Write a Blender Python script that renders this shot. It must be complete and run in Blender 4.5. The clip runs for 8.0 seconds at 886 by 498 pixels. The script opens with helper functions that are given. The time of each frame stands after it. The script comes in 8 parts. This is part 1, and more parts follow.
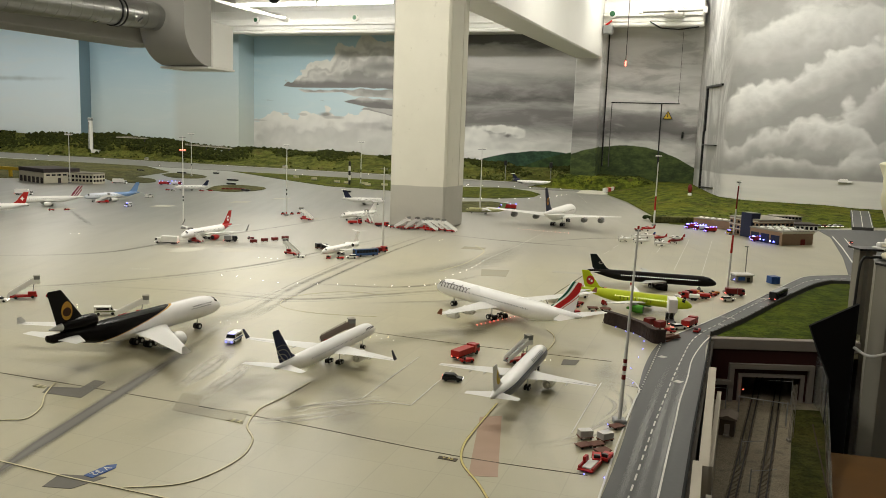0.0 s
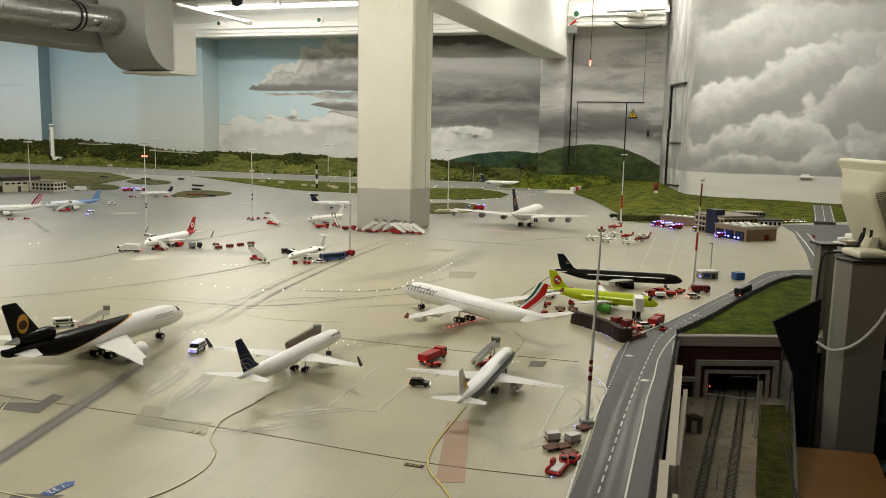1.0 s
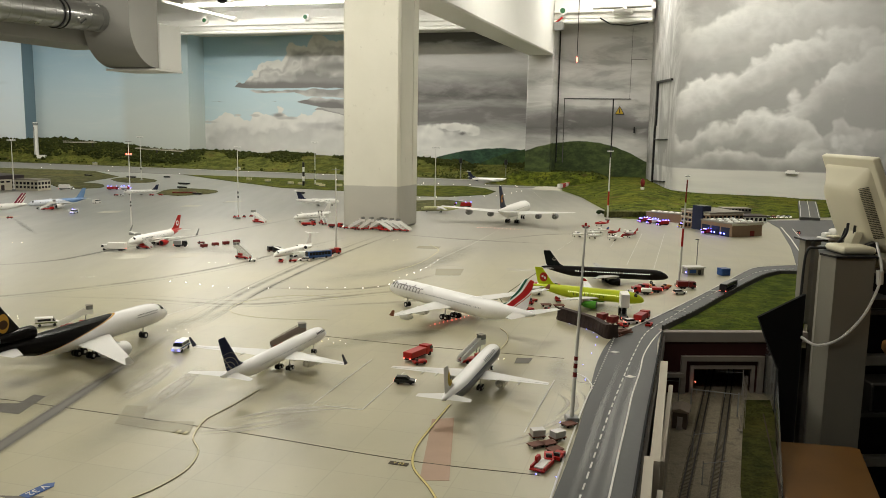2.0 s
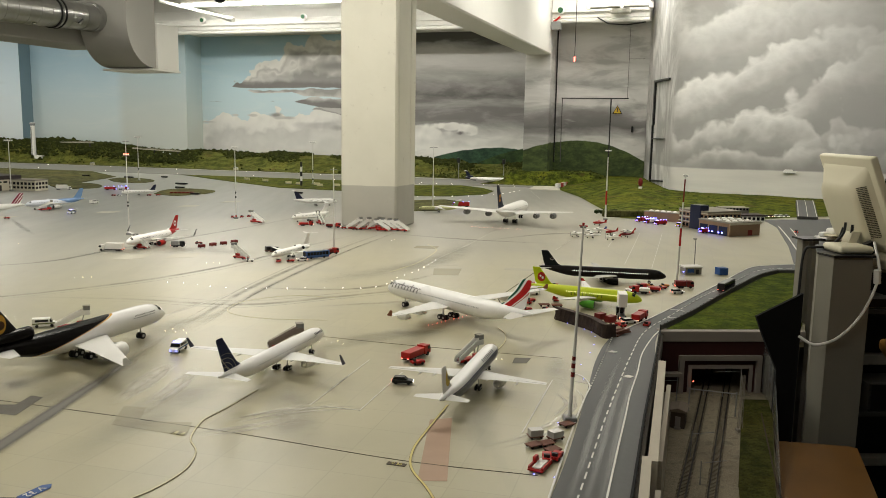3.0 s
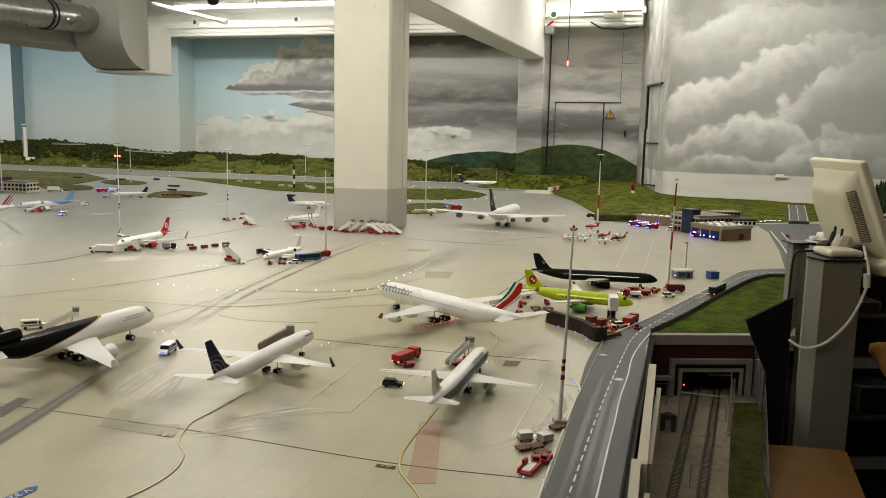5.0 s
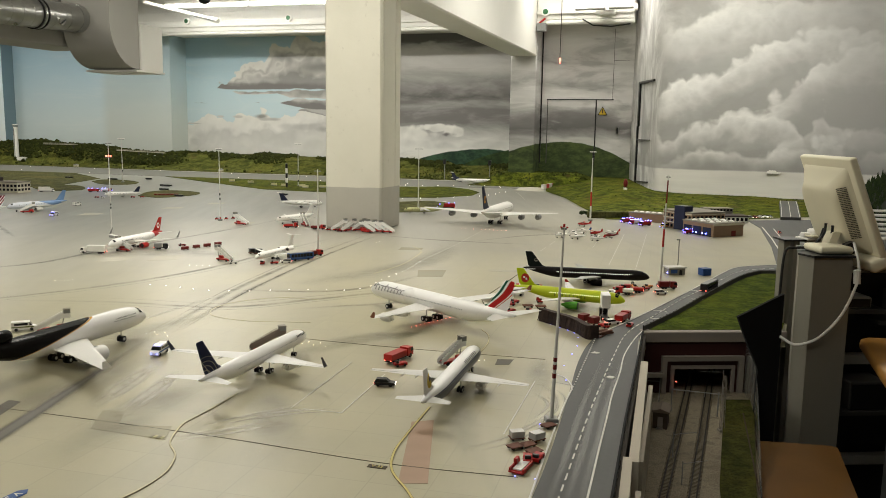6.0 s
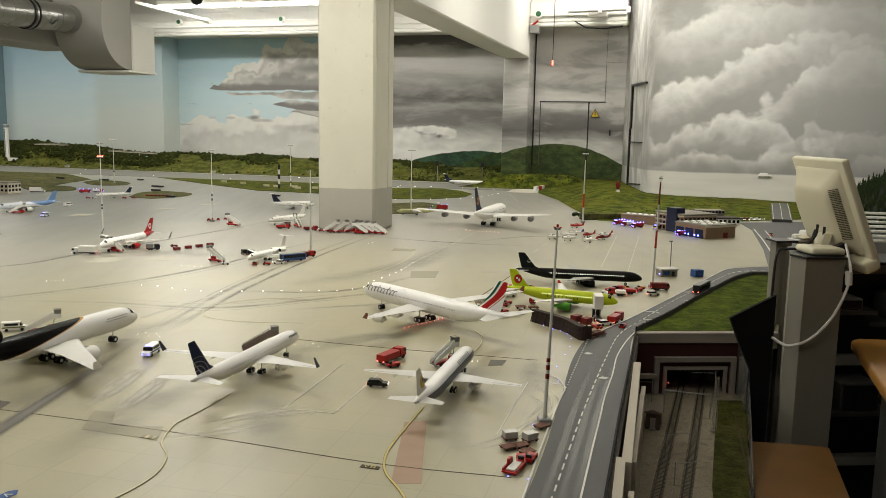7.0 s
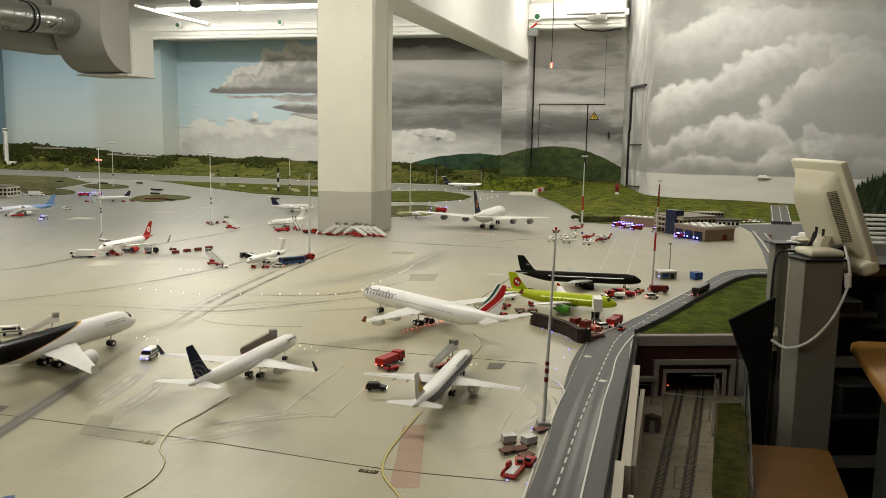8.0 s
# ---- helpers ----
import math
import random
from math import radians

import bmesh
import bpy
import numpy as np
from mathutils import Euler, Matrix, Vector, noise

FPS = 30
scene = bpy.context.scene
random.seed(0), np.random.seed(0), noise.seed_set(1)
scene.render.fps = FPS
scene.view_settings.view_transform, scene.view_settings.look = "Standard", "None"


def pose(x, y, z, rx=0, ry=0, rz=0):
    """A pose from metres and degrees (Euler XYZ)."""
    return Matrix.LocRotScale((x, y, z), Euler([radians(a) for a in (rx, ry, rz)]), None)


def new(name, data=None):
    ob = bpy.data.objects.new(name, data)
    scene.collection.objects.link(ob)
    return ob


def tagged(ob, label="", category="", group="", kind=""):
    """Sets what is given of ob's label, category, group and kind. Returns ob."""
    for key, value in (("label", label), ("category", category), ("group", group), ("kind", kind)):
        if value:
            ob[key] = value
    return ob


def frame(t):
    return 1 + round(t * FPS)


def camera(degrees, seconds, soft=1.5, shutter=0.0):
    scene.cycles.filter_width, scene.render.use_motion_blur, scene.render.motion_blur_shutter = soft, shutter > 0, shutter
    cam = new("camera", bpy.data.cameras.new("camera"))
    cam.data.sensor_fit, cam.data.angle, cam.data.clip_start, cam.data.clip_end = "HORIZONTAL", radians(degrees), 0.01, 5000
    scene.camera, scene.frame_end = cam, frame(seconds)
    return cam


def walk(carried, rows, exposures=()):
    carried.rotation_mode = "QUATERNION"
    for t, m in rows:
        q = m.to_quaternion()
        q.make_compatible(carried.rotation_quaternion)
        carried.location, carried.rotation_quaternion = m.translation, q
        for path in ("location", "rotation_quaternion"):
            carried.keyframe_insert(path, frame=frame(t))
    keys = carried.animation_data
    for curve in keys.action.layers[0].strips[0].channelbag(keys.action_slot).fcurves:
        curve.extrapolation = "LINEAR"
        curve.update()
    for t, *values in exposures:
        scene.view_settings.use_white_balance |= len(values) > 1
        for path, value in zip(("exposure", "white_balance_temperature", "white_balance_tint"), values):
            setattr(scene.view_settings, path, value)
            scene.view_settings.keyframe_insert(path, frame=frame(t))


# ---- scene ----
cam = camera(56.90, 8.0, soft=0.65)
PATH = [
    (0.0, pose(-0.0000, -0.0000, 0.6401, 81.562, -1.973, 0.000)),
    (0.5, pose(0.0075, 0.0072, 0.6429, 81.798, -1.627, -1.266)),
    (1.0, pose(0.0161, 0.0150, 0.6447, 81.698, -1.154, -2.190)),
    (1.5, pose(0.0246, 0.0194, 0.6433, 81.587, -1.074, -2.811)),
    (3.0, pose(0.0269, 0.0238, 0.6443, 81.498, -0.937, -3.178)),
    (3.5, pose(0.0285, 0.0232, 0.6455, 81.766, -0.809, -3.262)),
    (4.0, pose(0.0274, 0.0234, 0.6400, 81.632, -0.873, -3.341)),
    (4.5, pose(0.0293, 0.0244, 0.6397, 81.785, -1.182, -3.499)),
    (6.0, pose(0.0406, 0.0257, 0.6451, 81.602, -0.904, -4.082)),
    (6.5, pose(0.0399, 0.0269, 0.6429, 81.539, -0.905, -4.432)),
    (7.0, pose(0.0389, 0.0278, 0.6404, 81.754, -1.082, -4.592)),
    (7.5, pose(0.0423, 0.0294, 0.6415, 81.863, -1.086, -4.710)),
    (8.0, pose(0.0418, 0.0311, 0.6415, 81.934, -0.968, -4.641)),
]
walk(cam, PATH)

# ---- light ----
# The apron's surface is z = 0. The hall stands turned against the view: u runs along its back wall, v away from the camera.
TURN = radians(21)
FLOOR, CEIL = -0.95, 2.45


def at(u, v, z=0.0):
    return Vector((u * math.cos(TURN) + v * math.sin(TURN), -u * math.sin(TURN) + v * math.cos(TURN), z))


scene.view_settings.exposure = 0.0
world = bpy.data.worlds.new("hall_air")
world.use_nodes = True
world.node_tree.nodes["Background"].inputs[0].default_value = (1.0, 0.97, 0.9, 1)
world.node_tree.nodes["Background"].inputs[1].default_value = 0.05
scene.world = world


def lamp(u, v, z, length, width, power, turn=0.0):
    data = bpy.data.lights.new("fluorescent_light", "AREA")
    data.shape, data.size, data.size_y = "RECTANGLE", length, width
    data.energy, data.color = power, (1.0, 0.96, 0.86)
    ob = new("fluorescent_light", data)
    ob.matrix_world = Matrix.Translation(at(u, v, z)) @ Matrix.Rotation(-TURN + turn, 4, "Z")
    return ob


LAMPS = [(-12.0, 8.6, 36), (-9.2, 8.8, 36), (-6.2, 9.2, 48), (-3.4, 9.2, 43), (-0.9, 8.9, 18), (-9.5, 6.0, 10), (-6.8, 6.2, 11), (-4.0, 6.2, 27), (-1.2, 6.4, 21), (0.35, 7.1, 42), (3.4, 6.8, 14), (-5.0, 3.4, 20), (-2.2, 3.4, 54), (0.6, 3.0, 4), (-3.4, 0.6, 34), (-0.6, 0.4, 15)]
for u, v, power in LAMPS:
    lamp(u, v, CEIL - 0.12, 1.5, 0.22, power)

# ---- materials ----


class Nodes:
    """A small writer for node trees."""

    def __init__(self, name):
        self.mat = bpy.data.materials.new(name)
        self.mat.use_nodes = True
        self.tree = self.mat.node_tree
        self.bsdf = self.tree.nodes["Principled BSDF"]
        self.coord = self.node("ShaderNodeTexCoord").outputs["Object"]
        self.split = None

    def node(self, kind):
        return self.tree.nodes.new(kind)

    def put(self, socket, value):
        if isinstance(value, bpy.types.NodeSocket):
            self.tree.links.new(value, socket)
        else:
            socket.default_value = value

    def axis(self, i):
        if self.split is None:
            self.split = self.node("ShaderNodeSeparateXYZ")
            self.put(self.split.inputs[0], self.coord)
        return self.split.outputs[i]

    def math(self, op, a, b=0.0, clamp=False):
        n = self.node("ShaderNodeMath")
        n.operation, n.use_clamp = op, clamp
        self.put(n.inputs[0], a)
        self.put(n.inputs[1], b)
        return n.outputs[0]

    def step(self, value, low, high):
        n = self.node("ShaderNodeMapRange")
        n.interpolation_type = "SMOOTHSTEP"
        self.put(n.inputs[0], value)
        n.inputs[1].default_value, n.inputs[2].default_value = low, high
        return n.outputs[0]

    def noise(self, scale, detail=4.0, rough=0.55, stretch=(1, 1, 1), distort=0.0, where=None):
        m = self.node("ShaderNodeMapping")
        m.inputs["Scale"].default_value = stretch
        self.put(m.inputs[0], where or self.coord)
        n = self.node("ShaderNodeTexNoise")
        self.put(n.inputs["Vector"], m.outputs[0])
        n.inputs["Scale"].default_value, n.inputs["Detail"].default_value = scale, detail
        n.inputs["Roughness"].default_value, n.inputs["Distortion"].default_value = rough, distort
        return n.outputs["Fac"]

    def mix(self, fac, a, b, blend="MIX"):
        n = self.node("ShaderNodeMix")
        n.data_type, n.blend_type = "RGBA", blend
        self.put(n.inputs[0], fac)
        self.put(n.inputs[6], a)
        self.put(n.inputs[7], b)
        return n.outputs[2]

    def ramp(self, value, stops):
        n = self.node("ShaderNodeValToRGB")
        self.put(n.inputs[0], value)
        while len(n.color_ramp.elements) < len(stops):
            n.color_ramp.elements.new(0.5)
        for e, (p, tone) in zip(n.color_ramp.elements, stops):
            e.position, e.color = p, (tone[0], tone[1], tone[2], 1)
        return n.outputs[0]

    def bump(self, height, strength=0.2, distance=0.002):
        n = self.node("ShaderNodeBump")
        n.inputs["Strength"].default_value, n.inputs["Distance"].default_value = strength, distance
        self.put(n.inputs["Height"], height)
        self.put(self.bsdf.inputs["Normal"], n.outputs[0])

    def done(self, color, rough=0.5, metal=0.0):
        self.put(self.bsdf.inputs["Base Color"], color)
        self.put(self.bsdf.inputs["Roughness"], rough)
        self.bsdf.inputs["Metallic"].default_value = metal
        return self.mat


def paint(name, color, rough=0.45, metal=0.0, vary=0.12, scale=30.0, bump=0.0):
    """A painted or moulded surface with a slight unevenness at two scales and some random difference between pieces."""
    n = Nodes(name)
    a = n.noise(scale, 5)
    b = n.noise(scale * 0.17, 3)
    dark = tuple(c * (1 - 2 * vary) for c in color[:3]) + (1,)
    light = tuple(min(1, c * (1 + vary)) for c in color[:3]) + (1,)
    c = n.mix(n.math("ADD", n.math("MULTIPLY", a, 0.5), n.math("MULTIPLY", b, 0.5)), dark, light)
    if bump:
        n.bump(a, bump, 0.003)
    n.bsdf.inputs["Specular IOR Level"].default_value = 0.32
    return n.done(c, n.math("ADD", n.math("MULTIPLY", b, 0.15), rough - 0.07), metal)


def glow(name, color, strength):
    n = Nodes(name)
    n.bsdf.inputs["Emission Color"].default_value = color
    n.bsdf.inputs["Emission Strength"].default_value = strength
    return n.done(color, 0.4)


WHITE = paint("white_paint", (0.86, 0.85, 0.8, 1), 0.35, vary=0.04)
WING = paint("wing_grey", (0.7, 0.69, 0.65, 1), 0.4, vary=0.05)
GREY = paint("grey_paint", (0.25, 0.25, 0.24, 1), 0.45)
METAL = paint("bare_metal", (0.55, 0.54, 0.52, 1), 0.3, metal=0.9, vary=0.06)
BLACK = paint("black_paint", (0.015, 0.015, 0.016, 1), 0.35)
RUBBER = paint("rubber", (0.02, 0.02, 0.02, 1), 0.8)
RED = paint("vehicle_red", (0.42, 0.014, 0.01, 1), 0.42)
DARKRED = paint("dark_red", (0.16, 0.01, 0.008, 1), 0.5)
NAVY = paint("navy_paint", (0.012, 0.018, 0.05, 1), 0.35)
BLUE = paint("blue_paint", (0.03, 0.09, 0.28, 1), 0.45)
LIME = paint("lime_paint", (0.52, 0.62, 0.015, 1), 0.35, vary=0.05)
GREEN = paint("green_paint", (0.08, 0.32, 0.025, 1), 0.35)
YELLOW = paint("yellow_paint", (0.62, 0.42, 0.03, 1), 0.5)
ORANGE = paint("orange_paint", (0.6, 0.2, 0.03, 1), 0.45)
GLASS = paint("dark_window", (0.012, 0.014, 0.018, 1), 0.12, vary=0.02)
LINE_WHITE = paint("line_white", (0.72, 0.71, 0.65, 1), 0.7, vary=0.12, scale=60)
LINE_YELLOW = paint("line_yellow", (0.62, 0.53, 0.2, 1), 0.7, vary=0.12, scale=60)
LED_WHITE = glow("white_led", (1.0, 0.95, 0.85, 1), 5)
LED_WARM = glow("warm_led", (1.0, 0.88, 0.55, 1), 4)
LED_RED = glow("red_led", (1.0, 0.12, 0.08, 1), 8)
LED_BLUE = glow("blue_led", (0.14, 0.16, 1.0, 1), 9)
LIT = glow("lit_window", (1.0, 0.95, 0.8, 1), 2.0)
LIT_LIME = glow("lit_lime_window", (1.0, 1.0, 0.45, 1), 1.8)

# ---- mesh helpers ----


def link(name, bm, material, parent=None, smooth=False, label=""):
    mesh = bpy.data.meshes.new(name)
    bmesh.ops.recalc_face_normals(bm, faces=bm.faces)
    bm.to_mesh(mesh)
    bm.free()
    for m in material if isinstance(material, (list, tuple)) else (material,):
        mesh.materials.append(m)
    if smooth:
        mesh.shade_smooth()
        mesh.set_sharp_from_angle(angle=radians(38))
    ob = new(name, mesh)
    if parent is not None:
        ob.parent = parent
    if label:
        ob["label"] = label
    return ob


def part(name, bm, material, parent, label="", smooth=False):
    return link(name, bm, material, parent, smooth, label)


def box(bm, x0, x1, y0, y1, z0, z1, bevel=0.0, m=None, slot=0):
    vs = [bm.verts.new((x, y, z)) for z in (z0, z1) for x, y in ((x0, y0), (x1, y0), (x1, y1), (x0, y1))]
    fs = [bm.faces.new([vs[i] for i in f]) for f in ((3, 2, 1, 0), (4, 5, 6, 7), (0, 1, 5, 4), (1, 2, 6, 5), (2, 3, 7, 6), (3, 0, 4, 7))]
    for f in fs:
        f.material_index = slot
    if bevel:
        es = {e for f in fs for e in f.edges}
        out = bmesh.ops.bevel(bm, geom=list(es), offset=bevel, segments=1, affect="EDGES")
        vs = list({v for f in out["faces"] for v in f.verts} | {v for v in vs if v.is_valid})
    if m is not None:
        bmesh.ops.transform(bm, matrix=m, verts=vs)
    return bm


def prism(bm, outline, z0, z1, slot=0):
    """An upright body over a flat outline."""
    a = [bm.verts.new((p[0], p[1], z0)) for p in outline]
    b = [bm.verts.new((p[0], p[1], z1)) for p in outline]
    n = len(a)
    fs = [bm.faces.new(a[::-1]), bm.faces.new(b)] + [bm.faces.new((a[i], a[(i + 1) % n], b[(i + 1) % n], b[i])) for i in range(n)]
    for f in fs:
        f.material_index = slot
    return bm


def side_prism(bm, outline, y0, y1):
    """A body with an outline in x and z, from y0 to y1."""
    a = [bm.verts.new((p[0], y0, p[1])) for p in outline]
    b = [bm.verts.new((p[0], y1, p[1])) for p in outline]
    n = len(a)
    bm.faces.new(a[::-1])
    bm.faces.new(b)
    for i in range(n):
        bm.faces.new((a[i], a[(i + 1) % n], b[(i + 1) % n], b[i]))
    return bm


def loft(bm, rings, cap=True):
    made = [[bm.verts.new(p) for p in ring] for ring in rings]
    n = len(made[0])
    for a, b in zip(made, made[1:]):
        for i in range(n):
            bm.faces.new((a[i], a[(i + 1) % n], b[(i + 1) % n], b[i]))
    if cap:
        bm.faces.new(made[0][::-1])
        bm.faces.new(made[-1])
    return bm


def rod(bm, p, q, r0, r1=None, segs=8):
    p, q = Vector(p), Vector(q)
    r1 = r0 if r1 is None else r1
    turn = (q - p).to_track_quat("Z", "Y").to_matrix()
    return loft(bm, [[c + turn @ Vector((r * math.cos(2 * math.pi * i / segs), r * math.sin(2 * math.pi * i / segs), 0)) for i in range(segs)] for c, r in ((p, r0), (q, r1))])


def lathe(bm, profile, axis=(0, 0, 0), segs=16):
    """A round body along x: rows of x, radius and height of its centre."""
    return loft(bm, [[(axis[0] + x, axis[1] + r * math.cos(2 * math.pi * i / segs), axis[2] + zc + r * math.sin(2 * math.pi * i / segs)) for i in range(segs)] for x, r, zc in profile])


def strip(bm, points, width, z=0.0012, thick=0.001, closed=False):
    """A flat painted band along a line."""
    n = len(points)
    sides = []
    for i, p in enumerate(points):
        a = Vector(points[i - 1] if i or closed else p)
        b = Vector(points[(i + 1) % n] if i < n - 1 or closed else p)
        d = (b - a).normalized()
        w = Vector((-d.y, d.x)) * width / 2
        sides.append((Vector(p) + w, Vector(p) - w))
    rings = [[(l.x, l.y, z), (r.x, r.y, z), (r.x, r.y, z - thick), (l.x, l.y, z - thick)] for l, r in sides]
    if closed:
        rings.append(rings[0])
    return loft(bm, rings, not closed)


def curve(points, steps=8):
    """A smooth line through points."""
    ps = [Vector(p) for p in points]
    ps = [ps[0] * 2 - ps[1]] + ps + [ps[-1] * 2 - ps[-2]]
    out = []
    for a, b, c, d in zip(ps, ps[1:], ps[2:], ps[3:]):
        for k in range(steps):
            t = k / steps
            out.append(0.5 * (2 * b + (c - a) * t + (2 * a - 5 * b + 4 * c - d) * t * t + (3 * b - a - 3 * c + d) * t ** 3))
    return out + [ps[-2]]


def thing(name, label, category, group="", kind=""):
    ob = new(name)
    ob.empty_display_size = 0.05
    return tagged(ob, label, category, group, kind)

# ---- the hall ----
HALL = Matrix.Rotation(-TURN, 4, "Z")


def hall(ob):
    ob.matrix_world = HALL
    return ob


def structure(name, bm, material, label, category, smooth=False):
    return tagged(link(name, bm, material, smooth=smooth), label, category, kind="structure")


PALE = (0.83, 0.82, 0.78, 1)
LIGHT = (0.56, 0.55, 0.53, 1)
MID = (0.34, 0.335, 0.32, 1)
DARK = (0.21, 0.2, 0.195, 1)
DARKER = (0.14, 0.135, 0.13, 1)
SKY_HI, SKY_LO = (0.45, 0.63, 0.72, 1), (0.6, 0.71, 0.73, 1)


def dim(tone, k):
    return tuple(c * k for c in tone[:3]) + (1,)


def billow(n, where, scale, detail=3.0, rough=0.5, soft=0.35):
    """Rounded heads of cumulus: high in the middle of each head, creased between them."""
    v = n.node("ShaderNodeTexVoronoi")
    v.feature = "SMOOTH_F1"
    n.put(v.inputs["Vector"], where)
    v.inputs["Scale"].default_value, v.inputs["Detail"].default_value = scale, detail
    v.inputs["Roughness"].default_value, v.inputs["Smoothness"].default_value = rough, soft
    return n.math("SUBTRACT", 1.0, v.outputs["Distance"])


def moved(n, where, shift, scale=(1, 1, 1), turn=0.0):
    m = n.node("ShaderNodeMapping")
    m.inputs["Location"].default_value, m.inputs["Scale"].default_value = shift, scale
    m.inputs["Rotation"].default_value = (0, radians(turn), 0)
    n.put(m.inputs[0], where)
    return m.outputs[0]


def swirled(n, where, scale, amount):
    """Coordinates bent by a noise, as a brush would."""
    t = n.node("ShaderNodeTexNoise")
    n.put(t.inputs["Vector"], where)
    t.inputs["Scale"].default_value, t.inputs["Detail"].default_value = scale, 4
    a = n.node("ShaderNodeVectorMath")
    a.operation = "MULTIPLY_ADD"
    n.put(a.inputs[0], t.outputs["Color"])
    a.inputs[1].default_value = (amount, amount, amount)
    n.put(a.inputs[2], where)
    return a.outputs[0]


def height_line(n, u, points, low=-8.0, high=-4.0):
    """The height of a painted line at u, from its points between low and high."""
    stops = [((pu - low) / (high - low), (z / 2.2, z / 2.2, z / 2.2)) for pu, z in points]
    return n.math("MULTIPLY", n.ramp(n.math("DIVIDE", n.math("SUBTRACT", u, low), high - low), stops), 2.2)


def mural(name, blobs, sky_low, sky_high, bands=None, edge=(0, 0), hills=(), streaks=0.5, decks=(), panel=None):
    """Painted sky: a gradient, bands of dark cloud right of an edge, and clouds, each (u, z, half width, half height, colour, softness)."""
    n = Nodes(name)
    bent = swirled(n, n.coord, 2.2, 0.22)
    heads = billow(n, bent, 2.5, 1.6, 0.5, 0.25)
    heads_up = billow(n, moved(n, bent, (0.02, 0, -0.06)), 2.5, 1.6, 0.5, 0.25)
    lit = n.math("SUBTRACT", heads, heads_up)
    warp = n.noise(2.6, 4, 0.5)
    soft = n.noise(0.8, 7, 0.6, (1, 1, 4.5), 0.6)
    u = n.math("ADD", n.axis(0), n.math("MULTIPLY", n.math("SUBTRACT", warp, 0.5), 0.3))
    z = n.axis(2)
    color = n.mix(n.step(n.axis(2), 0.3, 1.9), sky_low, sky_high)
    color = n.mix(n.math("MULTIPLY", n.step(soft, 0.45, 0.75), 0.25), color, PALE)
    if panel:
        color = n.mix(n.math("MULTIPLY", n.step(n.axis(0), panel[0] - 0.12, panel[0] + 0.12), 0.7), color, n.mix(n.step(n.axis(2), 0.4, 1.6), panel[1], panel[2]))
    if bands:
        zz = n.math("ADD", n.axis(2), n.math("MULTIPLY", n.math("SUBTRACT", soft, 0.5), 0.42))
        layer = n.ramp(n.math("DIVIDE", zz, 2.2), bands)
        fine = n.noise(1.3, 7, 0.58, (1, 1, 3.4), 0.4)
        layer = n.mix(n.math("MULTIPLY", n.step(fine, 0.5, 0.66), streaks), layer, n.mix(0.5, layer, PALE))
        layer = n.mix(n.math("MULTIPLY", n.step(fine, 0.5, 0.36), streaks), layer, n.mix(0.6, layer, DARKER))
        color = n.mix(n.step(u, edge[0], edge[1]), color, layer)
    if decks:
        edge_heads = n.math("SUBTRACT", billow(n, bent, 3.4, 1.5, 0.5, 0.1), 0.4)
        inner = n.math("ADD", n.math("MULTIPLY", lit, 1.2), n.math("MULTIPLY", n.math("SUBTRACT", n.noise(2.2, 4, 0.5, (1, 1, 1.6), 0.8), 0.5), 0.9))
    for tops, bases, tones, foot, thick, lumpy in decks:
        top = n.math("ADD", height_line(n, n.axis(0), tops), n.math("MULTIPLY", edge_heads, lumpy * 2.2))
        base = n.math("ADD", height_line(n, n.axis(0), bases), n.math("MULTIPLY", n.math("SUBTRACT", soft, 0.5), 0.12))
        depth, rise = n.math("SUBTRACT", top, n.axis(2)), n.math("SUBTRACT", n.axis(2), base)
        tone = n.ramp(n.math("SUBTRACT", n.math("DIVIDE", depth, 0.6), n.math("MULTIPLY", inner, 0.3)), tones)
        tone = n.mix(n.math("ADD", 0.5, n.math("MULTIPLY", lit, 1.2), True), n.mix(0.22, tone, DARKER), tone)
        tone = n.mix(n.step(n.math("ADD", rise, n.math("MULTIPLY", inner, 0.05)), thick, thick * 0.35), tone, foot)
        mask = n.math("MULTIPLY", n.step(depth, 0.0, 0.018), n.step(rise, -0.004, 0.012))
        color = n.mix(n.math("MULTIPLY", mask, n.step(u, -4.25, -4.7)), color, tone)
    bulge = n.math("MULTIPLY", n.math("SUBTRACT", heads, 0.36), 0.7)
    for bu, bz, ru, rz, tone, fade in blobs:
        du = n.math("DIVIDE", n.math("SUBTRACT", u, bu), ru)
        dz = n.math("DIVIDE", n.math("SUBTRACT", z, bz), rz)
        d = n.math("SQRT", n.math("ADD", n.math("MULTIPLY", du, du), n.math("MULTIPLY", dz, dz)))
        d = n.math("SUBTRACT", d, bulge)
        shade = n.mix(n.math("ADD", 0.66, n.math("MULTIPLY", lit, 1.5), True), dim(tone, 0.7), dim(tone, 1.1))
        color = n.mix(n.step(d, 1.0, max(0.0, 1.0 - fade)), color, shade)
    for hu, hz, width, height, tone in hills:
        du = n.math("DIVIDE", n.math("SUBTRACT", n.axis(0), hu), width)
        top = n.math("ADD", hz, n.math("MULTIPLY", n.math("SUBTRACT", 1.0, n.math("MULTIPLY", du, du)), height))
        top = n.math("ADD", top, n.math("MULTIPLY", n.math("SUBTRACT", n.noise(3.4, 7, 0.62), 0.5), 0.05))
        m = n.step(n.math("SUBTRACT", top, n.axis(2)), 0.0, 0.012)
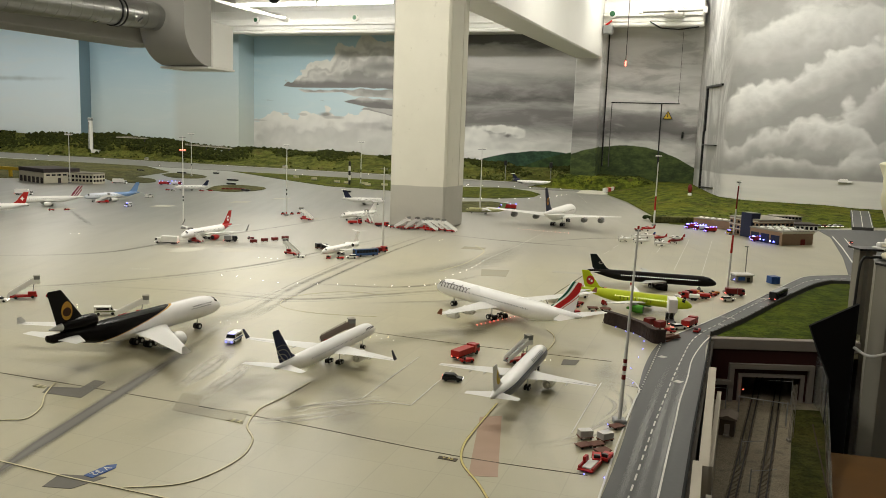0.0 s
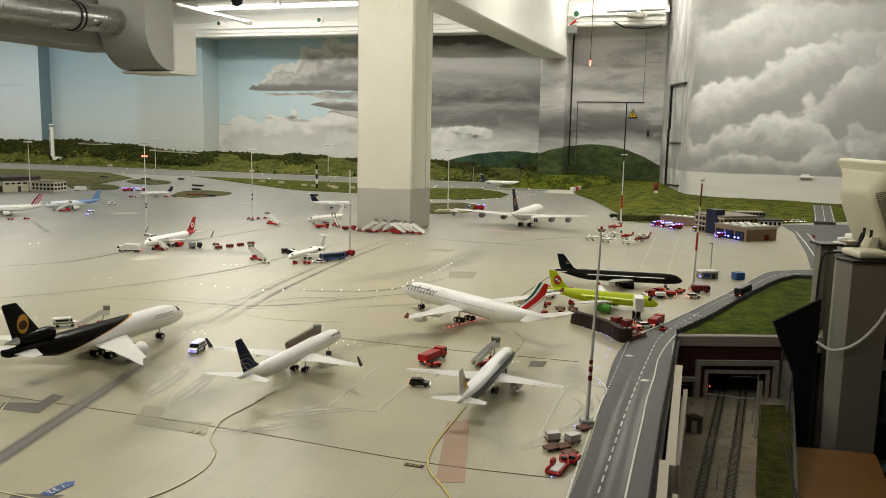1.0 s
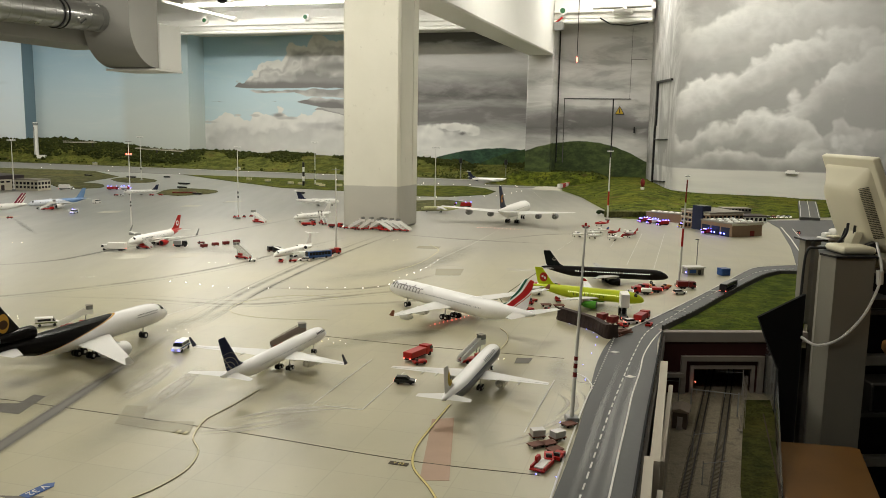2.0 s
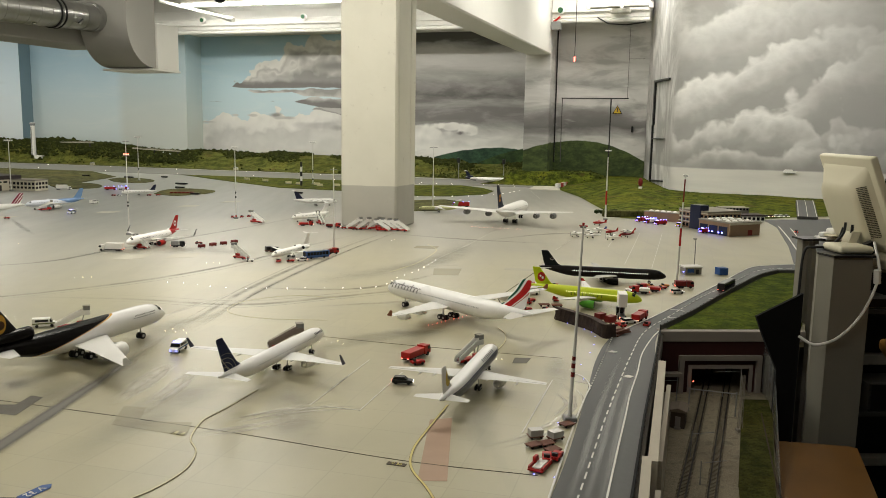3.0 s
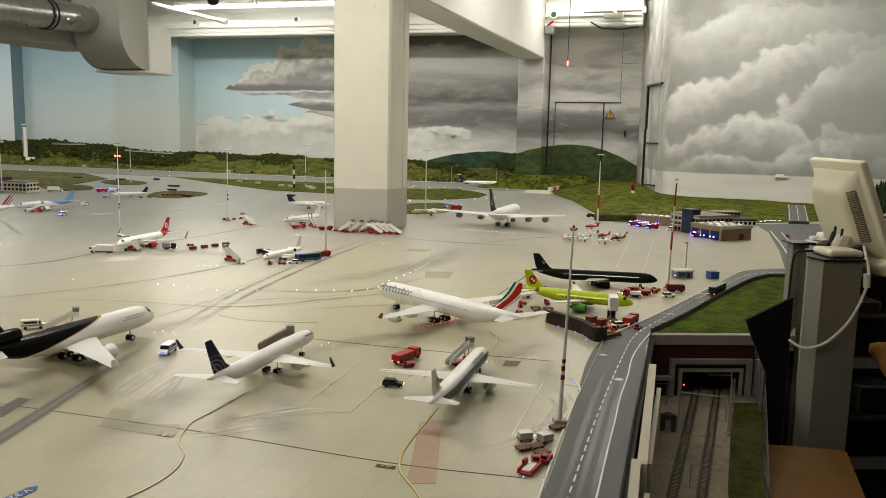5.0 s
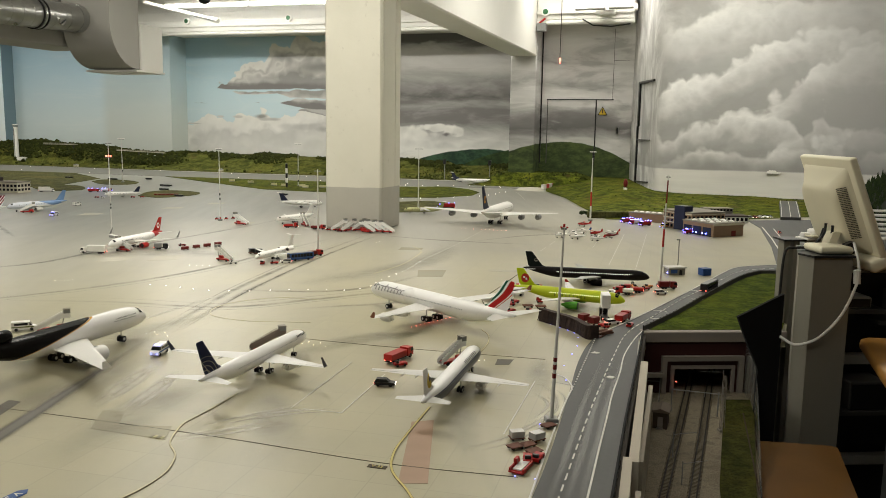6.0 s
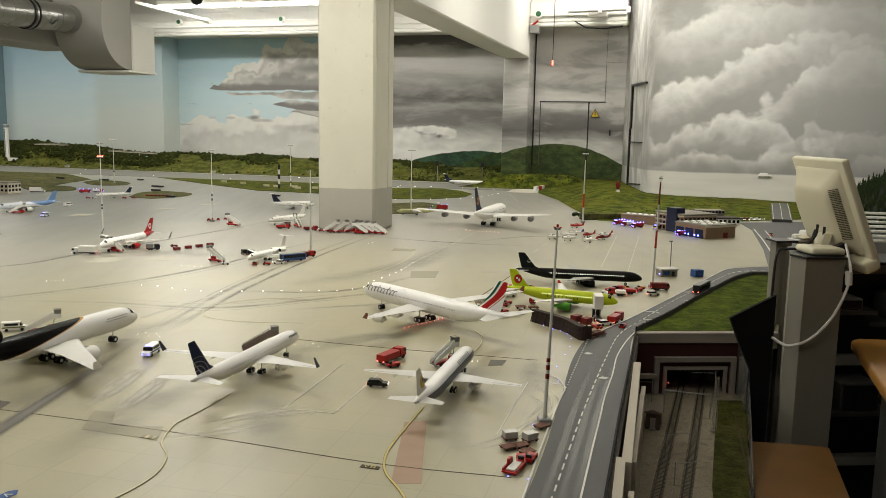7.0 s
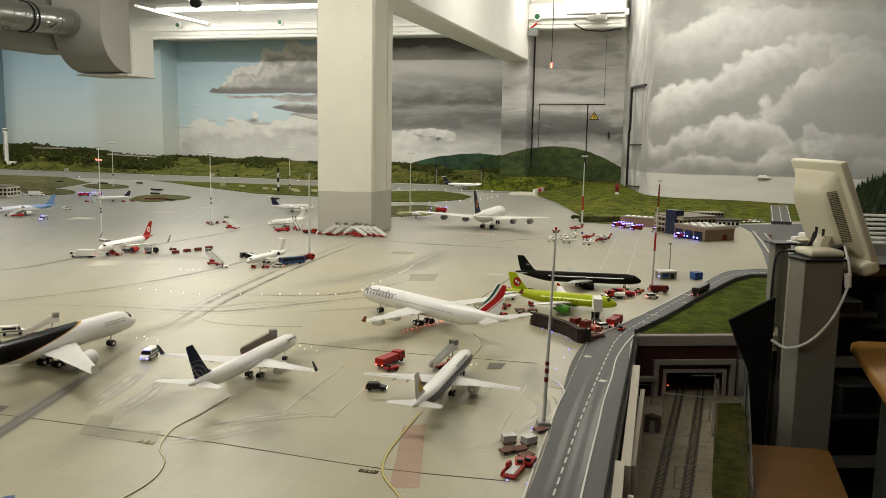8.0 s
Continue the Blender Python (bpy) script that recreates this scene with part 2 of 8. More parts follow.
        color = n.mix(m, color, n.mix(n.step(n.noise(7, 7, 0.72, (1, 1, 1.8)), 0.36, 0.66), dim(tone, 0.45), dim((tone[0] * 1.35, tone[1] * 1.15, tone[2]), 1.1)))
    n.bump(n.noise(60, 4), 0.12, 0.004)
    return n.done(color, 0.85)


# a heavy cloud with white heads and a dark base, a second dark deck below it, pale cumulus down to the hills;
# each deck: top line, base line, tones from the top down, tone of the base, depth of the base
SOFT = dim(PALE, 0.9)
left_decks = [([(-8.0, 0.42), (-7.6, 0.66), (-7.3, 0.8), (-7.15, 0.9), (-6.84, 0.86), (-6.5, 0.8), (-6.3, 0.92), (-6.0, 0.88), (-5.6, 0.92), (-5.1, 0.98), (-4.4, 1.0)], [(-8.0, 0.1), (-4.4, 0.1)], [(0.0, PALE), (0.25, PALE), (0.5, dim(PALE, 0.8)), (0.75, SOFT), (1.0, SOFT)], SOFT, 0.02, 0.12),
              ([(-5.8, 0.86), (-5.5, 0.92), (-4.4, 0.92)], [(-5.8, 0.86), (-5.5, 0.86), (-5.15, 0.78), (-4.4, 0.7)], [(0.0, LIGHT), (0.5, LIGHT)], MID, 0.03, 0.03),
              ([(-5.95, 0.98), (-5.7, 1.07), (-5.15, 1.05), (-4.4, 1.06)], [(-5.95, 0.98), (-5.54, 0.9), (-5.15, 0.88), (-4.4, 0.86)], [(0.0, LIGHT), (0.1, MID), (0.25, DARK)], DARK, 0.08, 0.03),
              ([(-6.75, 1.16), (-4.4, 1.2)], [(-6.75, 1.16), (-6.6, 1.1), (-5.96, 1.12), (-5.75, 1.04), (-4.4, 1.0)], [(0.0, MID), (0.12, LIGHT), (0.3, PALE)], LIGHT, 0.02, 0.02),
              ([(-7.15, 1.16), (-7.05, 1.24), (-6.9, 1.38), (-6.6, 1.5), (-6.45, 1.7), (-6.06, 1.78), (-5.74, 1.94), (-5.15, 2.0), (-4.4, 2.05)], [(-7.15, 1.225), (-6.78, 1.184), (-5.8, 1.175), (-4.4, 1.17)], [(0.0, PALE), (0.16, PALE), (0.3, LIGHT), (0.48, SOFT), (0.62, LIGHT), (0.85, MID), (1.0, MID)], DARK, 0.13, 0.14)]
low_clouds = [(-5.85, 1.66, 0.3, 0.12, MID, 0.8), (-5.3, 1.5, 0.6, 0.1, MID, 0.9), (-6.2, 1.33, 0.5, 0.08, LIGHT, 0.8), (-6.93, 0.77, 0.14, 0.035, LIGHT, 0.6), (-6.65, 0.77, 0.12, 0.03, LIGHT, 0.6), (-6.24, 0.78, 0.22, 0.06, MID, 0.7), (-6.1, 0.74, 0.25, 0.04, LIGHT, 0.5), (-5.55, 0.63, 0.5, 0.08, LIGHT, 0.6), (-5.0, 0.6, 0.4, 0.07, MID, 0.8), (-7.4, 0.66, 0.2, 0.02, LIGHT, 0.5)]
right_clouds = [(-4.1, 0.54, 1.0, 0.2, PALE, 0.2), (-3.5, 0.65, 0.36, 0.1, PALE, 0.2), (-3.25, 0.6, 0.2, 0.11, PALE, 0.25), (-3.3, 0.56, 0.12, 0.06, DARK, 0.5), (-3.1, 0.42, 1.9, 0.11, SOFT, 0.5)]
# the last, darkest stop is shade below the trunking painted into the sky
BANDS = [(0.2, PALE), (0.26, LIGHT), (0.3, MID), (0.34, DARK), (0.4, DARK), (0.44, MID), (0.47, DARK), (0.5, DARKER), (0.55, DARK), (0.6, MID), (0.68, LIGHT), (0.77, LIGHT), (0.815, MID), (0.83, DARKER)]
MURAL_BACK = mural("painted_sky", low_clouds + right_clouds, SKY_LO, SKY_HI, BANDS, (-4.75, -4.3), decks=left_decks, streaks=0.3,
                   hills=[(-2.75, 0.2, 1.0, 0.17, (0.03, 0.085, 0.05, 1)), (-1.75, 0.22, 1.15, 0.22, (0.035, 0.08, 0.02, 1))])
MURAL_BLUE = mural("painted_blue_sky", [], (0.62, 0.7, 0.69, 1), (0.4, 0.58, 0.7, 1), panel=(-8.72, (0.56, 0.58, 0.52, 1), (0.44, 0.54, 0.56, 1)))
# the end block's extra brightness is put into its sky colours
MURAL_BRIGHT = mural("painted_bright_sky", [(-12.3, 1.22, 2.4, 0.06, (0.5, 0.6, 0.64, 1), 1.0)], (0.76, 0.84, 0.86, 1), (0.66, 0.82, 0.93, 1))
PALER = (0.6, 0.592, 0.57, 1)
STORM_BANDS = [(0.2, LIGHT), (0.25, MID), (0.3, DARKER), (0.36, DARK), (0.41, MID), (0.44, PALER), (0.49, LIGHT), (0.54, MID), (0.6, PALER), (0.65, LIGHT), (0.72, PALER), (0.85, PALER)]
MURAL_STORM = mural("painted_storm_sky", [], LIGHT, LIGHT, STORM_BANDS, (-9, -8), hills=[(-1.45, 0.25, 0.86, 0.265, (0.05, 0.085, 0.022, 1))], streaks=0.7)


# banks of cumulus from the far one to the near one: the line of its top, and how deep it is shaded
BANKS = [([(-0.6, 1.72), (-0.1, 1.84), (0.3, 1.96), (0.8, 2.06), (1.6, 2.0), (2.6, 1.9)], 0.62),
         ([(-0.6, 1.0), (-0.2, 1.19), (0.14, 1.33), (0.3, 1.45), (0.65, 1.56), (0.84, 1.67), (1.2, 1.72), (2.6, 1.78)], 0.44),
         ([(0.2, 0.5), (0.5, 0.98), (0.81, 1.14), (0.98, 1.33), (1.28, 1.55), (1.6, 1.6), (2.6, 1.62)], 0.5),
         ([(-0.6, 0.6), (-0.25, 0.75), (0.0, 0.9), (0.32, 0.99), (0.67, 0.93), (0.92, 0.84), (1.1, 0.6), (2.6, 0.4)], 0.36),
         ([(0.5, 0.4), (0.8, 0.78), (0.99, 0.89), (1.18, 0.96), (1.32, 0.84), (1.65, 0.9), (2.6, 0.98)], 0.4),
         ([(-0.6, 0.46), (-0.28, 0.54), (0.1, 0.6), (0.5, 0.68), (0.8, 0.6), (1.2, 0.7), (1.6, 0.6), (2.6, 0.66)], 0.3)]


def cumulus():
    """Banks of cumulus, one before the other, rising to the right: each has a lumpy bright top and turns grey below it."""
    n = Nodes("painted_cumulus")
    u, z = n.axis(0), n.axis(2)
    xy = n.node("ShaderNodeCombineXYZ")
    n.put(xy.inputs[0], u)
    n.put(xy.inputs[1], z)
    flat_uv = swirled(n, xy.outputs[0], 1.4, 0.3)
    wisps = n.noise(2.4, 7, 0.6, (0.7, 1.3, 1), 0.7, where=xy.outputs[0])
    mist = n.noise(1.1, 4, 0.5, (0.8, 1.5, 1), 0.5, where=xy.outputs[0])
    brush = n.noise(14, 5, 0.65, (0.6, 1.2, 1), 0.4, where=xy.outputs[0])
    c = n.mix(n.step(wisps, 0.32, 0.66), (0.5, 0.495, 0.475, 1), (0.76, 0.755, 0.73, 1))
    for k, (tops, deep) in enumerate(BANKS):
        moved_uv = moved(n, flat_uv, (2.7 * k, 1.3 * k, 0))
        lumps = n.math("MULTIPLY", n.math("SUBTRACT", billow(n, moved_uv, 2.6, 2.2, 0.45, 0.3), 0.55), 0.26)
        fine = n.math("MULTIPLY", n.math("SUBTRACT", billow(n, moved_uv, 7.5, 1.5, 0.5, 0.3), 0.55), 0.09)
        edge = n.math("ADD", height_line(n, u, tops, -0.6, 2.6), n.math("ADD", lumps, fine))
        depth = n.math("SUBTRACT", edge, z)
        body = n.math("ADD", n.math("DIVIDE", depth, deep), n.math("MULTIPLY", n.math("SUBTRACT", wisps, 0.5), 0.6))
        body = n.math("SUBTRACT", body, n.math("MULTIPLY", lumps, 1.5))
        tone = n.ramp(body, [(0.0, (0.95, 0.945, 0.92)), (0.2, (0.86, 0.855, 0.83)), (0.5, (0.62, 0.615, 0.595)), (0.8, (0.4, 0.395, 0.38)), (1.0, (0.34, 0.335, 0.32))])
        solid = n.math("ADD", 0.68, n.math("MULTIPLY", n.step(n.math("ADD", mist, 0.03 * (k % 3)), 0.38, 0.56), 0.3))
        c = n.mix(n.math("MULTIPLY", n.step(depth, -0.012, 0.07), solid), c, tone)
    c = n.mix(n.math("MULTIPLY", n.step(brush, 0.4, 0.7), 0.12), c, (0.42, 0.415, 0.4, 1))
    c = n.mix(n.math("MULTIPLY", n.step(n.math("ADD", u, n.math("MULTIPLY", mist, 0.8)), 0.8, 2.0), 0.6), c, dim((0.62, 0.615, 0.6), 0.68))
    # the return into the niche is brushed in long upright strokes
    strokes = n.noise(2.2, 6, 0.66, (2.0, 1.3, 0.5), 1.6)
    c = n.mix(n.step(n.axis(1), 8.46, 8.6), c, n.mix(n.step(strokes, 0.38, 0.66), (0.38, 0.375, 0.36, 1), (0.66, 0.655, 0.635, 1)))
    level = n.math("ADD", z, n.math("MULTIPLY", n.math("SUBTRACT", mist, 0.5), 0.03))
    sea = n.mix(n.noise(2, 5, 0.6, (0.5, 1, 5)), (0.58, 0.565, 0.52, 1), (0.84, 0.82, 0.76, 1))
    band = n.math("MULTIPLY", n.step(level, 0.275, 0.295), n.step(n.math("SUBTRACT", level, n.math("MULTIPLY", wisps, 0.25)), 0.42, 0.16))
    c = n.mix(n.math("MULTIPLY", band, 0.7), c, n.mix(wisps, (0.2, 0.195, 0.18, 1), (0.36, 0.35, 0.33, 1)))
    c = n.mix(n.math("MULTIPLY", n.step(level, 0.29, 0.272), n.step(n.axis(1), 8.6, 8.46)), c, sea)
    n.bump(n.noise(50, 4), 0.12, 0.004)
    return n.done(c, 0.85)


MURAL_CUMULUS = cumulus()
PLASTER = paint("white_plaster", (0.78, 0.77, 0.72, 1), 0.8, vary=0.05, scale=3.0, bump=0.1)


def column_paint():
    n = Nodes("painted_concrete")
    a, b = n.noise(3, 6, 0.6), n.noise(22, 5, 0.65)
    c = n.mix(a, (0.6, 0.58, 0.48, 1), (0.74, 0.715, 0.61, 1))
    c = n.mix(n.math("MULTIPLY", n.step(b, 0.62, 0.72), 0.3), c, (0.38, 0.35, 0.27, 1))
    low = n.step(n.math("ADD", n.axis(2), n.math("MULTIPLY", n.math("SUBTRACT", a, 0.5), 0.02)), 0.272, 0.266)
    c = n.mix(n.math("MULTIPLY", low, n.math("ADD", 0.55, n.math("MULTIPLY", n.noise(2.2, 5, 0.6), 0.5))), c, (0.36, 0.345, 0.3, 1))
    n.bump(b, 0.2, 0.004)
    return n.done(c, 0.75)


CONCRETE_COL = column_paint()
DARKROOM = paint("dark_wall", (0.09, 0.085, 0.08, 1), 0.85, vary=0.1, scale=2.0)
HALLWALL = paint("grey_hall_wall", (0.34, 0.33, 0.3, 1), 0.85, vary=0.06, scale=2.0)
FLOORMAT = paint("hall_floor", (0.08, 0.07, 0.06, 1), 0.6, vary=0.15, scale=3.0)

bm = box(bmesh.new(), -14, 7, -4, 12, FLOOR - 0.1, FLOOR)
hall(structure("floor", bm, FLOORMAT, "dark floor of the exhibition hall", "floor"))
bm = box(bmesh.new(), -14, 7, -4, 12, CEIL, CEIL + 0.15)
hall(structure("ceiling", bm, PLASTER, "white ceiling of the exhibition hall", "ceiling"))
BACK, STORM = 11.2, 9.79
bm = box(bmesh.new(), -7.52, -2.04, BACK, BACK + 0.25, FLOOR, CEIL)
hall(structure("wall_north", bm, MURAL_BACK, "back wall painted with a cloudy sky and hills", "wall"))
bm = box(bmesh.new(), -10.43, -7.52, 10.79, BACK + 0.25, FLOOR, CEIL)
hall(structure("wall_north_left", bm, MURAL_BLUE, "wall block painted as pale blue sky", "wall"))
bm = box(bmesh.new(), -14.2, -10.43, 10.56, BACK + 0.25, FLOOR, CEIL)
hall(structure("wall_north_end", bm, MURAL_BRIGHT, "wall block painted as blue sky in brightened colours, with a faint band", "wall"))
bm = box(bmesh.new(), -1.734, -0.6, STORM, BACK + 0.25, FLOOR, CEIL)
hall(structure("wall_storm", bm, MURAL_STORM, "wall niche painted with grey storm clouds", "wall"))
# thin strip over the side face, its shade put into a darker blue
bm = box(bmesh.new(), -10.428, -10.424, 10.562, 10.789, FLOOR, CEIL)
hall(structure("wall_return", bm, paint("shaded_side_blue", (0.2, 0.29, 0.34, 1), 0.85, vary=0.06, scale=3.0), "side of the wall block with its shade painted in darker blue", "wall"))
# the wall with the clouds bends round a soft corner into the niche
bend = [(-0.72, 11.3), (-0.69, 9.9), (-0.61, 9.5), (-0.5, 9.1), (-0.43, 8.85), (-0.37, 8.62), (-0.31, 8.52), (-0.24, 8.45), (-0.12, 8.425), (0.1, 8.42), (7.0, 8.42), (7.0, 8.67), (-0.05, 8.67), (-0.1, 8.8), (-0.2, 9.6), (-0.3, 11.3)]
bm = prism(bmesh.new(), bend, FLOOR, CEIL)
hall(structure("wall_clouds", bm, MURAL_CUMULUS, "wall painted with large grey and white clouds", "wall", smooth=True))
for name, ext in (("wall_west", (-14.2, -14, -4, 10.56)), ("wall_east", (7, 7.2, -4, 8.6)), ("wall_south", (-14.2, 7.2, -4.2, -4))):
    bm = box(bmesh.new(), *ext, FLOOR, CEIL)
    hall(structure(name, bm, HALLWALL, "plain grey wall of the exhibition hall", "wall"))

# concrete column, beam and wall pier
COL_U, COL_V, COL_W, COL_D = -2.195, 4.8, 0.38, 0.345
bm = box(bmesh.new(), COL_U, COL_U + COL_W, COL_V, COL_V + COL_D, 0, CEIL, 0.012)
column_ob = hall(structure("column", bm, CONCRETE_COL, "square cream painted concrete column", "column"))
for k in range(2):
    x = COL_U + COL_W - 0.001
    bm = box(bmesh.new(), x, x + 0.004, COL_V + 0.02 + k * 0.22, COL_V + 0.035 + k * 0.22, 0.27, CEIL)
    hall(structure("corner_strip", bm, CONCRETE_COL, "painted edge strip of the column", "trim"))
bm = box(bmesh.new(), -2.03, -1.735, COL_V + COL_D, 9.45, 1.475, CEIL, 0.012)
hall(structure("beam", bm, PLASTER, "heavy white ceiling beam", "beam"))
bm = box(bmesh.new(), -2.03, -1.735, 9.452, BACK, FLOOR, CEIL, 0.008)
hall(structure("pier", bm, MURAL_STORM, "wall pier painted with grey clouds and a green hill", "pier"))

# ---- ground ----


def apron_material():
    n = Nodes("apron_concrete")
    # slab joints, stains of tyres and cleaning, fine grain
    br = n.node("ShaderNodeTexBrick")
    br.offset = 0.0
    m = n.node("ShaderNodeMapping")
    m.inputs["Rotation"].default_value = (0, 0, radians(19))
    n.put(m.inputs[0], n.coord)
    n.put(br.inputs["Vector"], m.outputs[0])
    br.inputs["Color1"].default_value = (0.39, 0.359, 0.232, 1)
    br.inputs["Color2"].default_value = (0.412, 0.379, 0.247, 1)
    br.inputs["Mortar"].default_value = (0.355, 0.325, 0.215, 1)
    br.inputs["Scale"].default_value = 1.0
    br.inputs["Mortar Size"].default_value = 0.0012
    br.inputs["Brick Width"].default_value = 0.115
    br.inputs["Row Height"].default_value = 0.115
    c = br.outputs["Color"]
    blotch = n.noise(1.3, 6, 0.62, distort=0.5)
    c = n.mix(n.math("MULTIPLY", n.step(blotch, 0.44, 0.66), 0.34), c, (0.27, 0.248, 0.182, 1))
    pale = n.noise(0.7, 5, 0.55, (1, 1, 1), 0.4)
    c = n.mix(n.math("MULTIPLY", n.step(pale, 0.47, 0.68), 0.34), c, (0.48, 0.452, 0.335, 1))
    streak = n.noise(2.4, 6, 0.62, (4.0, 0.4, 1))
    c = n.mix(n.math("MULTIPLY", n.step(streak, 0.56, 0.78), 0.25), c, (0.24, 0.225, 0.18, 1))
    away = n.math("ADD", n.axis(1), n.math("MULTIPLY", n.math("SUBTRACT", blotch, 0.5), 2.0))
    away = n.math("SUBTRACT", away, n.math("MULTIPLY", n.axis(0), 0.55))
    # greyer with distance: board paint plus grazing sheen put into the colour
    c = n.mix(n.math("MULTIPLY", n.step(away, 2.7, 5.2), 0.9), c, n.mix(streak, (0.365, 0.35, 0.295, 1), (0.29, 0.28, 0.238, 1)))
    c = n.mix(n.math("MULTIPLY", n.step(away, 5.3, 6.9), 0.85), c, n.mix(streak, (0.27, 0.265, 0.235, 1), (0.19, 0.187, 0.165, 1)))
    speck = n.noise(70, 4, 0.7)
    c = n.mix(n.math("MULTIPLY", n.step(speck, 0.6, 0.75), 0.18), c, (0.2, 0.18, 0.13, 1))
    n.bump(speck, 0.05, 0.0006)
    return n.done(c, n.math("ADD", 0.31, n.math("MULTIPLY", streak, 0.08)))


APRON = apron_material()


def grass_material(name, low, high, earth=(0.12, 0.075, 0.03, 1), bare=0.5, size=1.0):
    """Static grass: tufts, lighter and yellower patches, worn places."""
    n = Nodes(name)
    tuft, mid, big = n.noise(75 * size, 5, 0.7), n.noise(13 * size, 6, 0.68), n.noise(2.2 * size, 5, 0.6, distort=0.6)
    c = n.mix(n.step(mid, 0.36, 0.64), low, high)
    c = n.mix(n.math("MULTIPLY", n.step(big, 0.48, 0.66), 0.4), c, (high[0] * 1.4, high[1] * 1.15, high[2], 1))
    c = n.mix(n.math("MULTIPLY", n.step(n.noise(5.5 * size, 5, 0.65), 0.56, 0.68), bare), c, earth)
    c = n.mix(n.math("MULTIPLY", n.step(tuft, 0.52, 0.34), 0.7), c, dim(low, 0.55))
    n.bump(tuft, 0.7, 0.006)
    n.bsdf.inputs["Specular IOR Level"].default_value = 0.08
    return n.done(c, 0.95)


GRASS = grass_material("grass_flock", (0.022, 0.031, 0.004, 1), (0.105, 0.122, 0.012, 1), bare=0.4, size=0.8)
GRASS_DARK = grass_material("dark_grass_flock", (0.045, 0.047, 0.018, 1), (0.13, 0.13, 0.048, 1), (0.16, 0.14, 0.09, 1), size=0.8)
GRASS_HILL = grass_material("hill_flock", (0.04, 0.048, 0.01, 1), (0.135, 0.145, 0.03, 1), bare=0.45, size=0.7)
GRASS_LAWN = grass_material("lawn_flock", (0.028, 0.046, 0.003, 1), (0.088, 0.118, 0.008, 1), bare=0.12, size=0.9)
GRASS_CUT = grass_material("worn_grass_flock", (0.022, 0.026, 0.004, 1), (0.055, 0.055, 0.011, 1), (0.07, 0.048, 0.02, 1), bare=0.85, size=1.5)


def asphalt_material():
    n = Nodes("asphalt")
    m = n.node("ShaderNodeMapping")
    m.vector_type = "TEXTURE"
    m.inputs["Rotation"].default_value, m.inputs["Scale"].default_value = (0, 0, radians(-22)), (1, 14, 1)
    n.put(m.inputs[0], n.coord)
    streaked = m.outputs[0]
    a, b = n.noise(90, 4), n.noise(26, 5, 0.6, where=streaked)
    c = n.mix(a, (0.055, 0.056, 0.052, 1), (0.074, 0.075, 0.07, 1))
    c = n.mix(n.math("MULTIPLY", n.step(b, 0.42, 0.72), 0.3), c, (0.11, 0.11, 0.102, 1))
    n.bump(a, 0.1, 0.001)
    return n.done(c, 0.6)


ASPHALT = asphalt_material()
RUNWAY = paint("runway_asphalt", (0.19, 0.185, 0.165, 1), 0.65, vary=0.15, scale=5)

board = [at(-13.9, 0.2), Vector((0.06, 0.55, 0)), Vector((0.175, 0.61, 0)), Vector((0.444, 1.362, 0)), Vector((0.587, 1.76, 0)), Vector((0.753, 2.207, 0)), Vector((0.88, 2.552, 0)), Vector((1.36, 2.552, 0)), Vector((1.5, 2.82, 0)), Vector((2.8, 2.82, 0)), at(6.9, 3.0), at(6.9, 8.42), at(-0.15, 8.43), at(-0.34, 8.6), at(-0.66, 9.77), at(-1.72, 9.77), at(-1.72, 9.44), at(-2.05, 9.44), at(-2.05, BACK - 0.02), at(-7.51, BACK - 0.02), at(-7.51, 10.78), at(-10.42, 10.78), at(-10.42, 10.55), at(-13.9, 10.55)]
bm = prism(bmesh.new(), board, -0.05, 0.0)
# the fascia below the layout's edge
for p, q in ((board[0], board[1]), (board[1], board[2]), (board[2], Vector((0.43, 0.62, 0)))):
    d = (q - p).normalized()
    side = Vector((-d.y, d.x, 0)) * 0.02
    pts = [(p + side).to_2d(), (q + side).to_2d(), (q + side * 2).to_2d(), (p + side * 2).to_2d()]
    structure("layout_fascia", prism(bmesh.new(), pts, FLOOR, -0.052 if p is not board[2] else -0.21), DARKROOM, "dark board closing the layout down to the floor", "board")
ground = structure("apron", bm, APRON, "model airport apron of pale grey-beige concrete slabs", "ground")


def patch(name, points, material, label, category, z=0.003, steps=0):
    pts = curve(list(points) + [points[0]], steps)[:-1] if steps else points
    bm = prism(bmesh.new(), pts, 0.0004, z)
    return structure(name, bm, material, label, category)


UVP = lambda pts: [at(u, v).to_2d() for u, v in pts]
patch("runway", UVP([(-13.8, 8.82), (-3.0, 8.72), (-1.5, 8.9), (-1.5, 9.75), (-13.8, 9.95)]), RUNWAY, "grey asphalt runway along the back of the layout", "runway", 0.002)
patch("grass_island", [(-2.163, 7.54), (-2.191, 8.0), (-2.02, 8.2), (-1.72, 7.98), (-1.71, 7.65), (-1.92, 7.38)], GRASS_DARK, "small dark grass island in the apron", "grass", 0.004, 6)
patch("grass_island", [(-3.187, 9.358), (-3.162, 9.654), (-2.918, 9.619), (-2.667, 9.302), (-2.641, 8.982), (-2.845, 8.892), (-3.024, 9.051)], GRASS_DARK, "flat dull grass island between the taxiways", "grass", 0.0045, 6)
patch("grass_island", [(-3.409, 8.345), (-3.434, 8.742), (-3.132, 8.702), (-2.927, 8.41), (-2.894, 8.116), (-3.147, 8.013)], GRASS_DARK, "flat dull grass island behind the hangar", "grass", 0.006, 6)
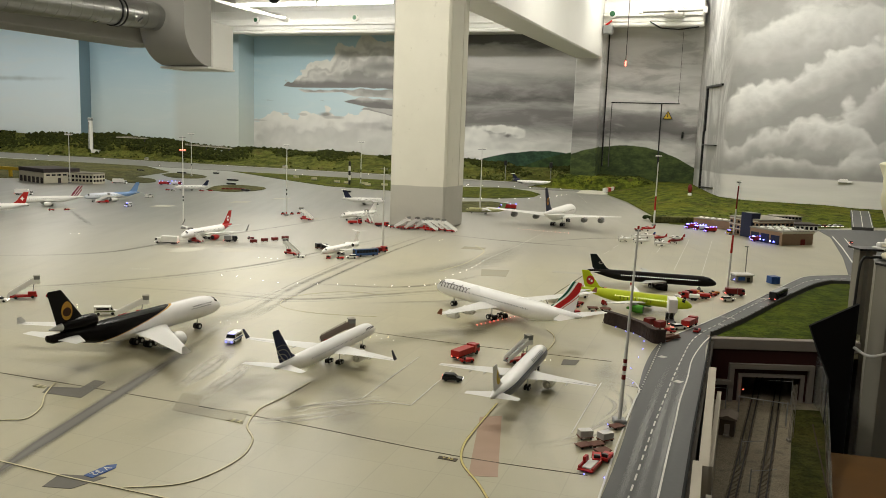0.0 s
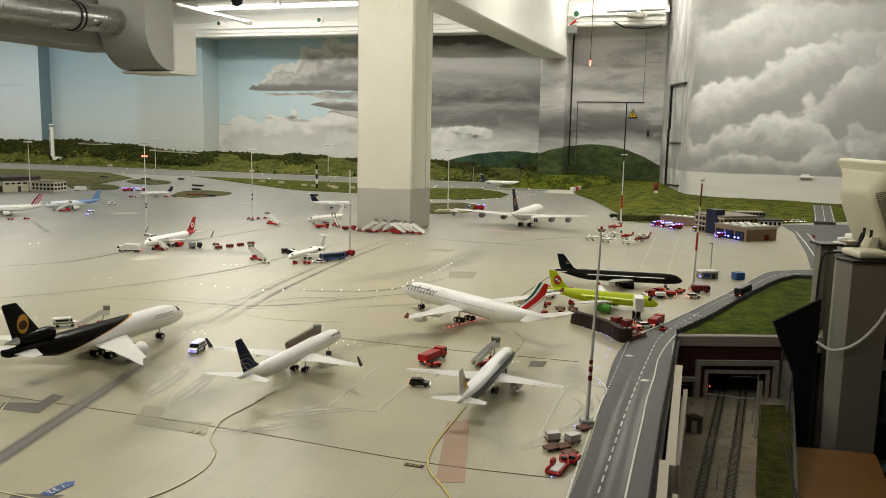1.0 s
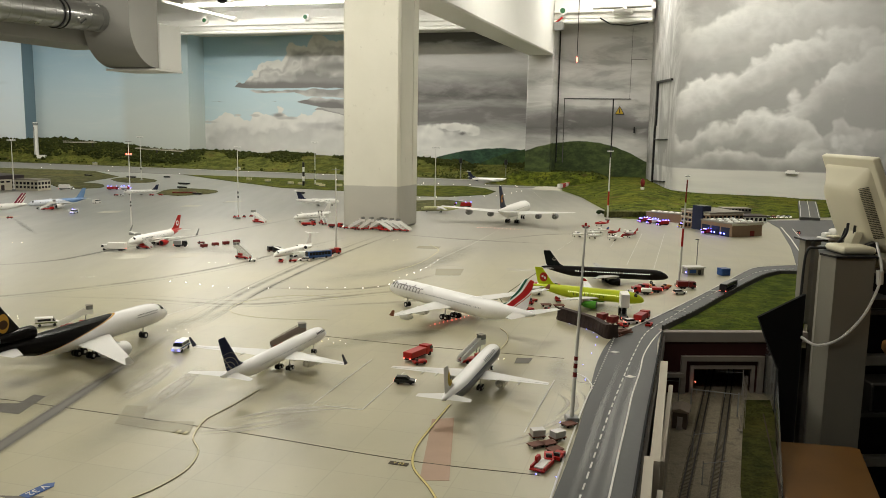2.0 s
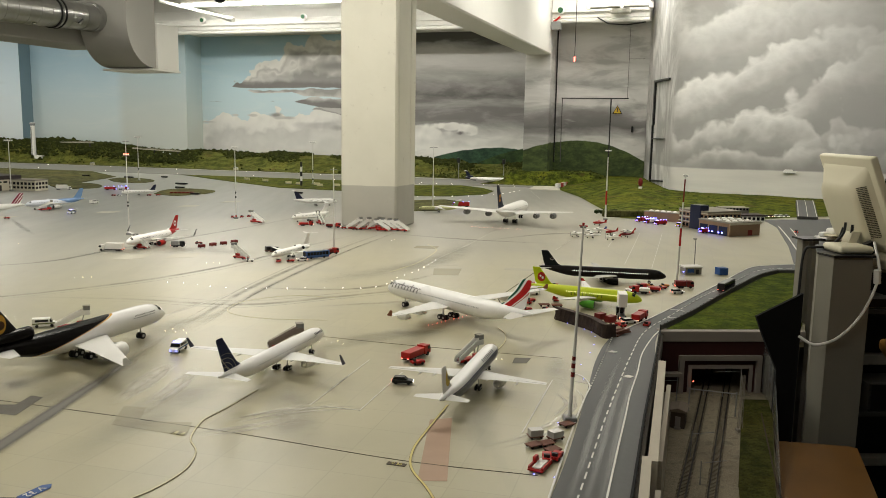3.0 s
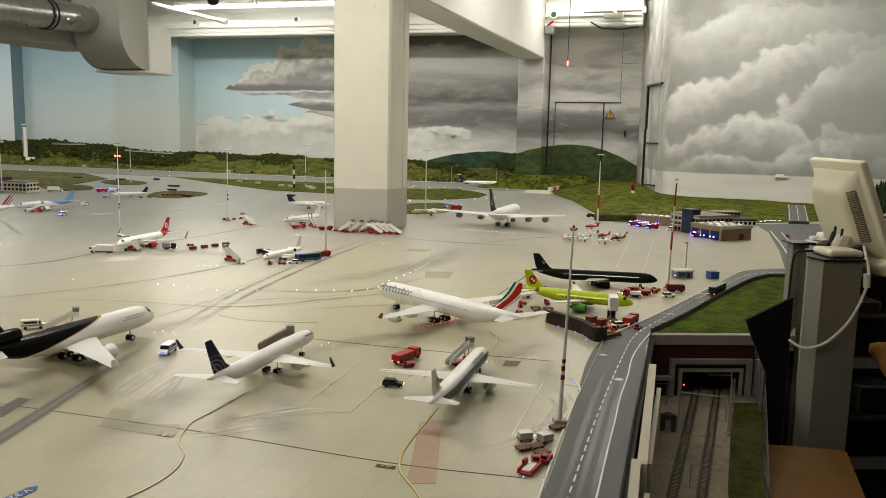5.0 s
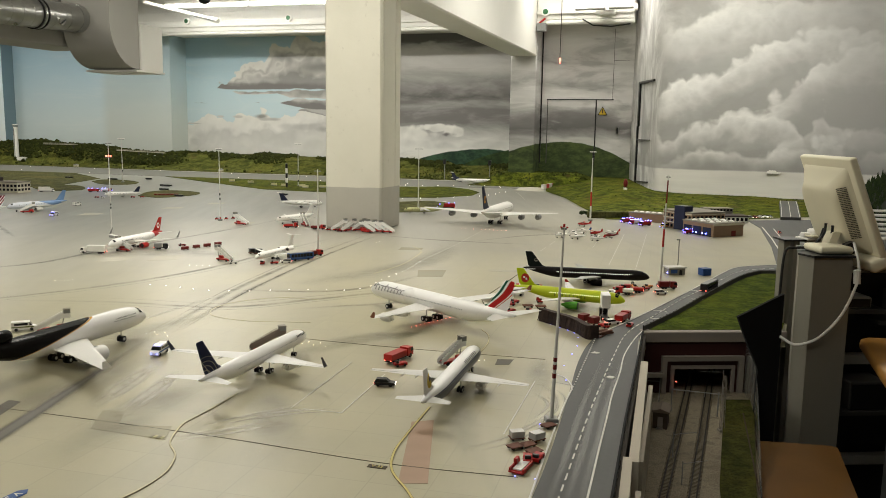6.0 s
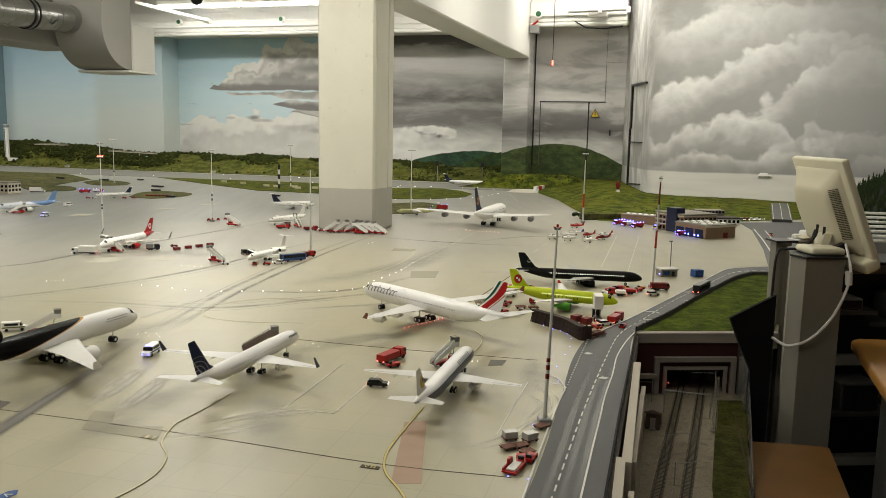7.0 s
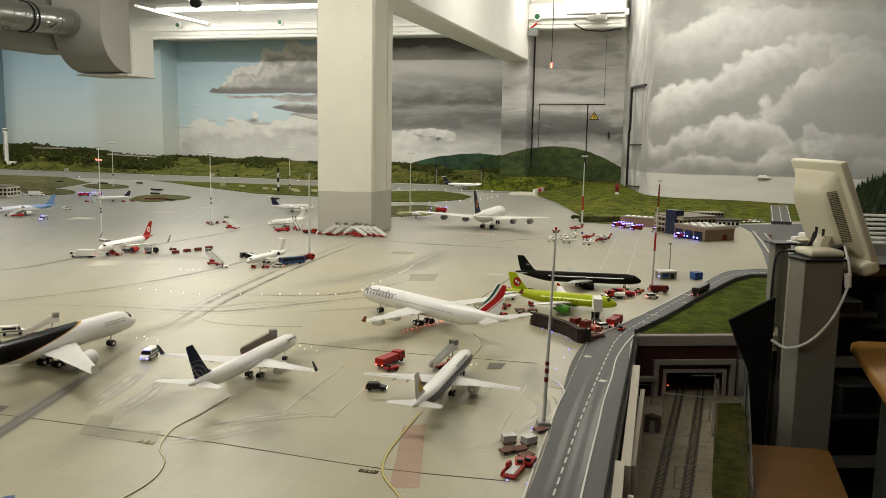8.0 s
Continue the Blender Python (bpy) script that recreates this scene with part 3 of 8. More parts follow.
patch("grass_strip", [(-2.66, 10.4), (-0.593, 9.7), (0.2, 9.3), (0.2, 8.0), (-0.492, 8.158), (-1.172, 8.464), (-1.963, 9.461)], GRASS, "grass strip beside the runway", "grass", 0.004)
patch("grass_strip_left", [(-6.2, 11.6), (-4.885, 11.2), (-3.9, 10.85), (-3.262, 9.841), (-3.3, 8.6), (-3.6, 8.3), (-4.6, 8.0), (-6.4, 9.4)], GRASS_DARK, "dull grass field behind the hangar", "grass", 0.004)
patch("grass_wedge", [(0.1, 9.03), (0.755, 9.1), (0.95, 8.75), (1.02, 8.35), (0.9, 7.95), (0.531, 7.648), (0.0, 7.646)], GRASS, "rounded grass wedge between the taxiways", "grass", 0.004)
patch("grass_sliver", [(0.0, 7.1), (0.459, 7.3), (0.64, 7.05), (0.56, 6.687), (0.355, 6.33), (0.0, 6.25)], GRASS_DARK, "small grass sliver beside the taxiway", "grass", 0.004)


def relief(name, us, vs, height, material, label, category):
    """Model terrain over the hall's grid."""
    bm = bmesh.new()
    rows = [[bm.verts.new(at(u, v, height(u, v))) for u in us] for v in vs]
    for a, b in zip(rows, rows[1:]):
        for i in range(len(us) - 1):
            bm.faces.new((a[i], a[i + 1], b[i + 1], b[i]))
    edge = [rows[0], [r[-1] for r in rows], rows[-1][::-1], [r[0] for r in rows][::-1]]
    ring = [v for side in edge for v in side[:-1]]
    low = [bm.verts.new((v.co.x, v.co.y, 0.0004)) for v in ring]
    for i in range(len(ring)):
        j = (i + 1) % len(ring)
        bm.faces.new((ring[i], ring[j], low[j], low[i]))
    bm.faces.new(low)
    return structure(name, bm, material, label, category, smooth=True)


def ease(x):
    x = max(0.0, min(1.0, x))
    return x * x * (3 - 2 * x)


def hill_height(u, v):
    wob = noise.noise((u * 1.3, v * 1.3, 3.1))
    far_left = ease((-7.0 - u) / 3.5)
    rise = ease((v - 10.0) / (0.9 - 0.35 * ease((-7.2 - u) / 0.8)))
    top = 0.2 + 0.13 * far_left + 0.05 * noise.noise((u * 0.9, 0.3, 7.7)) if u < -3.2 else 0.15
    return 0.006 + rise * (top + 0.04 * wob)


relief("hill_ground", [-13.9 + i * 0.09 for i in range(138)], [9.93 + i * 0.06 for i in range(10)] + [10.5], hill_height, GRASS_HILL, "grassy model hills along the painted back wall", "hill")
relief("hill_ground_back", [-7.56 + i * 0.09 for i in range(78)], [10.5 + i * 0.085 for i in range(9)], hill_height, GRASS_HILL, "grassy model hills along the painted back wall", "hill")


def bank_edge(u):
    if u > -0.55:
        return 6.1 + 0.1 * ease((u + 0.55) / 0.2) + 0.9 * ease((u + 0.2) / 1.5)
    line = ((-0.55, 6.1), (-0.763, 6.7), (-1.116, 7.85), (-1.437, 8.62), (-1.56, 9.36), (-1.7, 9.7))
    for (u0, v0), (u1, v1) in zip(line, line[1:]):
        if u >= u1:
            return v0 + (v1 - v0) * (u0 - u) / (u0 - u1)
    return 9.72


def bank_height(u, v):
    d = v - bank_edge(u)
    return 0.004 + (0.1 - 0.055 * ease((u + 0.8) / 0.7)) * ease(d / 2.2) + 0.008 * noise.noise((u * 3, v * 3, 1.7)) * ease(d / 0.4)


bm = bmesh.new()
us = [-1.6 + i * 0.08 for i in range(100)]
ks = [i / 12 for i in range(13)]
far = lambda u: STORM - 0.01 if u < -0.66 else max(8.44, 9.77 - (u + 0.66) * 4.2)
rows = [[bm.verts.new(at(u, bank_edge(u) + (far(u) - bank_edge(u)) * k, bank_height(u, bank_edge(u) + (far(u) - bank_edge(u)) * k))) for u in us] for k in ks]
for a, b in zip(rows, rows[1:]):
    for i in range(len(us) - 1):
        bm.faces.new((a[i], a[i + 1], b[i + 1], b[i]))
structure("grass_bank", bm, GRASS, "grassy bank rising to the painted walls", "grass", smooth=True)

# a steep little bank hides the foot of the pier


def foot_height(u, v):
    return 0.003 + 0.15 * ease((v - 9.17) / 0.28) * ease((u + 2.42) / 0.32) * ease((-0.8 - u) / 0.5) + 0.008 * noise.noise((u * 6, v * 6, 2.2)) * ease((v - 9.2) / 0.2)


relief("pier_bank", [-2.45 + i * 0.06 for i in range(29)], [9.14 + i * 0.045 for i in range(20)], foot_height, GRASS, "steep grassy bank around the foot of the pier", "hill")

# the road, on the apron's edge and round the corner
ROAD_L = [(0.0, 0.62), (0.303, 1.37), (0.46, 1.82), (0.605, 2.264), (0.735, 2.533), (0.95, 2.79), (1.3, 3.24), (1.6, 3.64), (1.733, 3.798), (1.854, 3.856), (2.1, 3.91), (2.9, 3.98)]
ROAD_R = [(0.173, 0.61), (0.442, 1.362), (0.585, 1.76), (0.751, 2.207), (0.878, 2.55), (1.074, 2.805), (1.315, 3.12), (1.64, 3.522), (1.772, 3.638), (1.9, 3.67), (2.2, 3.68), (2.9, 3.69)]
left, right = curve(ROAD_L, 8), curve(ROAD_R, 8)
bm = loft(bmesh.new(), [[(a.x, a.y, 0.003), (b.x, b.y, 0.003), (b.x, b.y, 0.0004), (a.x, a.y, 0.0004)] for a, b in zip(left, right)])
structure("road", bm, ASPHALT, "dark grey model road with white lines", "road")
patch("road_branch", [(1.97, 3.86), (2.5, 3.9), (2.9, 4.9), (3.1, 5.6), (3.35, 6.0), (2.74, 5.9), (2.623, 5.436), (2.26, 4.518)], ASPHALT, "grey side road to the fire station", "road", 0.002)

# ---- aircraft ----
S = 1 / 87


def livery(name, base, tail, a, b, c, edge=None, width=0.002, belly=None, belly_z=0.0, rough=0.3, gloss=0.3):
    """Fuselage paint: the tail's colour where a*x + b*z + c > 0, with an edge stripe, and a belly below a height."""
    n = Nodes(name)
    f = n.math("ADD", n.math("ADD", n.math("MULTIPLY", n.axis(0), a), n.math("MULTIPLY", n.axis(2), b)), c)
    col = n.mix(n.noise(25, 4), tuple(x * 0.93 for x in base[:3]) + (1,), base)
    if belly:
        col = n.mix(n.step(n.axis(2), belly_z + 0.0006, belly_z - 0.0006), col, belly)
    col = n.mix(n.step(f, -0.0008, 0.0008), col, tail)
    if edge:
        col = n.mix(n.math("MULTIPLY", n.step(f, -width - 0.0006, -width + 0.0006), n.step(f, 0.0006, -0.0006)), col, edge)
    n.bsdf.inputs["Specular IOR Level"].default_value = gloss
    return n.done(col, rough)


def airfoil(chord, thick):
    xs = (0, 0.04, 0.15, 0.35, 0.6, 0.85, 1.0)
    half = (0.0, 0.3, 0.46, 0.5, 0.36, 0.16, 0.02)
    return [(-x * chord, h * thick) for x, h in zip(xs, half)] + [(-x * chord, -h * thick * 0.8) for x, h in list(zip(xs, half))[::-1][:-1]]


def wing(bm, sections):
    """Sections along the span: leading edge x, y, z, chord, thickness."""
    return loft(bm, [[(x + px, y, z + pz) for px, pz in airfoil(c, t)] for x, y, z, c, t in sections])


def fin(bm, sections):
    return loft(bm, [[(x + px, pz, z) for px, pz in airfoil(c, t)] for x, z, c, t in sections])


def airliner(label, L, D, span, body, tail_mat, wing_mat, engine_mat, place, heading, engines=((0.33, 0),), winglet=None, wing_at=0.36, chord=0.145, sweep=28,
             tee=False, rise=0.1, fin_h=None, rear=0, rear_mat=None, windows=GLASS, centre=0, high=False, gear_h=None, winglet_mat=None, group="", nacelle=1.0, stab_mat=None, near=False, stab=0.158, gear_at=0.72, cone=0.08, pane_k=1.0, name="model_airliner"):
    """A model airliner in real metres at 1:87, its nose to +x, standing on its wheels. heading: degrees from x."""
    plane = thing(name, label, "aircraft", group)
    L, D, span = L * S, D * S, span * S
    R = D / 2
    gear_h = (gear_h or 0.5) * D
    zc = gear_h + R
    half = L / 2
    prof = [(half, 0.02, -0.3), (half - 0.02 * D, 0.16, -0.28), (half - 0.12 * D, 0.36, -0.24), (half - 0.35 * D, 0.62, -0.15), (half - 0.7 * D, 0.84, -0.06), (half - 1.1 * D, 0.96, -0.015), (half - 1.6 * D, 1.0, 0),
            (half - 3 * D, 1, 0), (0, 1, 0), (-half + 3.4 * D, 1, 0), (-half + 2.8 * D, 0.95, 0.05), (-half + 2.1 * D, 0.8, 0.18), (-half + 1.4 * D, 0.6, 0.34), (-half + 0.7 * D, 0.37, 0.5), (-half + 0.2 * D, max(0.19, cone * 1.25), 0.6 - cone * 0.3), (-half + 0.02 * D, cone, 0.63), (-half, cone * 0.4, 0.63)]
    part("fuselage", lathe(bmesh.new(), [(x, r * R, zc + dz * R) for x, r, dz in prof], segs=20), body, plane, smooth=True)
    # wing
    le = half - wing_at * L
    c0, cm, c1 = chord * L * 1.25, chord * L * 0.8, chord * L * 0.28
    t = math.tan(radians(sweep))
    zw = zc + 0.8 * R if high else zc - 0.55 * R
    dih = -0.04 if high else rise
    hs = span / 2
    for side in (1, -1):
        pts = [(le, 0.2 * R * side, zw, c0, 0.13 * c0), (le - 0.36 * hs * t, 0.36 * hs * side, zw + 0.36 * hs * dih, cm, 0.1 * cm), (le - hs * t, hs * side, zw + hs * dih, c1, 0.09 * c1)]
        w = part("wing", wing(bmesh.new(), pts), wing_mat, plane, smooth=True)
        tip = pts[-1]
        rows = [[(x - c * k0, y, z + 0.0009 + t * 0.06), (x - c * k1, y, z + 0.0006)] for x, y, z, c, t in pts for k0, k1 in ((0.72, 0.735),)]
        bm = bmesh.new()
        line = [[bm.verts.new(p) for p in row] for row in rows]
        for p, q in zip(line, line[1:]):
            bm.faces.new((p[0], p[1], q[1], q[0]))
        part("flap_joint", bm, GREY, w)
        if winglet:
            h = winglet * S
            part("winglet", fin(bmesh.new(), [(0, 0, c1, 0.1 * c1), (-0.45 * h, h * 0.5, c1 * 0.75, 0.08 * c1), (-0.9 * h, h, c1 * 0.45, 0.05 * c1)]), winglet_mat or wing_mat, w).location = (tip[0], tip[1], tip[2])
        for k in (0.22, 0.45, 0.62):
            x = le - k * hs * t - (c0 + (c1 - c0) * k) * 0.62
            part("flap_fairing", lathe(bmesh.new(), [(0.012, 0.0005, 0), (0.004, 0.0022, -0.001), (-0.012, 0.0016, -0.001), (-0.022, 0.0003, 0)], (x, k * hs * side, zw + k * hs * dih - 0.004), 6), wing_mat, w)
        for k, drop in engines:
            ey, ex = k * hs * side, le - k * hs * t
            ez = zw + k * hs * dih - 0.46 * D * nacelle - drop
            r = 0.3 * D * nacelle
            n = part("engine", lathe(bmesh.new(), [(r * 2.0, r * 0.86, 0), (r * 2.12, r * 0.95, 0), (r * 1.9, r * 1.06, 0), (r * 0.6, r * 1.1, 0), (-r * 0.9, r * 0.92, 0), (-r * 1.4, r * 0.72, 0), (-r * 1.4, r * 0.5, 0), (-r * 2.3, r * 0.3, 0)], (ex, ey, ez), 16), engine_mat, plane, smooth=True)
            part("fan", lathe(bmesh.new(), [(r * 1.95, r * 0.84, 0), (r * 2.125, r * 0.8, 0), (r * 2.13, r * 0.1, 0)], (ex, ey, ez), 14), BLACK, n)
            part("pylon", side_prism(bmesh.new(), [(ex + r * 1.2, ez + r), (ex - r * 1.5, ez + r * 0.7), (ex - r * 3.0, zw + k * hs * dih - 0.002), (ex - r * 0.4, zw + k * hs * dih)], ey - r * 0.12, ey + r * 0.12), wing_mat, n)
    # tail
    fh = (fin_h * S) if fin_h else 1.75 * D
    z0 = zc + 0.55 * R
    x0 = -half + 2.05 * D
    part("tail_fin", fin(bmesh.new(), [(x0 + 0.4 * D, z0 + 0.1 * R, 1.8 * D, 0.13 * D), (x0 - 0.28 * D, z0 + 0.22 * fh, 1.32 * D, 0.115 * D), (x0 - 0.24 * D - 0.62 * fh, z0 + fh * 0.97, 0.66 * D, 0.06 * D), (x0 - 0.3 * D - 0.62 * fh, z0 + fh, 0.55 * D, 0.04 * D)]), tail_mat, plane, smooth=True)
    zs = z0 + fh * 0.98 if tee else zc + 0.42 * R
    xs = x0 - 0.2 * D - 0.55 * fh if tee else -half + 1.35 * D
    sh = span * stab
    for side in (1, -1):
        part("stabiliser", wing(bmesh.new(), [(xs, 0.1 * R * side, zs, 1.0 * D, 0.08 * D), (xs - sh * 0.62, sh * side, zs + sh * 0.08, 0.42 * D, 0.03 * D)]), stab_mat or wing_mat, plane, smooth=True)
    if centre:
        r = 0.235 * D
        ez, ex = z0 + 0.36 * D, x0 - 1.0 * D
        e = part("tail_engine", lathe(bmesh.new(), [(1.06 * D, r * 0.84, 0), (1.12 * D, r * 0.96, 0), (1.06 * D, r * 1.06, 0), (0.7 * D, r * 1.1, 0), (0.2 * D, r * 1.0, 0), (-0.2 * D, r * 0.82, 0), (-0.42 * D, r * 0.68, 0)], (ex, 0, ez), 18), rear_mat or body, plane, smooth=True)
        part("intake", lathe(bmesh.new(), [(1.04 * D, r * 0.83, 0), (1.123 * D, r * 0.8, 0), (1.125 * D, r * 0.1, 0)], (ex, 0, ez), 14), BLACK, e)
        part("exhaust", lathe(bmesh.new(), [(-0.38 * D, r * 0.66, 0), (-0.52 * D, r * 0.6, 0), (-0.75 * D, r * 0.34, 0), (-0.95 * D, r * 0.14, 0)], (ex, 0, ez), 14), METAL, e, smooth=True)
    if rear:
        r = 0.24 * D * rear
        for side in (1, -1):
            e = part("engine", lathe(bmesh.new(), [(1.1 * D, r * 0.85, 0), (1.16 * D, r, 0), (0.5 * D, r * 1.1, 0), (-0.2 * D, r * 0.9, 0), (-0.5 * D, r * 0.6, 0)], (x0 - 0.1 * D, side * (R + r * 0.7), zc + 0.35 * R), 14), engine_mat, plane, smooth=True)
            part("fan", lathe(bmesh.new(), [(1.1 * D, r * 0.84, 0), (1.165 * D, r * 0.1, 0)], (x0 - 0.1 * D, side * (R + r * 0.7), zc + 0.35 * R), 12), BLACK, e)
    # undercarriage
    wr = 0.14 * D
    for gx, gy, pair in ((half - 1.5 * D, 0, 1), (le - c0 * gear_at, 0.75 * R, 2), (le - c0 * gear_at, -0.75 * R, 2)):
        g = part("landing_gear", rod(bmesh.new(), (gx, gy, wr), (gx, gy, zc - 0.6 * R), 0.035 * D), METAL, plane)
        for k in range(pair):
            for s in (1, -1):
                x = gx + (k - (pair - 1) / 2) * 2.15 * wr
                part("wheel", rod(bmesh.new(), (x, gy + s * wr * 0.35, wr), (x, gy + s * wr * 1.05, wr), wr, segs=12), RUBBER, g)
                part("hub", rod(bmesh.new(), (x, gy + s * wr * 0.9, wr), (x, gy + s * wr * 1.1, wr), wr * 0.5, segs=10), WING, g)
    # glazing
    bm = bmesh.new()
    for a0, a1 in ((12, 34), (37, 60), (-34, -12), (-60, -37)):
        ring = []
        for x, r, dz in ((half - 0.5 * D, 0.735, -0.11), (half - 0.74 * D, 0.862, -0.05)):
            ring.append([(x, (r * R + 0.0006) * math.sin(radians(q)), zc + dz * R + (r * R + 0.0006) * math.cos(radians(q))) for q in (a0, (a0 + a1) / 2, a1)])
        vs = [[bm.verts.new(p) for p in row] for row in ring]
        for i in range(2):
            bm.faces.new((vs[0][i], vs[0][i + 1], vs[1][i + 1], vs[1][i]))
    part("windshield", bm, GLASS, plane, smooth=False)
    if windows is not None:
        pane = bpy.data.meshes.new("cabin_window")
        bm = bmesh.new()
        bm.faces.new([bm.verts.new(p) for p in ((0, 0.0005, -0.0018), (-0.0032, 0.0005, -0.0018), (-0.0032, -0.0001, 0.0024), (0, -0.0001, 0.0024))])
        bm.to_mesh(pane)
        bm.free()
        pane.materials.append(windows)
        for side in (1, -1):
            x, end, k = half - 1.7 * D, -half + 3.2 * D, 0
            while x > end:
                if k % 17 != 16:
                    w = new("cabin_window", pane)
                    w.parent = plane
                    w.location, w.scale = (x, side * (R * 0.975 + 0.0004), zc + 0.22 * R), (pane_k, side, pane_k)
                x -= 0.0072 if near else 0.0125
                k += 1
    BODY[plane.name] = (R, zc)
    plane.location = (place[0], place[1], 0.0012)
    plane.rotation_euler = (0, 0, radians(heading))
    return plane


BODY = {}


def bars(plane, x, low, side, heights, width, step, material, slant=0.0):
    """Airline lettering as plain bars that follow the round fuselage side; heights in metres, low is the angle of their foot."""
    R, zc = BODY[plane.name]
    R += 0.0005
    bm = bmesh.new()
    for i, h in enumerate(heights):
        rows = []
        for k in range(4):
            q = low + h / R * k / 3
            off = slant * k / 3
            x0 = x - i * step + off
            rows.append([bm.verts.new((xx, side * R * math.cos(q), zc + R * math.sin(q))) for xx in (x0, x0 - width)])
        for p, q in zip(rows, rows[1:]):
            bm.faces.new((p[0], p[1], q[1], q[0]))
    return tagged(part("lettering", bm, material, plane), kind="stuff")


def fin_art(name, base, shapes, wave=0.0):
    """Tail paint. Shapes: ("disc", x, z, half width, half height, colour) or ("band", from, to, slope, colour) along x + slope * z, or ("rings", x, z, step, colour)."""
    n = Nodes(name)
    c = n.mix(n.noise(25, 4), dim(base, 0.93), base)
    for sh in shapes:
        if sh[0] == "disc":
            dx = n.math("DIVIDE", n.math("SUBTRACT", n.axis(0), sh[1]), sh[3])
            dz = n.math("DIVIDE", n.math("SUBTRACT", n.axis(2), sh[2]), sh[4])
            d = n.math("ADD", n.math("MULTIPLY", dx, dx), n.math("MULTIPLY", dz, dz))
            c = n.mix(n.step(d, 1.06, 0.94), c, sh[5])
        elif sh[0] == "band":
            q = n.math("ADD", n.axis(0), n.math("MULTIPLY", n.axis(2), sh[3]))
            q = n.math("ADD", q, n.math("MULTIPLY", n.math("SINE", n.math("MULTIPLY", n.axis(2), 55.0)), wave))
            c = n.mix(n.math("MULTIPLY", n.step(q, sh[1] - 0.0006, sh[1] + 0.0006), n.step(q, sh[2] + 0.0006, sh[2] - 0.0006)), c, sh[4])
        else:
            dx, dz = n.math("SUBTRACT", n.axis(0), sh[1]), n.math("SUBTRACT", n.axis(2), sh[2])
            d = n.math("SQRT", n.math("ADD", n.math("MULTIPLY", dx, dx), n.math("MULTIPLY", dz, dz)))
            wave_d = n.math("SINE", n.math("DIVIDE", d, sh[3] / 6.283))
            c = n.mix(n.math("MULTIPLY", n.step(wave_d, 0.8, 0.95), n.step(d, 0.066, 0.05)), c, sh[4])
    n.bsdf.inputs["Specular IOR Level"].default_value = 0.12
    return n.done(c, 0.45)


W1 = (0.9, 0.89, 0.86, 1)
PANE = paint("grey_pane", (0.42, 0.42, 0.43, 1), 0.3, vary=0.05)
BLK = (0.0065, 0.0055, 0.005, 1)
GOLD = (0.5, 0.27, 0.04, 1)
PARCEL = livery("parcel_jet_paint", W1, BLK, -0.19, 1.0, -0.0835, GOLD, 0.002, rough=0.26, gloss=0.07)
PARCEL_TAIL = fin_art("parcel_jet_tail", BLK, [("disc", -0.262, 0.15, 0.0165, 0.024, GOLD), ("disc", -0.262, 0.147, 0.0125, 0.0115, (0.06, 0.03, 0.015, 1))])
DARKTAIL = livery("brown_black_paint", BLK, BLK, 0, 0, -1, rough=0.26, gloss=0.07)
md11 = airliner("white and black freight jet with tail engine", 56, 5.9, 51, PARCEL, PARCEL_TAIL, WING, WHITE, (-0.826, 2.256), 65.7, cone=0.26, gear_at=0.6, winglet=1.6, centre=1, rear_mat=DARKTAIL, windows=None, fin_h=10.4, wing_at=0.38, sweep=37, chord=0.165, rise=0.03, engines=((0.29, 0),))
for side in (1, -1):
    bars(md11, 0.25, 0.42, side, [0.0042, 0.003, 0.003, 0.004, 0.003, 0.003] * 3, 0.0028, 0.0048, GREY)
    bars(md11, 0.245, 0.24, side, [0.0022, 0.0026] * 13, 0.002, 0.0034, GREY)
GLOBE = fin_art("globe_tail", (0.008, 0.014, 0.05, 1), [("rings", -0.235, 0.055, 0.011, (0.28, 0.27, 0.22, 1)), ("band", -0.148, -0.146, 1.0, (0.28, 0.27, 0.22, 1)), ("band", -0.166, -0.164, 0.8, (0.28, 0.27, 0.22, 1))])
b757 = airliner("white twin-engine jet with dark blue tail", 45.6, 3.76, 38, paint("jet_white", W1, 0.3, vary=0.04), GLOBE, WING, WHITE, (-0.283, 2.11), 68.4, stab=0.19, gear_at=0.52, winglet=2.6, winglet_mat=NAVY, gear_h=0.68, pane_k=0.75, windows=PANE, chord=0.125, fin_h=7.9, near=True)
for side in (1, -1):
    bars(b757, 0.222, 0.42, side, [0.006] * 6, 0.0045, 0.0075, NAVY)
SWOOSH = fin_art("swoosh_tail", W1, [("band", -0.178, -0.15, 1.0, (0.5, 0.02, 0.02, 1)), ("band", -0.187, -0.183, 1.0, (0.5, 0.06, 0.05, 1)), ("band", -0.141, -0.131, 1.0, (0.01, 0.1, 0.06, 1))], 0.006)
a340 = airliner("white four-engine jet with red and green tail swoosh", 62.2, 5.64, 60.3, paint("pearl_white", W1, 0.28, vary=0.03), SWOOSH, WING, WHITE, (0.222, 2.705), 128.0, engines=((0.33, 0), (0.66, 0)), winglet=1.6, nacelle=0.64, chord=0.115, winglet_mat=paint("rust_winglet", (0.25, 0.09, 0.04, 1)), windows=PANE, fin_h=9.2, near=True)
for side in (1, -1):
    bars(a340, 0.3, 0.12, side, [0.027, 0.016, 0.02, 0.029, 0.017, 0.017, 0.029, 0.017, 0.017], 0.0042, 0.0172, BLACK, -0.004)
    bars(a340, 0.2915, 0.62, side, [0.0035] * 9, 0.0098, 0.0172, BLACK, -0.001)
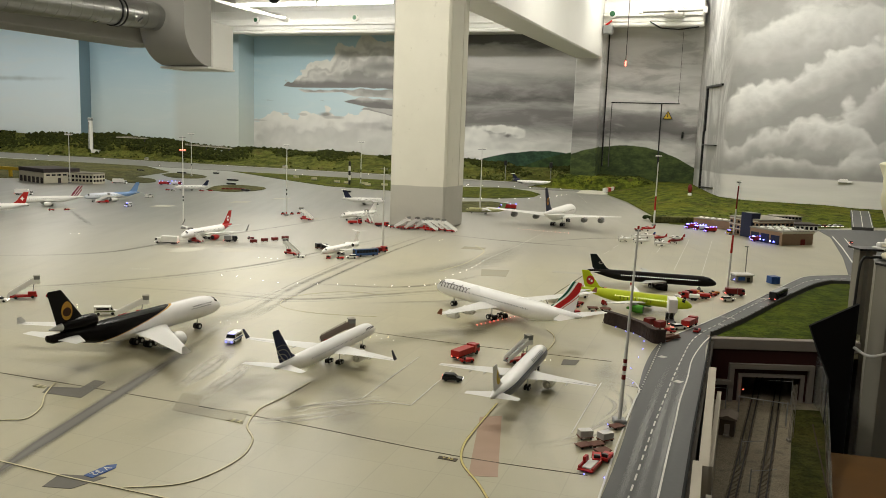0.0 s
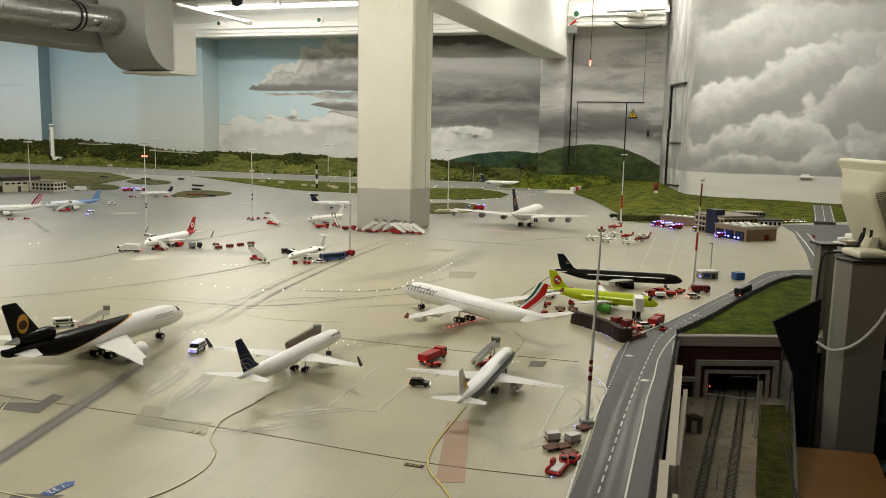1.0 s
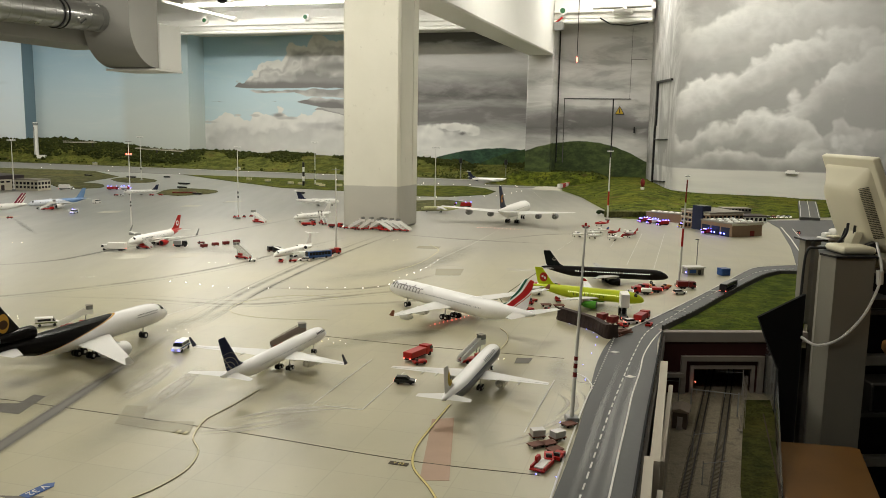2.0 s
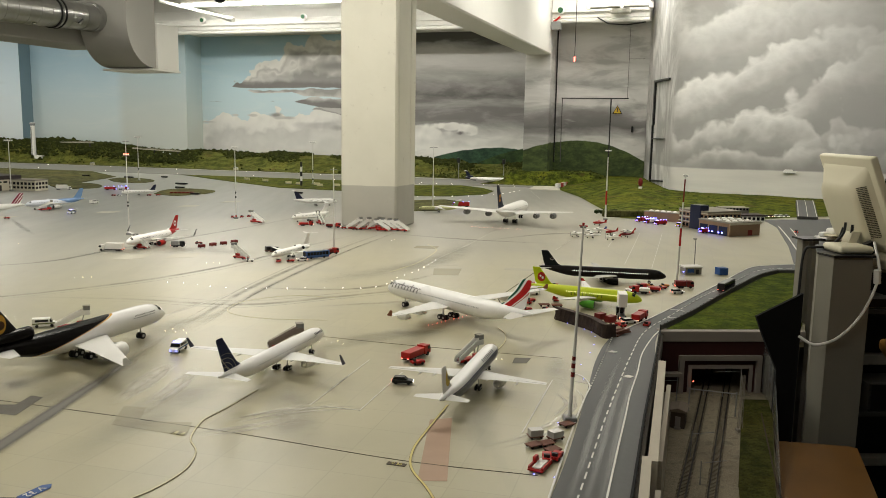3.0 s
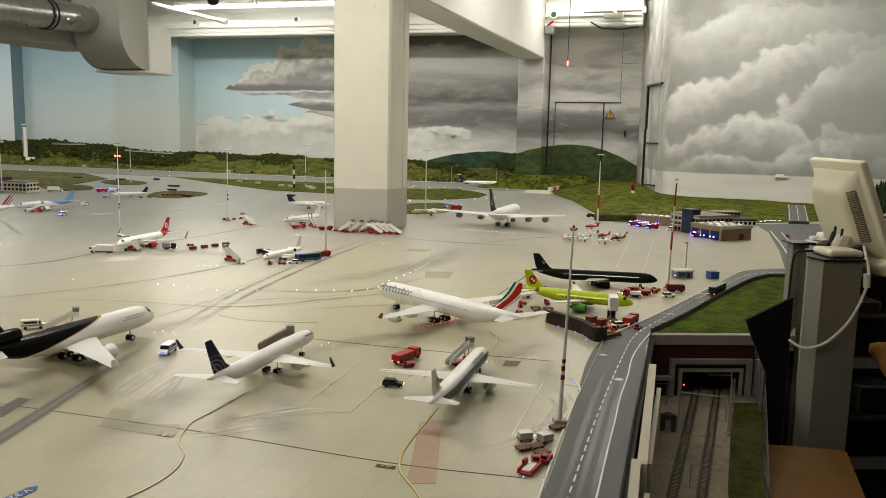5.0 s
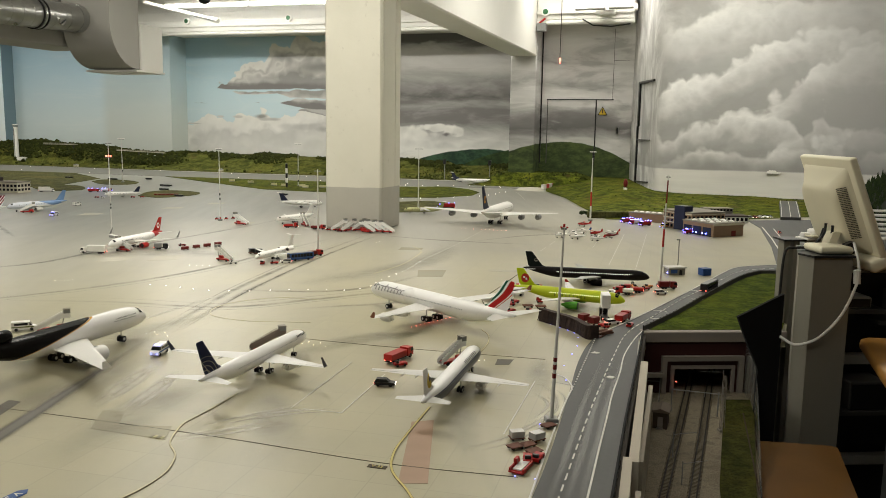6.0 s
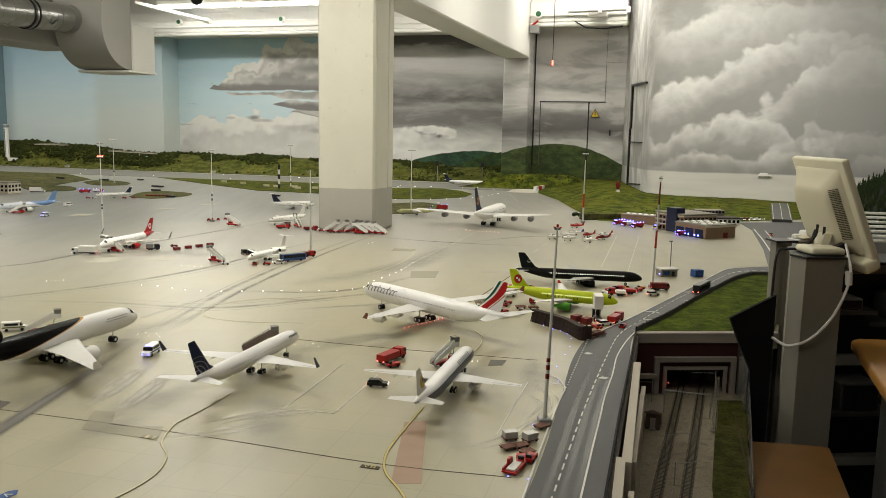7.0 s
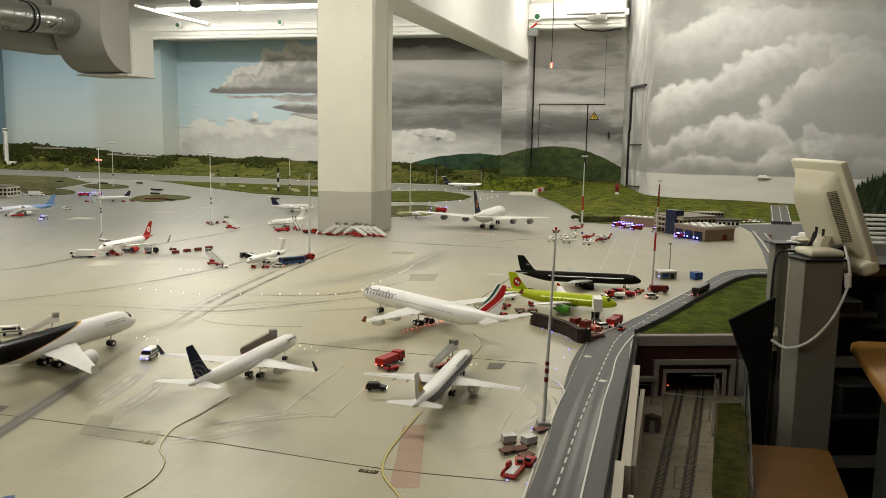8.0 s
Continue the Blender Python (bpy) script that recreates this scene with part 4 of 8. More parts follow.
RETRO_TAIL = fin_art("retro_tail", (0.8, 0.78, 0.72, 1), [("disc", -0.198, 0.096, 0.02, 0.022, (0.62, 0.44, 0.06, 1)), ("disc", -0.198, 0.098, 0.006, 0.01, (0.08, 0.08, 0.1, 1))])
retro = airliner("white retro-painted jet with bare metal belly", 44.5, 3.95, 34.1, livery("retro_paint", W1, (0.1, 0.1, 0.105, 1), 0, -1, 0.0525, (0.03, 0.04, 0.1, 1), 0.003), RETRO_TAIL, WING, METAL, (0.211, 1.958), 70.0, gear_h=0.5, windows=NAVY, chord=0.12, fin_h=6.0, near=True)
for side in (1, -1):
    bars(retro, 0.165, 0.55, side, [0.0105] * 9, 0.0045, 0.0125, NAVY)
LIME_TAIL = fin_art("lime_tail", (0.52, 0.62, 0.015, 1), [("disc", -0.166, 0.092, 0.0155, 0.0175, (0.42, 0.03, 0.02, 1)), ("disc", -0.170, 0.095, 0.004, 0.004, W1), ("disc", -0.161, 0.089, 0.004, 0.005, W1)])
lime = airliner("lime green jet with lit cabin windows", 36.6, 3.95, 34.1, LIME, LIME_TAIL, WING, GREEN, (0.722, 2.95), -27, windows=LIT_LIME, pane_k=0.8, winglet=1.0, winglet_mat=RED, fin_h=6.1, near=True)
bars(lime, 0.07, -0.32, -1, [0.011, 0.013, 0.009, 0.012, 0.011, 0.013, 0.01, 0.012, 0.011], 0.0035, 0.014, paint("olive_figure", (0.12, 0.16, 0.02, 1)))
dark = airliner("black jet with a row of lit cabin windows", 46.5, 3.95, 34.1, livery("satin_black", (0.014, 0.012, 0.011, 1), BLK, 0, 0, -1, rough=0.3, gloss=0.08), fin_art("crest_tail", (0.008, 0.012, 0.013, 1), [("disc", -0.212, 0.088, 0.009, 0.007, (0.3, 0.28, 0.24, 1)), ("disc", -0.212, 0.09, 0.007, 0.004, (0.02, 0.02, 0.02, 1))]), paint("dull_wing", (0.4, 0.39, 0.36, 1), 0.4, vary=0.08), DARKTAIL, (0.906, 3.426), -14, windows=LIT, pane_k=0.72, gear_h=0.36, fin_h=6.3, near=True)
a380 = airliner("very large white four-engine jet with dark blue tail", 69, 7.6, 79.8, WHITE, fin_art("crane_tail", (0.012, 0.018, 0.05, 1), [("disc", -0.324, 0.19, 0.024, 0.026, (0.5, 0.22, 0.03, 1)), ("disc", -0.324, 0.19, 0.012, 0.013, (0.03, 0.025, 0.05, 1))]), WING, GREY, (0.82, 5.6), 67.5, engines=((0.37, 0), (0.66, 0)), nacelle=0.72, chord=0.2, sweep=32, fin_h=14.5)
ab = airliner("white jet with red tail and tall winglets", 39.5, 3.95, 35.8, livery("red_tail_paint", W1, (0.42, 0.025, 0.02, 1), -1, 0.3, -0.145), fin_art("ribbon_tail", (0.42, 0.025, 0.02, 1), [("disc", -0.187, 0.095, 0.013, 0.015, W1), ("disc", -0.187, 0.095, 0.007, 0.008, (0.42, 0.025, 0.02, 1))]), WING, RED, (-1.252, 4.39), -109.3, winglet=2.8, winglet_mat=GREY, windows=GREY)
for side in (1, -1):
    bars(ab, 0.15, 0.1, side, [0.008, 0.006, 0.007] * 3, 0.006, 0.01, GREY)
crj = airliner("white rear-engine regional jet", 30, 2.9, 23.2, WHITE, WHITE, WING, WHITE, (-0.484, 4.018), -115, engines=(), rear=1.2, tee=True, windows=GREY)

# ---- ceiling fittings ----
STEEL = paint("galvanised_duct", (0.42, 0.42, 0.4, 1), 0.3, metal=0.85, vary=0.18, scale=9)
DUCT = paint("duct_paint", (0.38, 0.37, 0.335, 1), 0.6, vary=0.06, scale=5)
TUBE = glow("fluorescent_tube", (1.0, 0.98, 0.94, 1), 12)
CABLE = paint("cable_black", (0.02, 0.02, 0.02, 1), 0.6)

duct = hall(thing("air_duct", "cream sheet metal air duct with a curved elbow", "duct"))
prof = [(6.96, CEIL), (6.96, 1.62)] + [(7.36 - 0.4 * math.cos(q), 1.62 - 0.42 * math.sin(q)) for q in [radians(k) for k in range(10, 91, 10)]] + [(7.4, 1.2), (7.4, CEIL)]
bm = bmesh.new()
a = [bm.verts.new((-6.06, v, z)) for v, z in prof]
b = [bm.verts.new((-5.5, v, z)) for v, z in prof]
bm.faces.new(a), bm.faces.new(b[::-1])
for i in range(len(a)):
    j = (i + 1) % len(a)
    bm.faces.new((a[i], a[j], b[j], b[i]))
part("elbow", bm, DUCT, duct, smooth=True)
part("outlet", box(bmesh.new(), -6.06, -5.475, 7.4, 7.76, 1.19, 1.655, 0.006), PLASTER, duct)
part("flange", box(bmesh.new(), -6.09, -5.465, 7.3, 7.77, 1.17, 1.19, 0.003), PLASTER, duct)
part("trunk", box(bmesh.new(), -6.62, -6.12, 0.5, 7.45, 1.4, 1.95, 0.01), DUCT, duct)
pipe = hall(thing("round_duct", "round spiral duct of galvanised steel", "duct"))
A, B = Vector((-5.86, 1.5, 1.44)), Vector((-5.86, 7.1, 1.665))
d = (B - A).normalized()
part("tube", rod(bmesh.new(), A, B, 0.132, segs=32), STEEL, pipe, smooth=True)
for v, r, w, mat in ((6.36, 0.144, 0.012, BLACK), (6.39, 0.139, 0.02, STEEL), (6.42, 0.144, 0.012, BLACK), (6.72, 0.136, 0.02, STEEL), (6.88, 0.138, 0.05, STEEL)):
    p = A + d * (v - 1.5)
    part("clamp", rod(bmesh.new(), p, p + d * w, r, segs=32), mat, pipe, smooth=True)
for k in range(36):
    p = A + d * (0.6 + k * 0.13)
    part("seam", rod(bmesh.new(), p, p + d * 0.006, 0.134, segs=32), STEEL, pipe, smooth=True)
p = A + d * 5.08
part("damper", rod(bmesh.new(), p + Vector((0.1, 0, -0.05)), p + Vector((0.145, 0, -0.062)), 0.034, segs=14), METAL, pipe)
part("damper_lever", box(bmesh.new(), -0.005, 0.005, -0.04, 0.04, -0.006, 0.006), BLACK, pipe).matrix_local = Matrix.Translation(p + Vector((0.15, 0, -0.063))) @ Matrix.Rotation(radians(35), 4, "X")

for name, ext in (("cable_trunk", (-8.3, -2.06, 10.45, 11.19, 1.95, 2.1)), ("cable_trunk", (-1.73, -0.66, 9.38, 9.785, 1.86, 2.09))):
    t = hall(thing(name, "white cable trunking along the wall under the ceiling", "trunking"))
    u0, u1, v0, v1, z0, z1 = ext
    part("body", box(bmesh.new(), u0, u1, v0, v1, z0, z1, 0.006), PLASTER, t)
    part("lip", box(bmesh.new(), u0, u1, v0 - 0.03, v0, z0 + 0.06, z0 + 0.085, 0.004), PLASTER, t)
    part("cable_tube", rod(bmesh.new(), (u0, v0 + 0.02, z0 - 0.026), (u1, v0 + 0.02, z0 - 0.026), 0.026, segs=12), PLASTER, t, smooth=True)
    part("top_rail", box(bmesh.new(), u0, u1, v0 + 0.1, v0 + 0.16, z1, z1 + 0.13, 0.004), PLASTER, t)
for u, v, z in ((-5.35, 10.43, 2.1), (-6.95, 10.43, 2.09), (-1.628, 9.37, 1.945)):
    s = hall(thing("smoke_detector", "round green-lit detector on the trunking", "detector"))
    part("body", rod(bmesh.new(), (u, v, z), (u, v - 0.04, z), 0.045, segs=16), WHITE, s)
    part("lens", rod(bmesh.new(), (u, v - 0.04, z), (u, v - 0.045, z), 0.03, segs=14), paint("green_lens", (0.03, 0.12, 0.05, 1), 0.3), s)

valance = box(bmesh.new(), -8.6, -2.06, 10.62, 10.68, 2.1, CEIL - 0.002)
hall(structure("ceiling_valance", valance, PLASTER, "white board closing the gap under the ceiling", "trim"))
for u, v, power in LAMPS:
    f = hall(thing("tube_lamp", "long fluorescent tube lamp under the ceiling", "lamp", "hall lamps"))
    part("housing", box(bmesh.new(), u - 0.78, u + 0.78, v - 0.06, v + 0.06, CEIL - 0.1, CEIL - 0.0, 0.01), WHITE, f)
    part("tube", rod(bmesh.new(), (u - 0.74, v - 0.11, CEIL - 0.1), (u + 0.74, v - 0.11, CEIL - 0.1), 0.014, segs=8), TUBE, f)
# lamps of the back row hang lower, in front of the trunking
for u0, u1, v, z in ((-7.0, -5.75, 10.0, 2.235), (-5.7, -4.6, 10.0, 2.235), (-1.08, -0.77, 9.1, 2.09)):
    f = hall(thing("tube_lamp", "bright fluorescent tube in front of the trunking", "lamp", "hall lamps"))
    part("tube", rod(bmesh.new(), (u0, v, z), (u1, v, z), 0.022, segs=10), TUBE, f)
    part("housing", box(bmesh.new(), u0, u1, v - 0.04, v + 0.06, z + 0.027, z + 0.075, 0.008), WHITE, f)
rail = hall(thing("lamp_rail", "white tubular rail with angled end", "rail"))
part("tube", rod(bmesh.new(), (-7.05, 9.6, 2.24), (-5.75, 9.2, 1.93), 0.022, segs=10), WHITE, rail)
part("knob", rod(bmesh.new(), (-5.78, 9.21, 1.937), (-5.68, 9.18, 1.915), 0.032, segs=10), WHITE, rail)
rail = hall(thing("lamp_rail", "galvanised tubular rail under the lamp", "rail"))
part("tube", rod(bmesh.new(), (-1.298, 9.2, 1.945), (-0.631, 9.2, 1.955), 0.017, segs=12), METAL, rail, smooth=True)
part("drop", rod(bmesh.new(), (-1.298, 9.2, 1.93), (-1.298, 9.2, CEIL), 0.017, segs=12), WHITE, rail, smooth=True)
part("drop", rod(bmesh.new(), (-0.94, 9.2, 1.95), (-0.94, 9.2, CEIL), 0.014, segs=12), WHITE, rail, smooth=True)
for u in (-1.298, -0.94, -0.64):
    part("fitting", rod(bmesh.new(), (u, 9.2, 1.925), (u, 9.2, 1.985), 0.024, segs=12), WHITE, rail, smooth=True)
ballast_box = hall(thing("ballast_box", "cream lamp ballast box behind the rail", "box"))
part("body", box(bmesh.new(), -1.07, -0.86, 9.24, 9.34, 1.885, 2.0, 0.012), PLASTER, ballast_box)
part("bracket", box(bmesh.new(), -0.98, -0.95, 9.27, 9.31, 2.0, CEIL), PLASTER, ballast_box)
junction = hall(thing("junction_box", "grey junction box with a red cable at the pier", "box"))
part("body", box(bmesh.new(), -1.725, -1.62, 9.33, 9.42, 1.735, 1.825, 0.006), GREY, junction)
part("red_cable", rod(bmesh.new(), (-1.7, 9.345, 1.82), (-1.63, 9.345, 1.875), 0.011, segs=8), RED, junction)
for u0, z0, u1, z1 in ((-1.22, 1.86, -1.1, 1.79), (-1.1, 1.79, -0.9, 1.775), (-0.9, 1.775, -0.7, 1.8)):
    part("black_cable", rod(bmesh.new(), (u0, 9.36, z0), (u1, 9.36, z1), 0.008, segs=6), CABLE, junction)
cam_dome = hall(thing("dome_camera", "black dome camera on a white mount", "camera"))
part("mount", rod(bmesh.new(), (-5.75, 9.0, 2.2), (-5.75, 9.0, CEIL), 0.05, segs=14), WHITE, cam_dome)
bm = bmesh.new()
bmesh.ops.create_uvsphere(bm, u_segments=16, v_segments=8, radius=0.075)
part("dome", bm, GLASS, cam_dome, smooth=True).location = (-5.75, 9.0, 2.16)

# ---- fittings of the painted walls ----
pull = hall(thing("hanging_lamp", "small red pilot lamp on a black cable", "lamp"))
part("cable", rod(bmesh.new(), (-1.449, 9.346, CEIL), (-1.452, 9.348, 1.44), 0.004, segs=6), CABLE, pull)
part("bulb", rod(bmesh.new(), (-1.452, 9.348, 1.44), (-1.452, 9.348, 1.385), 0.009, 0.007, 8), LED_RED, pull)
sign = hall(thing("warning_sign", "yellow triangular warning sign with black border", "sign"))
tri = [(-0.075, -0.05), (0.075, -0.05), (0.0, 0.08)]
for name, k, y, mat in (("border", 1.0, 0.0, BLACK), ("panel", 0.78, -0.003, YELLOW)):
    bm = side_prism(bmesh.new(), [(-1.002 + x * k * 0.76, 0.862 + z * k * 0.76) for x, z in tri], STORM - 0.012 + y, STORM - 0.004)
    part(name, bm, mat, sign)
part("mark", box(bmesh.new(), -1.007, -0.997, STORM - 0.018, STORM - 0.015, 0.845, 0.892), BLACK, sign)
door = hall(thing("wall_door", "flush door in the painted wall with dark joints", "door"))
for ext in ((-1.655, -0.88, 0.996, 1.006), (-1.086, -1.072, 0.3, 1.0), (-1.73, -1.716, 0.25, 1.83), (-1.65, -1.642, 0.25, 1.0), (-0.897, -0.894, 1.0, 1.8), (-0.9, -0.72, 1.445, 1.448)):
    part("joint", box(bmesh.new(), ext[0], ext[1], STORM - 0.008, STORM - 0.001, ext[2], ext[3]), BLACK if -1.2 < ext[0] < -1.0 or 0.9 < ext[2] < 1.1 or ext[0] < -1.7 else DARKROOM, door)
part("handle", box(bmesh.new(), -0.832, -0.814, STORM - 0.045, STORM - 0.001, 0.615, 0.685, 0.004), BLACK, door)
hatch = hall(thing("wall_hatch", "narrow hatch in the curved painted wall, black gap around it", "hatch"))
for pts in ([(0, 0.7), (0.055, 0.7), (0.055, 1.165), (0, 1.165)], [(-0.015, 0.05), (0.012, 0.05), (0.012, 0.7), (-0.015, 0.7)], [(0, 1.15), (0.7, 1.145), (0.7, 1.165), (0, 1.175)], [(0.02, 0.55), (0.6, 0.555), (0.6, 0.563), (0.02, 0.56)], [(0.02, 0.1), (0.6, 0.125), (0.6, 0.135), (0.02, 0.11)]):
    part("gap", side_prism(bmesh.new(), pts, -0.02, 0.02), BLACK, hatch).matrix_local = Matrix.Translation((-0.556, 9.3, 0)) @ Matrix.Rotation(radians(-74.8), 4, "Z")

# ---- the cutting with the tracks ----


def ballast_material():
    n = Nodes("ballast")
    v = n.node("ShaderNodeTexVoronoi")
    n.put(v.inputs["Vector"], n.coord)
    v.inputs["Scale"].default_value = 400
    mid, big = n.noise(30, 5, 0.7), n.noise(4, 5, 0.6)
    c = n.mix(v.outputs["Color"], (0.19, 0.16, 0.108, 1), (0.33, 0.283, 0.198, 1))
    c = n.mix(n.math("MULTIPLY", n.step(mid, 0.5, 0.68), 0.6), c, (0.1, 0.08, 0.055, 1))
    c = n.mix(n.math("MULTIPLY", n.step(big, 0.5, 0.7), 0.45), c, (0.14, 0.1, 0.06, 1))
    n.bump(v.outputs["Distance"], 0.8, 0.003)
    return n.done(c, 0.95)


BALLAST = ballast_material()
BRICKRED = paint("dark_red_wall", (0.05, 0.012, 0.01, 1), 0.8, vary=0.2, scale=20)
CREAM = paint("cream_concrete", (0.48, 0.435, 0.35, 1), 0.8, vary=0.1, scale=12, bump=0.1)
PORTAL = paint("portal_concrete", (0.3, 0.265, 0.23, 1), 0.8, vary=0.12, scale=16)
RAILMAT = paint("rail_steel", (0.022, 0.016, 0.012, 1), 0.8)
LOW = -0.2
SLEEPER = paint("sleeper_brown", (0.19, 0.158, 0.108, 1), 0.9, vary=0.25)
EDGE = [(0.42, 0.62), (0.7, 1.25), (0.932, 1.795), (1.022, 2.001), (1.156, 2.31), (1.204, 2.436), (1.235, 2.6)]
trench = [(0.19, 0.61), (0.46, 1.362), (0.6, 1.76), (0.761, 2.207), (0.884, 2.552), (0.9, 3.6), (1.5, 3.6), (1.3, 2.6)] + EDGE[::-1][1:]
structure("track_bed", prism(bmesh.new(), trench, LOW - 0.05, LOW), BALLAST, "grey ballast bed in the sunken cutting", "ground")
wall_line = [(0.175, 0.61), (0.444, 1.362), (0.587, 1.76), (0.753, 2.207), (0.88, 2.552)]
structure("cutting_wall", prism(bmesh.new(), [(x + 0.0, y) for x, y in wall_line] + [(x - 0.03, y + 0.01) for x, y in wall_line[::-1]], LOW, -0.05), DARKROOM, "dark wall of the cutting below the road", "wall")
rail_top = thing("road_parapet", "dark parapet along the road's edge", "parapet", kind="structure")
bm = loft(bmesh.new(), [[(x - 0.002, y + 0.001, 0.0), (x + 0.003, y - 0.001, 0.0), (x + 0.003, y - 0.001, 0.007), (x - 0.002, y + 0.001, 0.007)] for x, y in wall_line])
part("coping", bm, paint("dark_coping", (0.012, 0.012, 0.011, 1), 0.95), rail_top)
part("ledge", loft(bmesh.new(), [[(x + 0.003, y - 0.001, -0.05), (x + 0.011, y - 0.003, -0.05), (x + 0.011, y - 0.003, -0.004), (x + 0.003, y - 0.001, -0.004)] for x, y in wall_line]), paint("weathered_ledge", (0.1, 0.085, 0.068, 1), 0.9, vary=0.35, scale=40, bump=0.2), rail_top)



def slab(p, q, off, width, z0, z1):
    p, q = Vector(p), Vector(q)
    d = (q - p).normalized()
    n = Vector((d.y, -d.x))
    return prism(bmesh.new(), [p + n * off, q + n * off, q + n * (off + width), p + n * (off + width)], z0, z1)


panels = thing("retaining_panels", "cream concrete retaining panels beside the road", "wall")
for p, q, off, width, top in (((0.525, 1.53), (0.771, 2.227), 0.0, 0.02, 0.001), ((0.551, 1.564), (0.734, 2.056), 0.004, 0.011, -0.014), ((0.31, 0.93), (0.521, 1.549), -0.001, 0.0185, 0.003), ((0.335, 0.95), (0.508, 1.436), 0.003, 0.0105, -0.016)):
    part("panel", slab(p, q, off, width, LOW, top), CREAM, panels)

portal = thing("tunnel_portal", "dark red tunnel portal with stepped pale frames", "portal")
Y0 = 2.554


def frame_u(bm, x0, x1, top, width, y0, y1):
    box(bm, x0, x0 + width, y0, y1, LOW, top)
    box(bm, x1 - width, x1, y0, y1, LOW, top)
    box(bm, x0 + width, x1 - width, y0, y1, top - width, top)
    return bm


for x0, x1, z0 in ((0.876, 0.99, LOW), (1.188, 1.25, LOW), (0.99, 1.188, -0.115)):
    part("wall_panel", box(bmesh.new(), x0, x1, Y0 - 0.005, Y0 + 0.02, z0, -0.028), BRICKRED, portal)
part("lintel", box(bmesh.new(), 0.876, 1.36, Y0 - 0.012, Y0 + 0.03, -0.03, 0.005, 0.002), PORTAL, portal)
part("outer_frame", frame_u(bmesh.new(), 0.945, 1.218, -0.075, 0.016, Y0 - 0.02, Y0 - 0.004), PORTAL, portal)
part("inner_frame", frame_u(bmesh.new(), 0.978, 1.192, -0.108, 0.011, Y0 - 0.012, Y0 - 0.004), PORTAL, portal)
part("pilaster", box(bmesh.new(), 1.232, 1.248, Y0 - 0.016, Y0 - 0.004, LOW, -0.078), PORTAL, portal)
part("ledge", box(bmesh.new(), 0.876, 0.95, Y0 - 0.03, Y0, -0.142, -0.13), PORTAL, portal)
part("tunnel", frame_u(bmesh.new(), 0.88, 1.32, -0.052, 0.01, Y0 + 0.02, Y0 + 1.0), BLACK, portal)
part("signal", rod(bmesh.new(), (0.992, Y0 - 0.02, -0.158), (0.992, Y0 - 0.024, -0.158), 0.0013), LED_RED, portal)

bed = Vector((0.329, 0.729)).normalized()
side = Vector((bed.y, -bed.x))
SLEEPER_MESH = bpy.data.meshes.new("sleeper")
bm = box(bmesh.new(), -0.0145, 0.0145, -0.0015, 0.0015, 0.0, 0.0012)
bm.to_mesh(SLEEPER_MESH)
bm.free()
SLEEPER_MESH.materials.append(SLEEPER)
for k, start in enumerate(((0.703, 1.805), (0.773, 1.802))):
    tr = thing("railway_track", "model railway track with dark rails and sleepers", "track", "tracks in the cutting")
    a = Vector(start) - bed * 1.1
    for s in (-0.00825, 0.00825):
        p, q = a + side * s, a + side * s + bed * 2.6
        part("rail", slab(p, q, -0.0018, 0.0036, LOW + 0.001, LOW + 0.0055), RAILMAT, tr)
    for i in range(300):
        c = a + bed * (0.25 + 0.0083 * i)
        sl = new("sleeper", SLEEPER_MESH)
        sl.parent = tr
        sl.matrix_local = Matrix.Translation((c.x, c.y, LOW)) @ Matrix.Rotation(math.atan2(side.y, side.x) + random.uniform(-0.02, 0.02), 4, "Z")
patch("cutting_grass", [(0.5, 0.9), (0.846, 1.826), (1.118, 2.443), (1.2, 2.44), (1.15, 2.3), (1.015, 2.0), (0.925, 1.8), (0.65, 1.15)], GRASS_CUT, "worn grass strip beside the tracks", "grass")
bpy.data.objects["cutting_grass"].location.z = LOW + 0.008
# strip standing in for the layout's edge as seen through the acrylic
EDGE_BROWN = paint("brown_edge", (0.04, 0.022, 0.012, 1), 0.9, vary=0.3, scale=60)
structure("edge_trace", strip(bmesh.new(), [Vector(p) for p in ((1.123, 2.317), (1.031, 2.069), (0.968, 1.9), (0.92, 1.77))], 0.004, 0.0118 + LOW, 0.0006), EDGE_BROWN, "dark brown line for the layout's edge seen through the board", "trim")
for x, y, h in ((0.764, 1.855, 0.06), (0.902, 2.43, 0.085), (1.144, 2.52, 0.085), (0.8, 2.02, 0.07)):
    m = thing("catenary_mast", "thin grey overhead line mast", "mast", "masts in the cutting")
    part("post", rod(bmesh.new(), (x, y, LOW), (x, y, LOW + h), 0.0018, 0.0012, 6), GREY, m)
    part("arm", rod(bmesh.new(), (x, y, LOW + h * 0.9), (x - 0.07 if x > 0.8 else x + 0.07, y + 0.02, LOW + h * 0.86), 0.0009, segs=5), GREY, m)
hut = thing("trackside_hut", "small brown trackside hut with flat roof", "hut")
part("wall", box(bmesh.new(), -0.015, 0.015, -0.014, 0.034, 0, 0.036), paint("brown_hut", (0.085, 0.058, 0.042, 1), 0.8, vary=0.2, scale=60), hut)
part("roof", side_prism(bmesh.new(), [(-0.019, 0.036), (0.019, 0.036), (0.019, 0.039), (0.0, 0.045), (-0.019, 0.039)], -0.018, 0.038), paint("brown_hut_roof", (0.2, 0.155, 0.115, 1), 0.8, vary=0.2, scale=50), hut)
part("door", box(bmesh.new(), -0.005, 0.006, -0.0155, -0.0138, 0.002, 0.026), PORTAL, hut)
part("step", box(bmesh.new(), -0.006, 0.007, -0.022, -0.0145, 0.0, 0.004), PORTAL, hut)
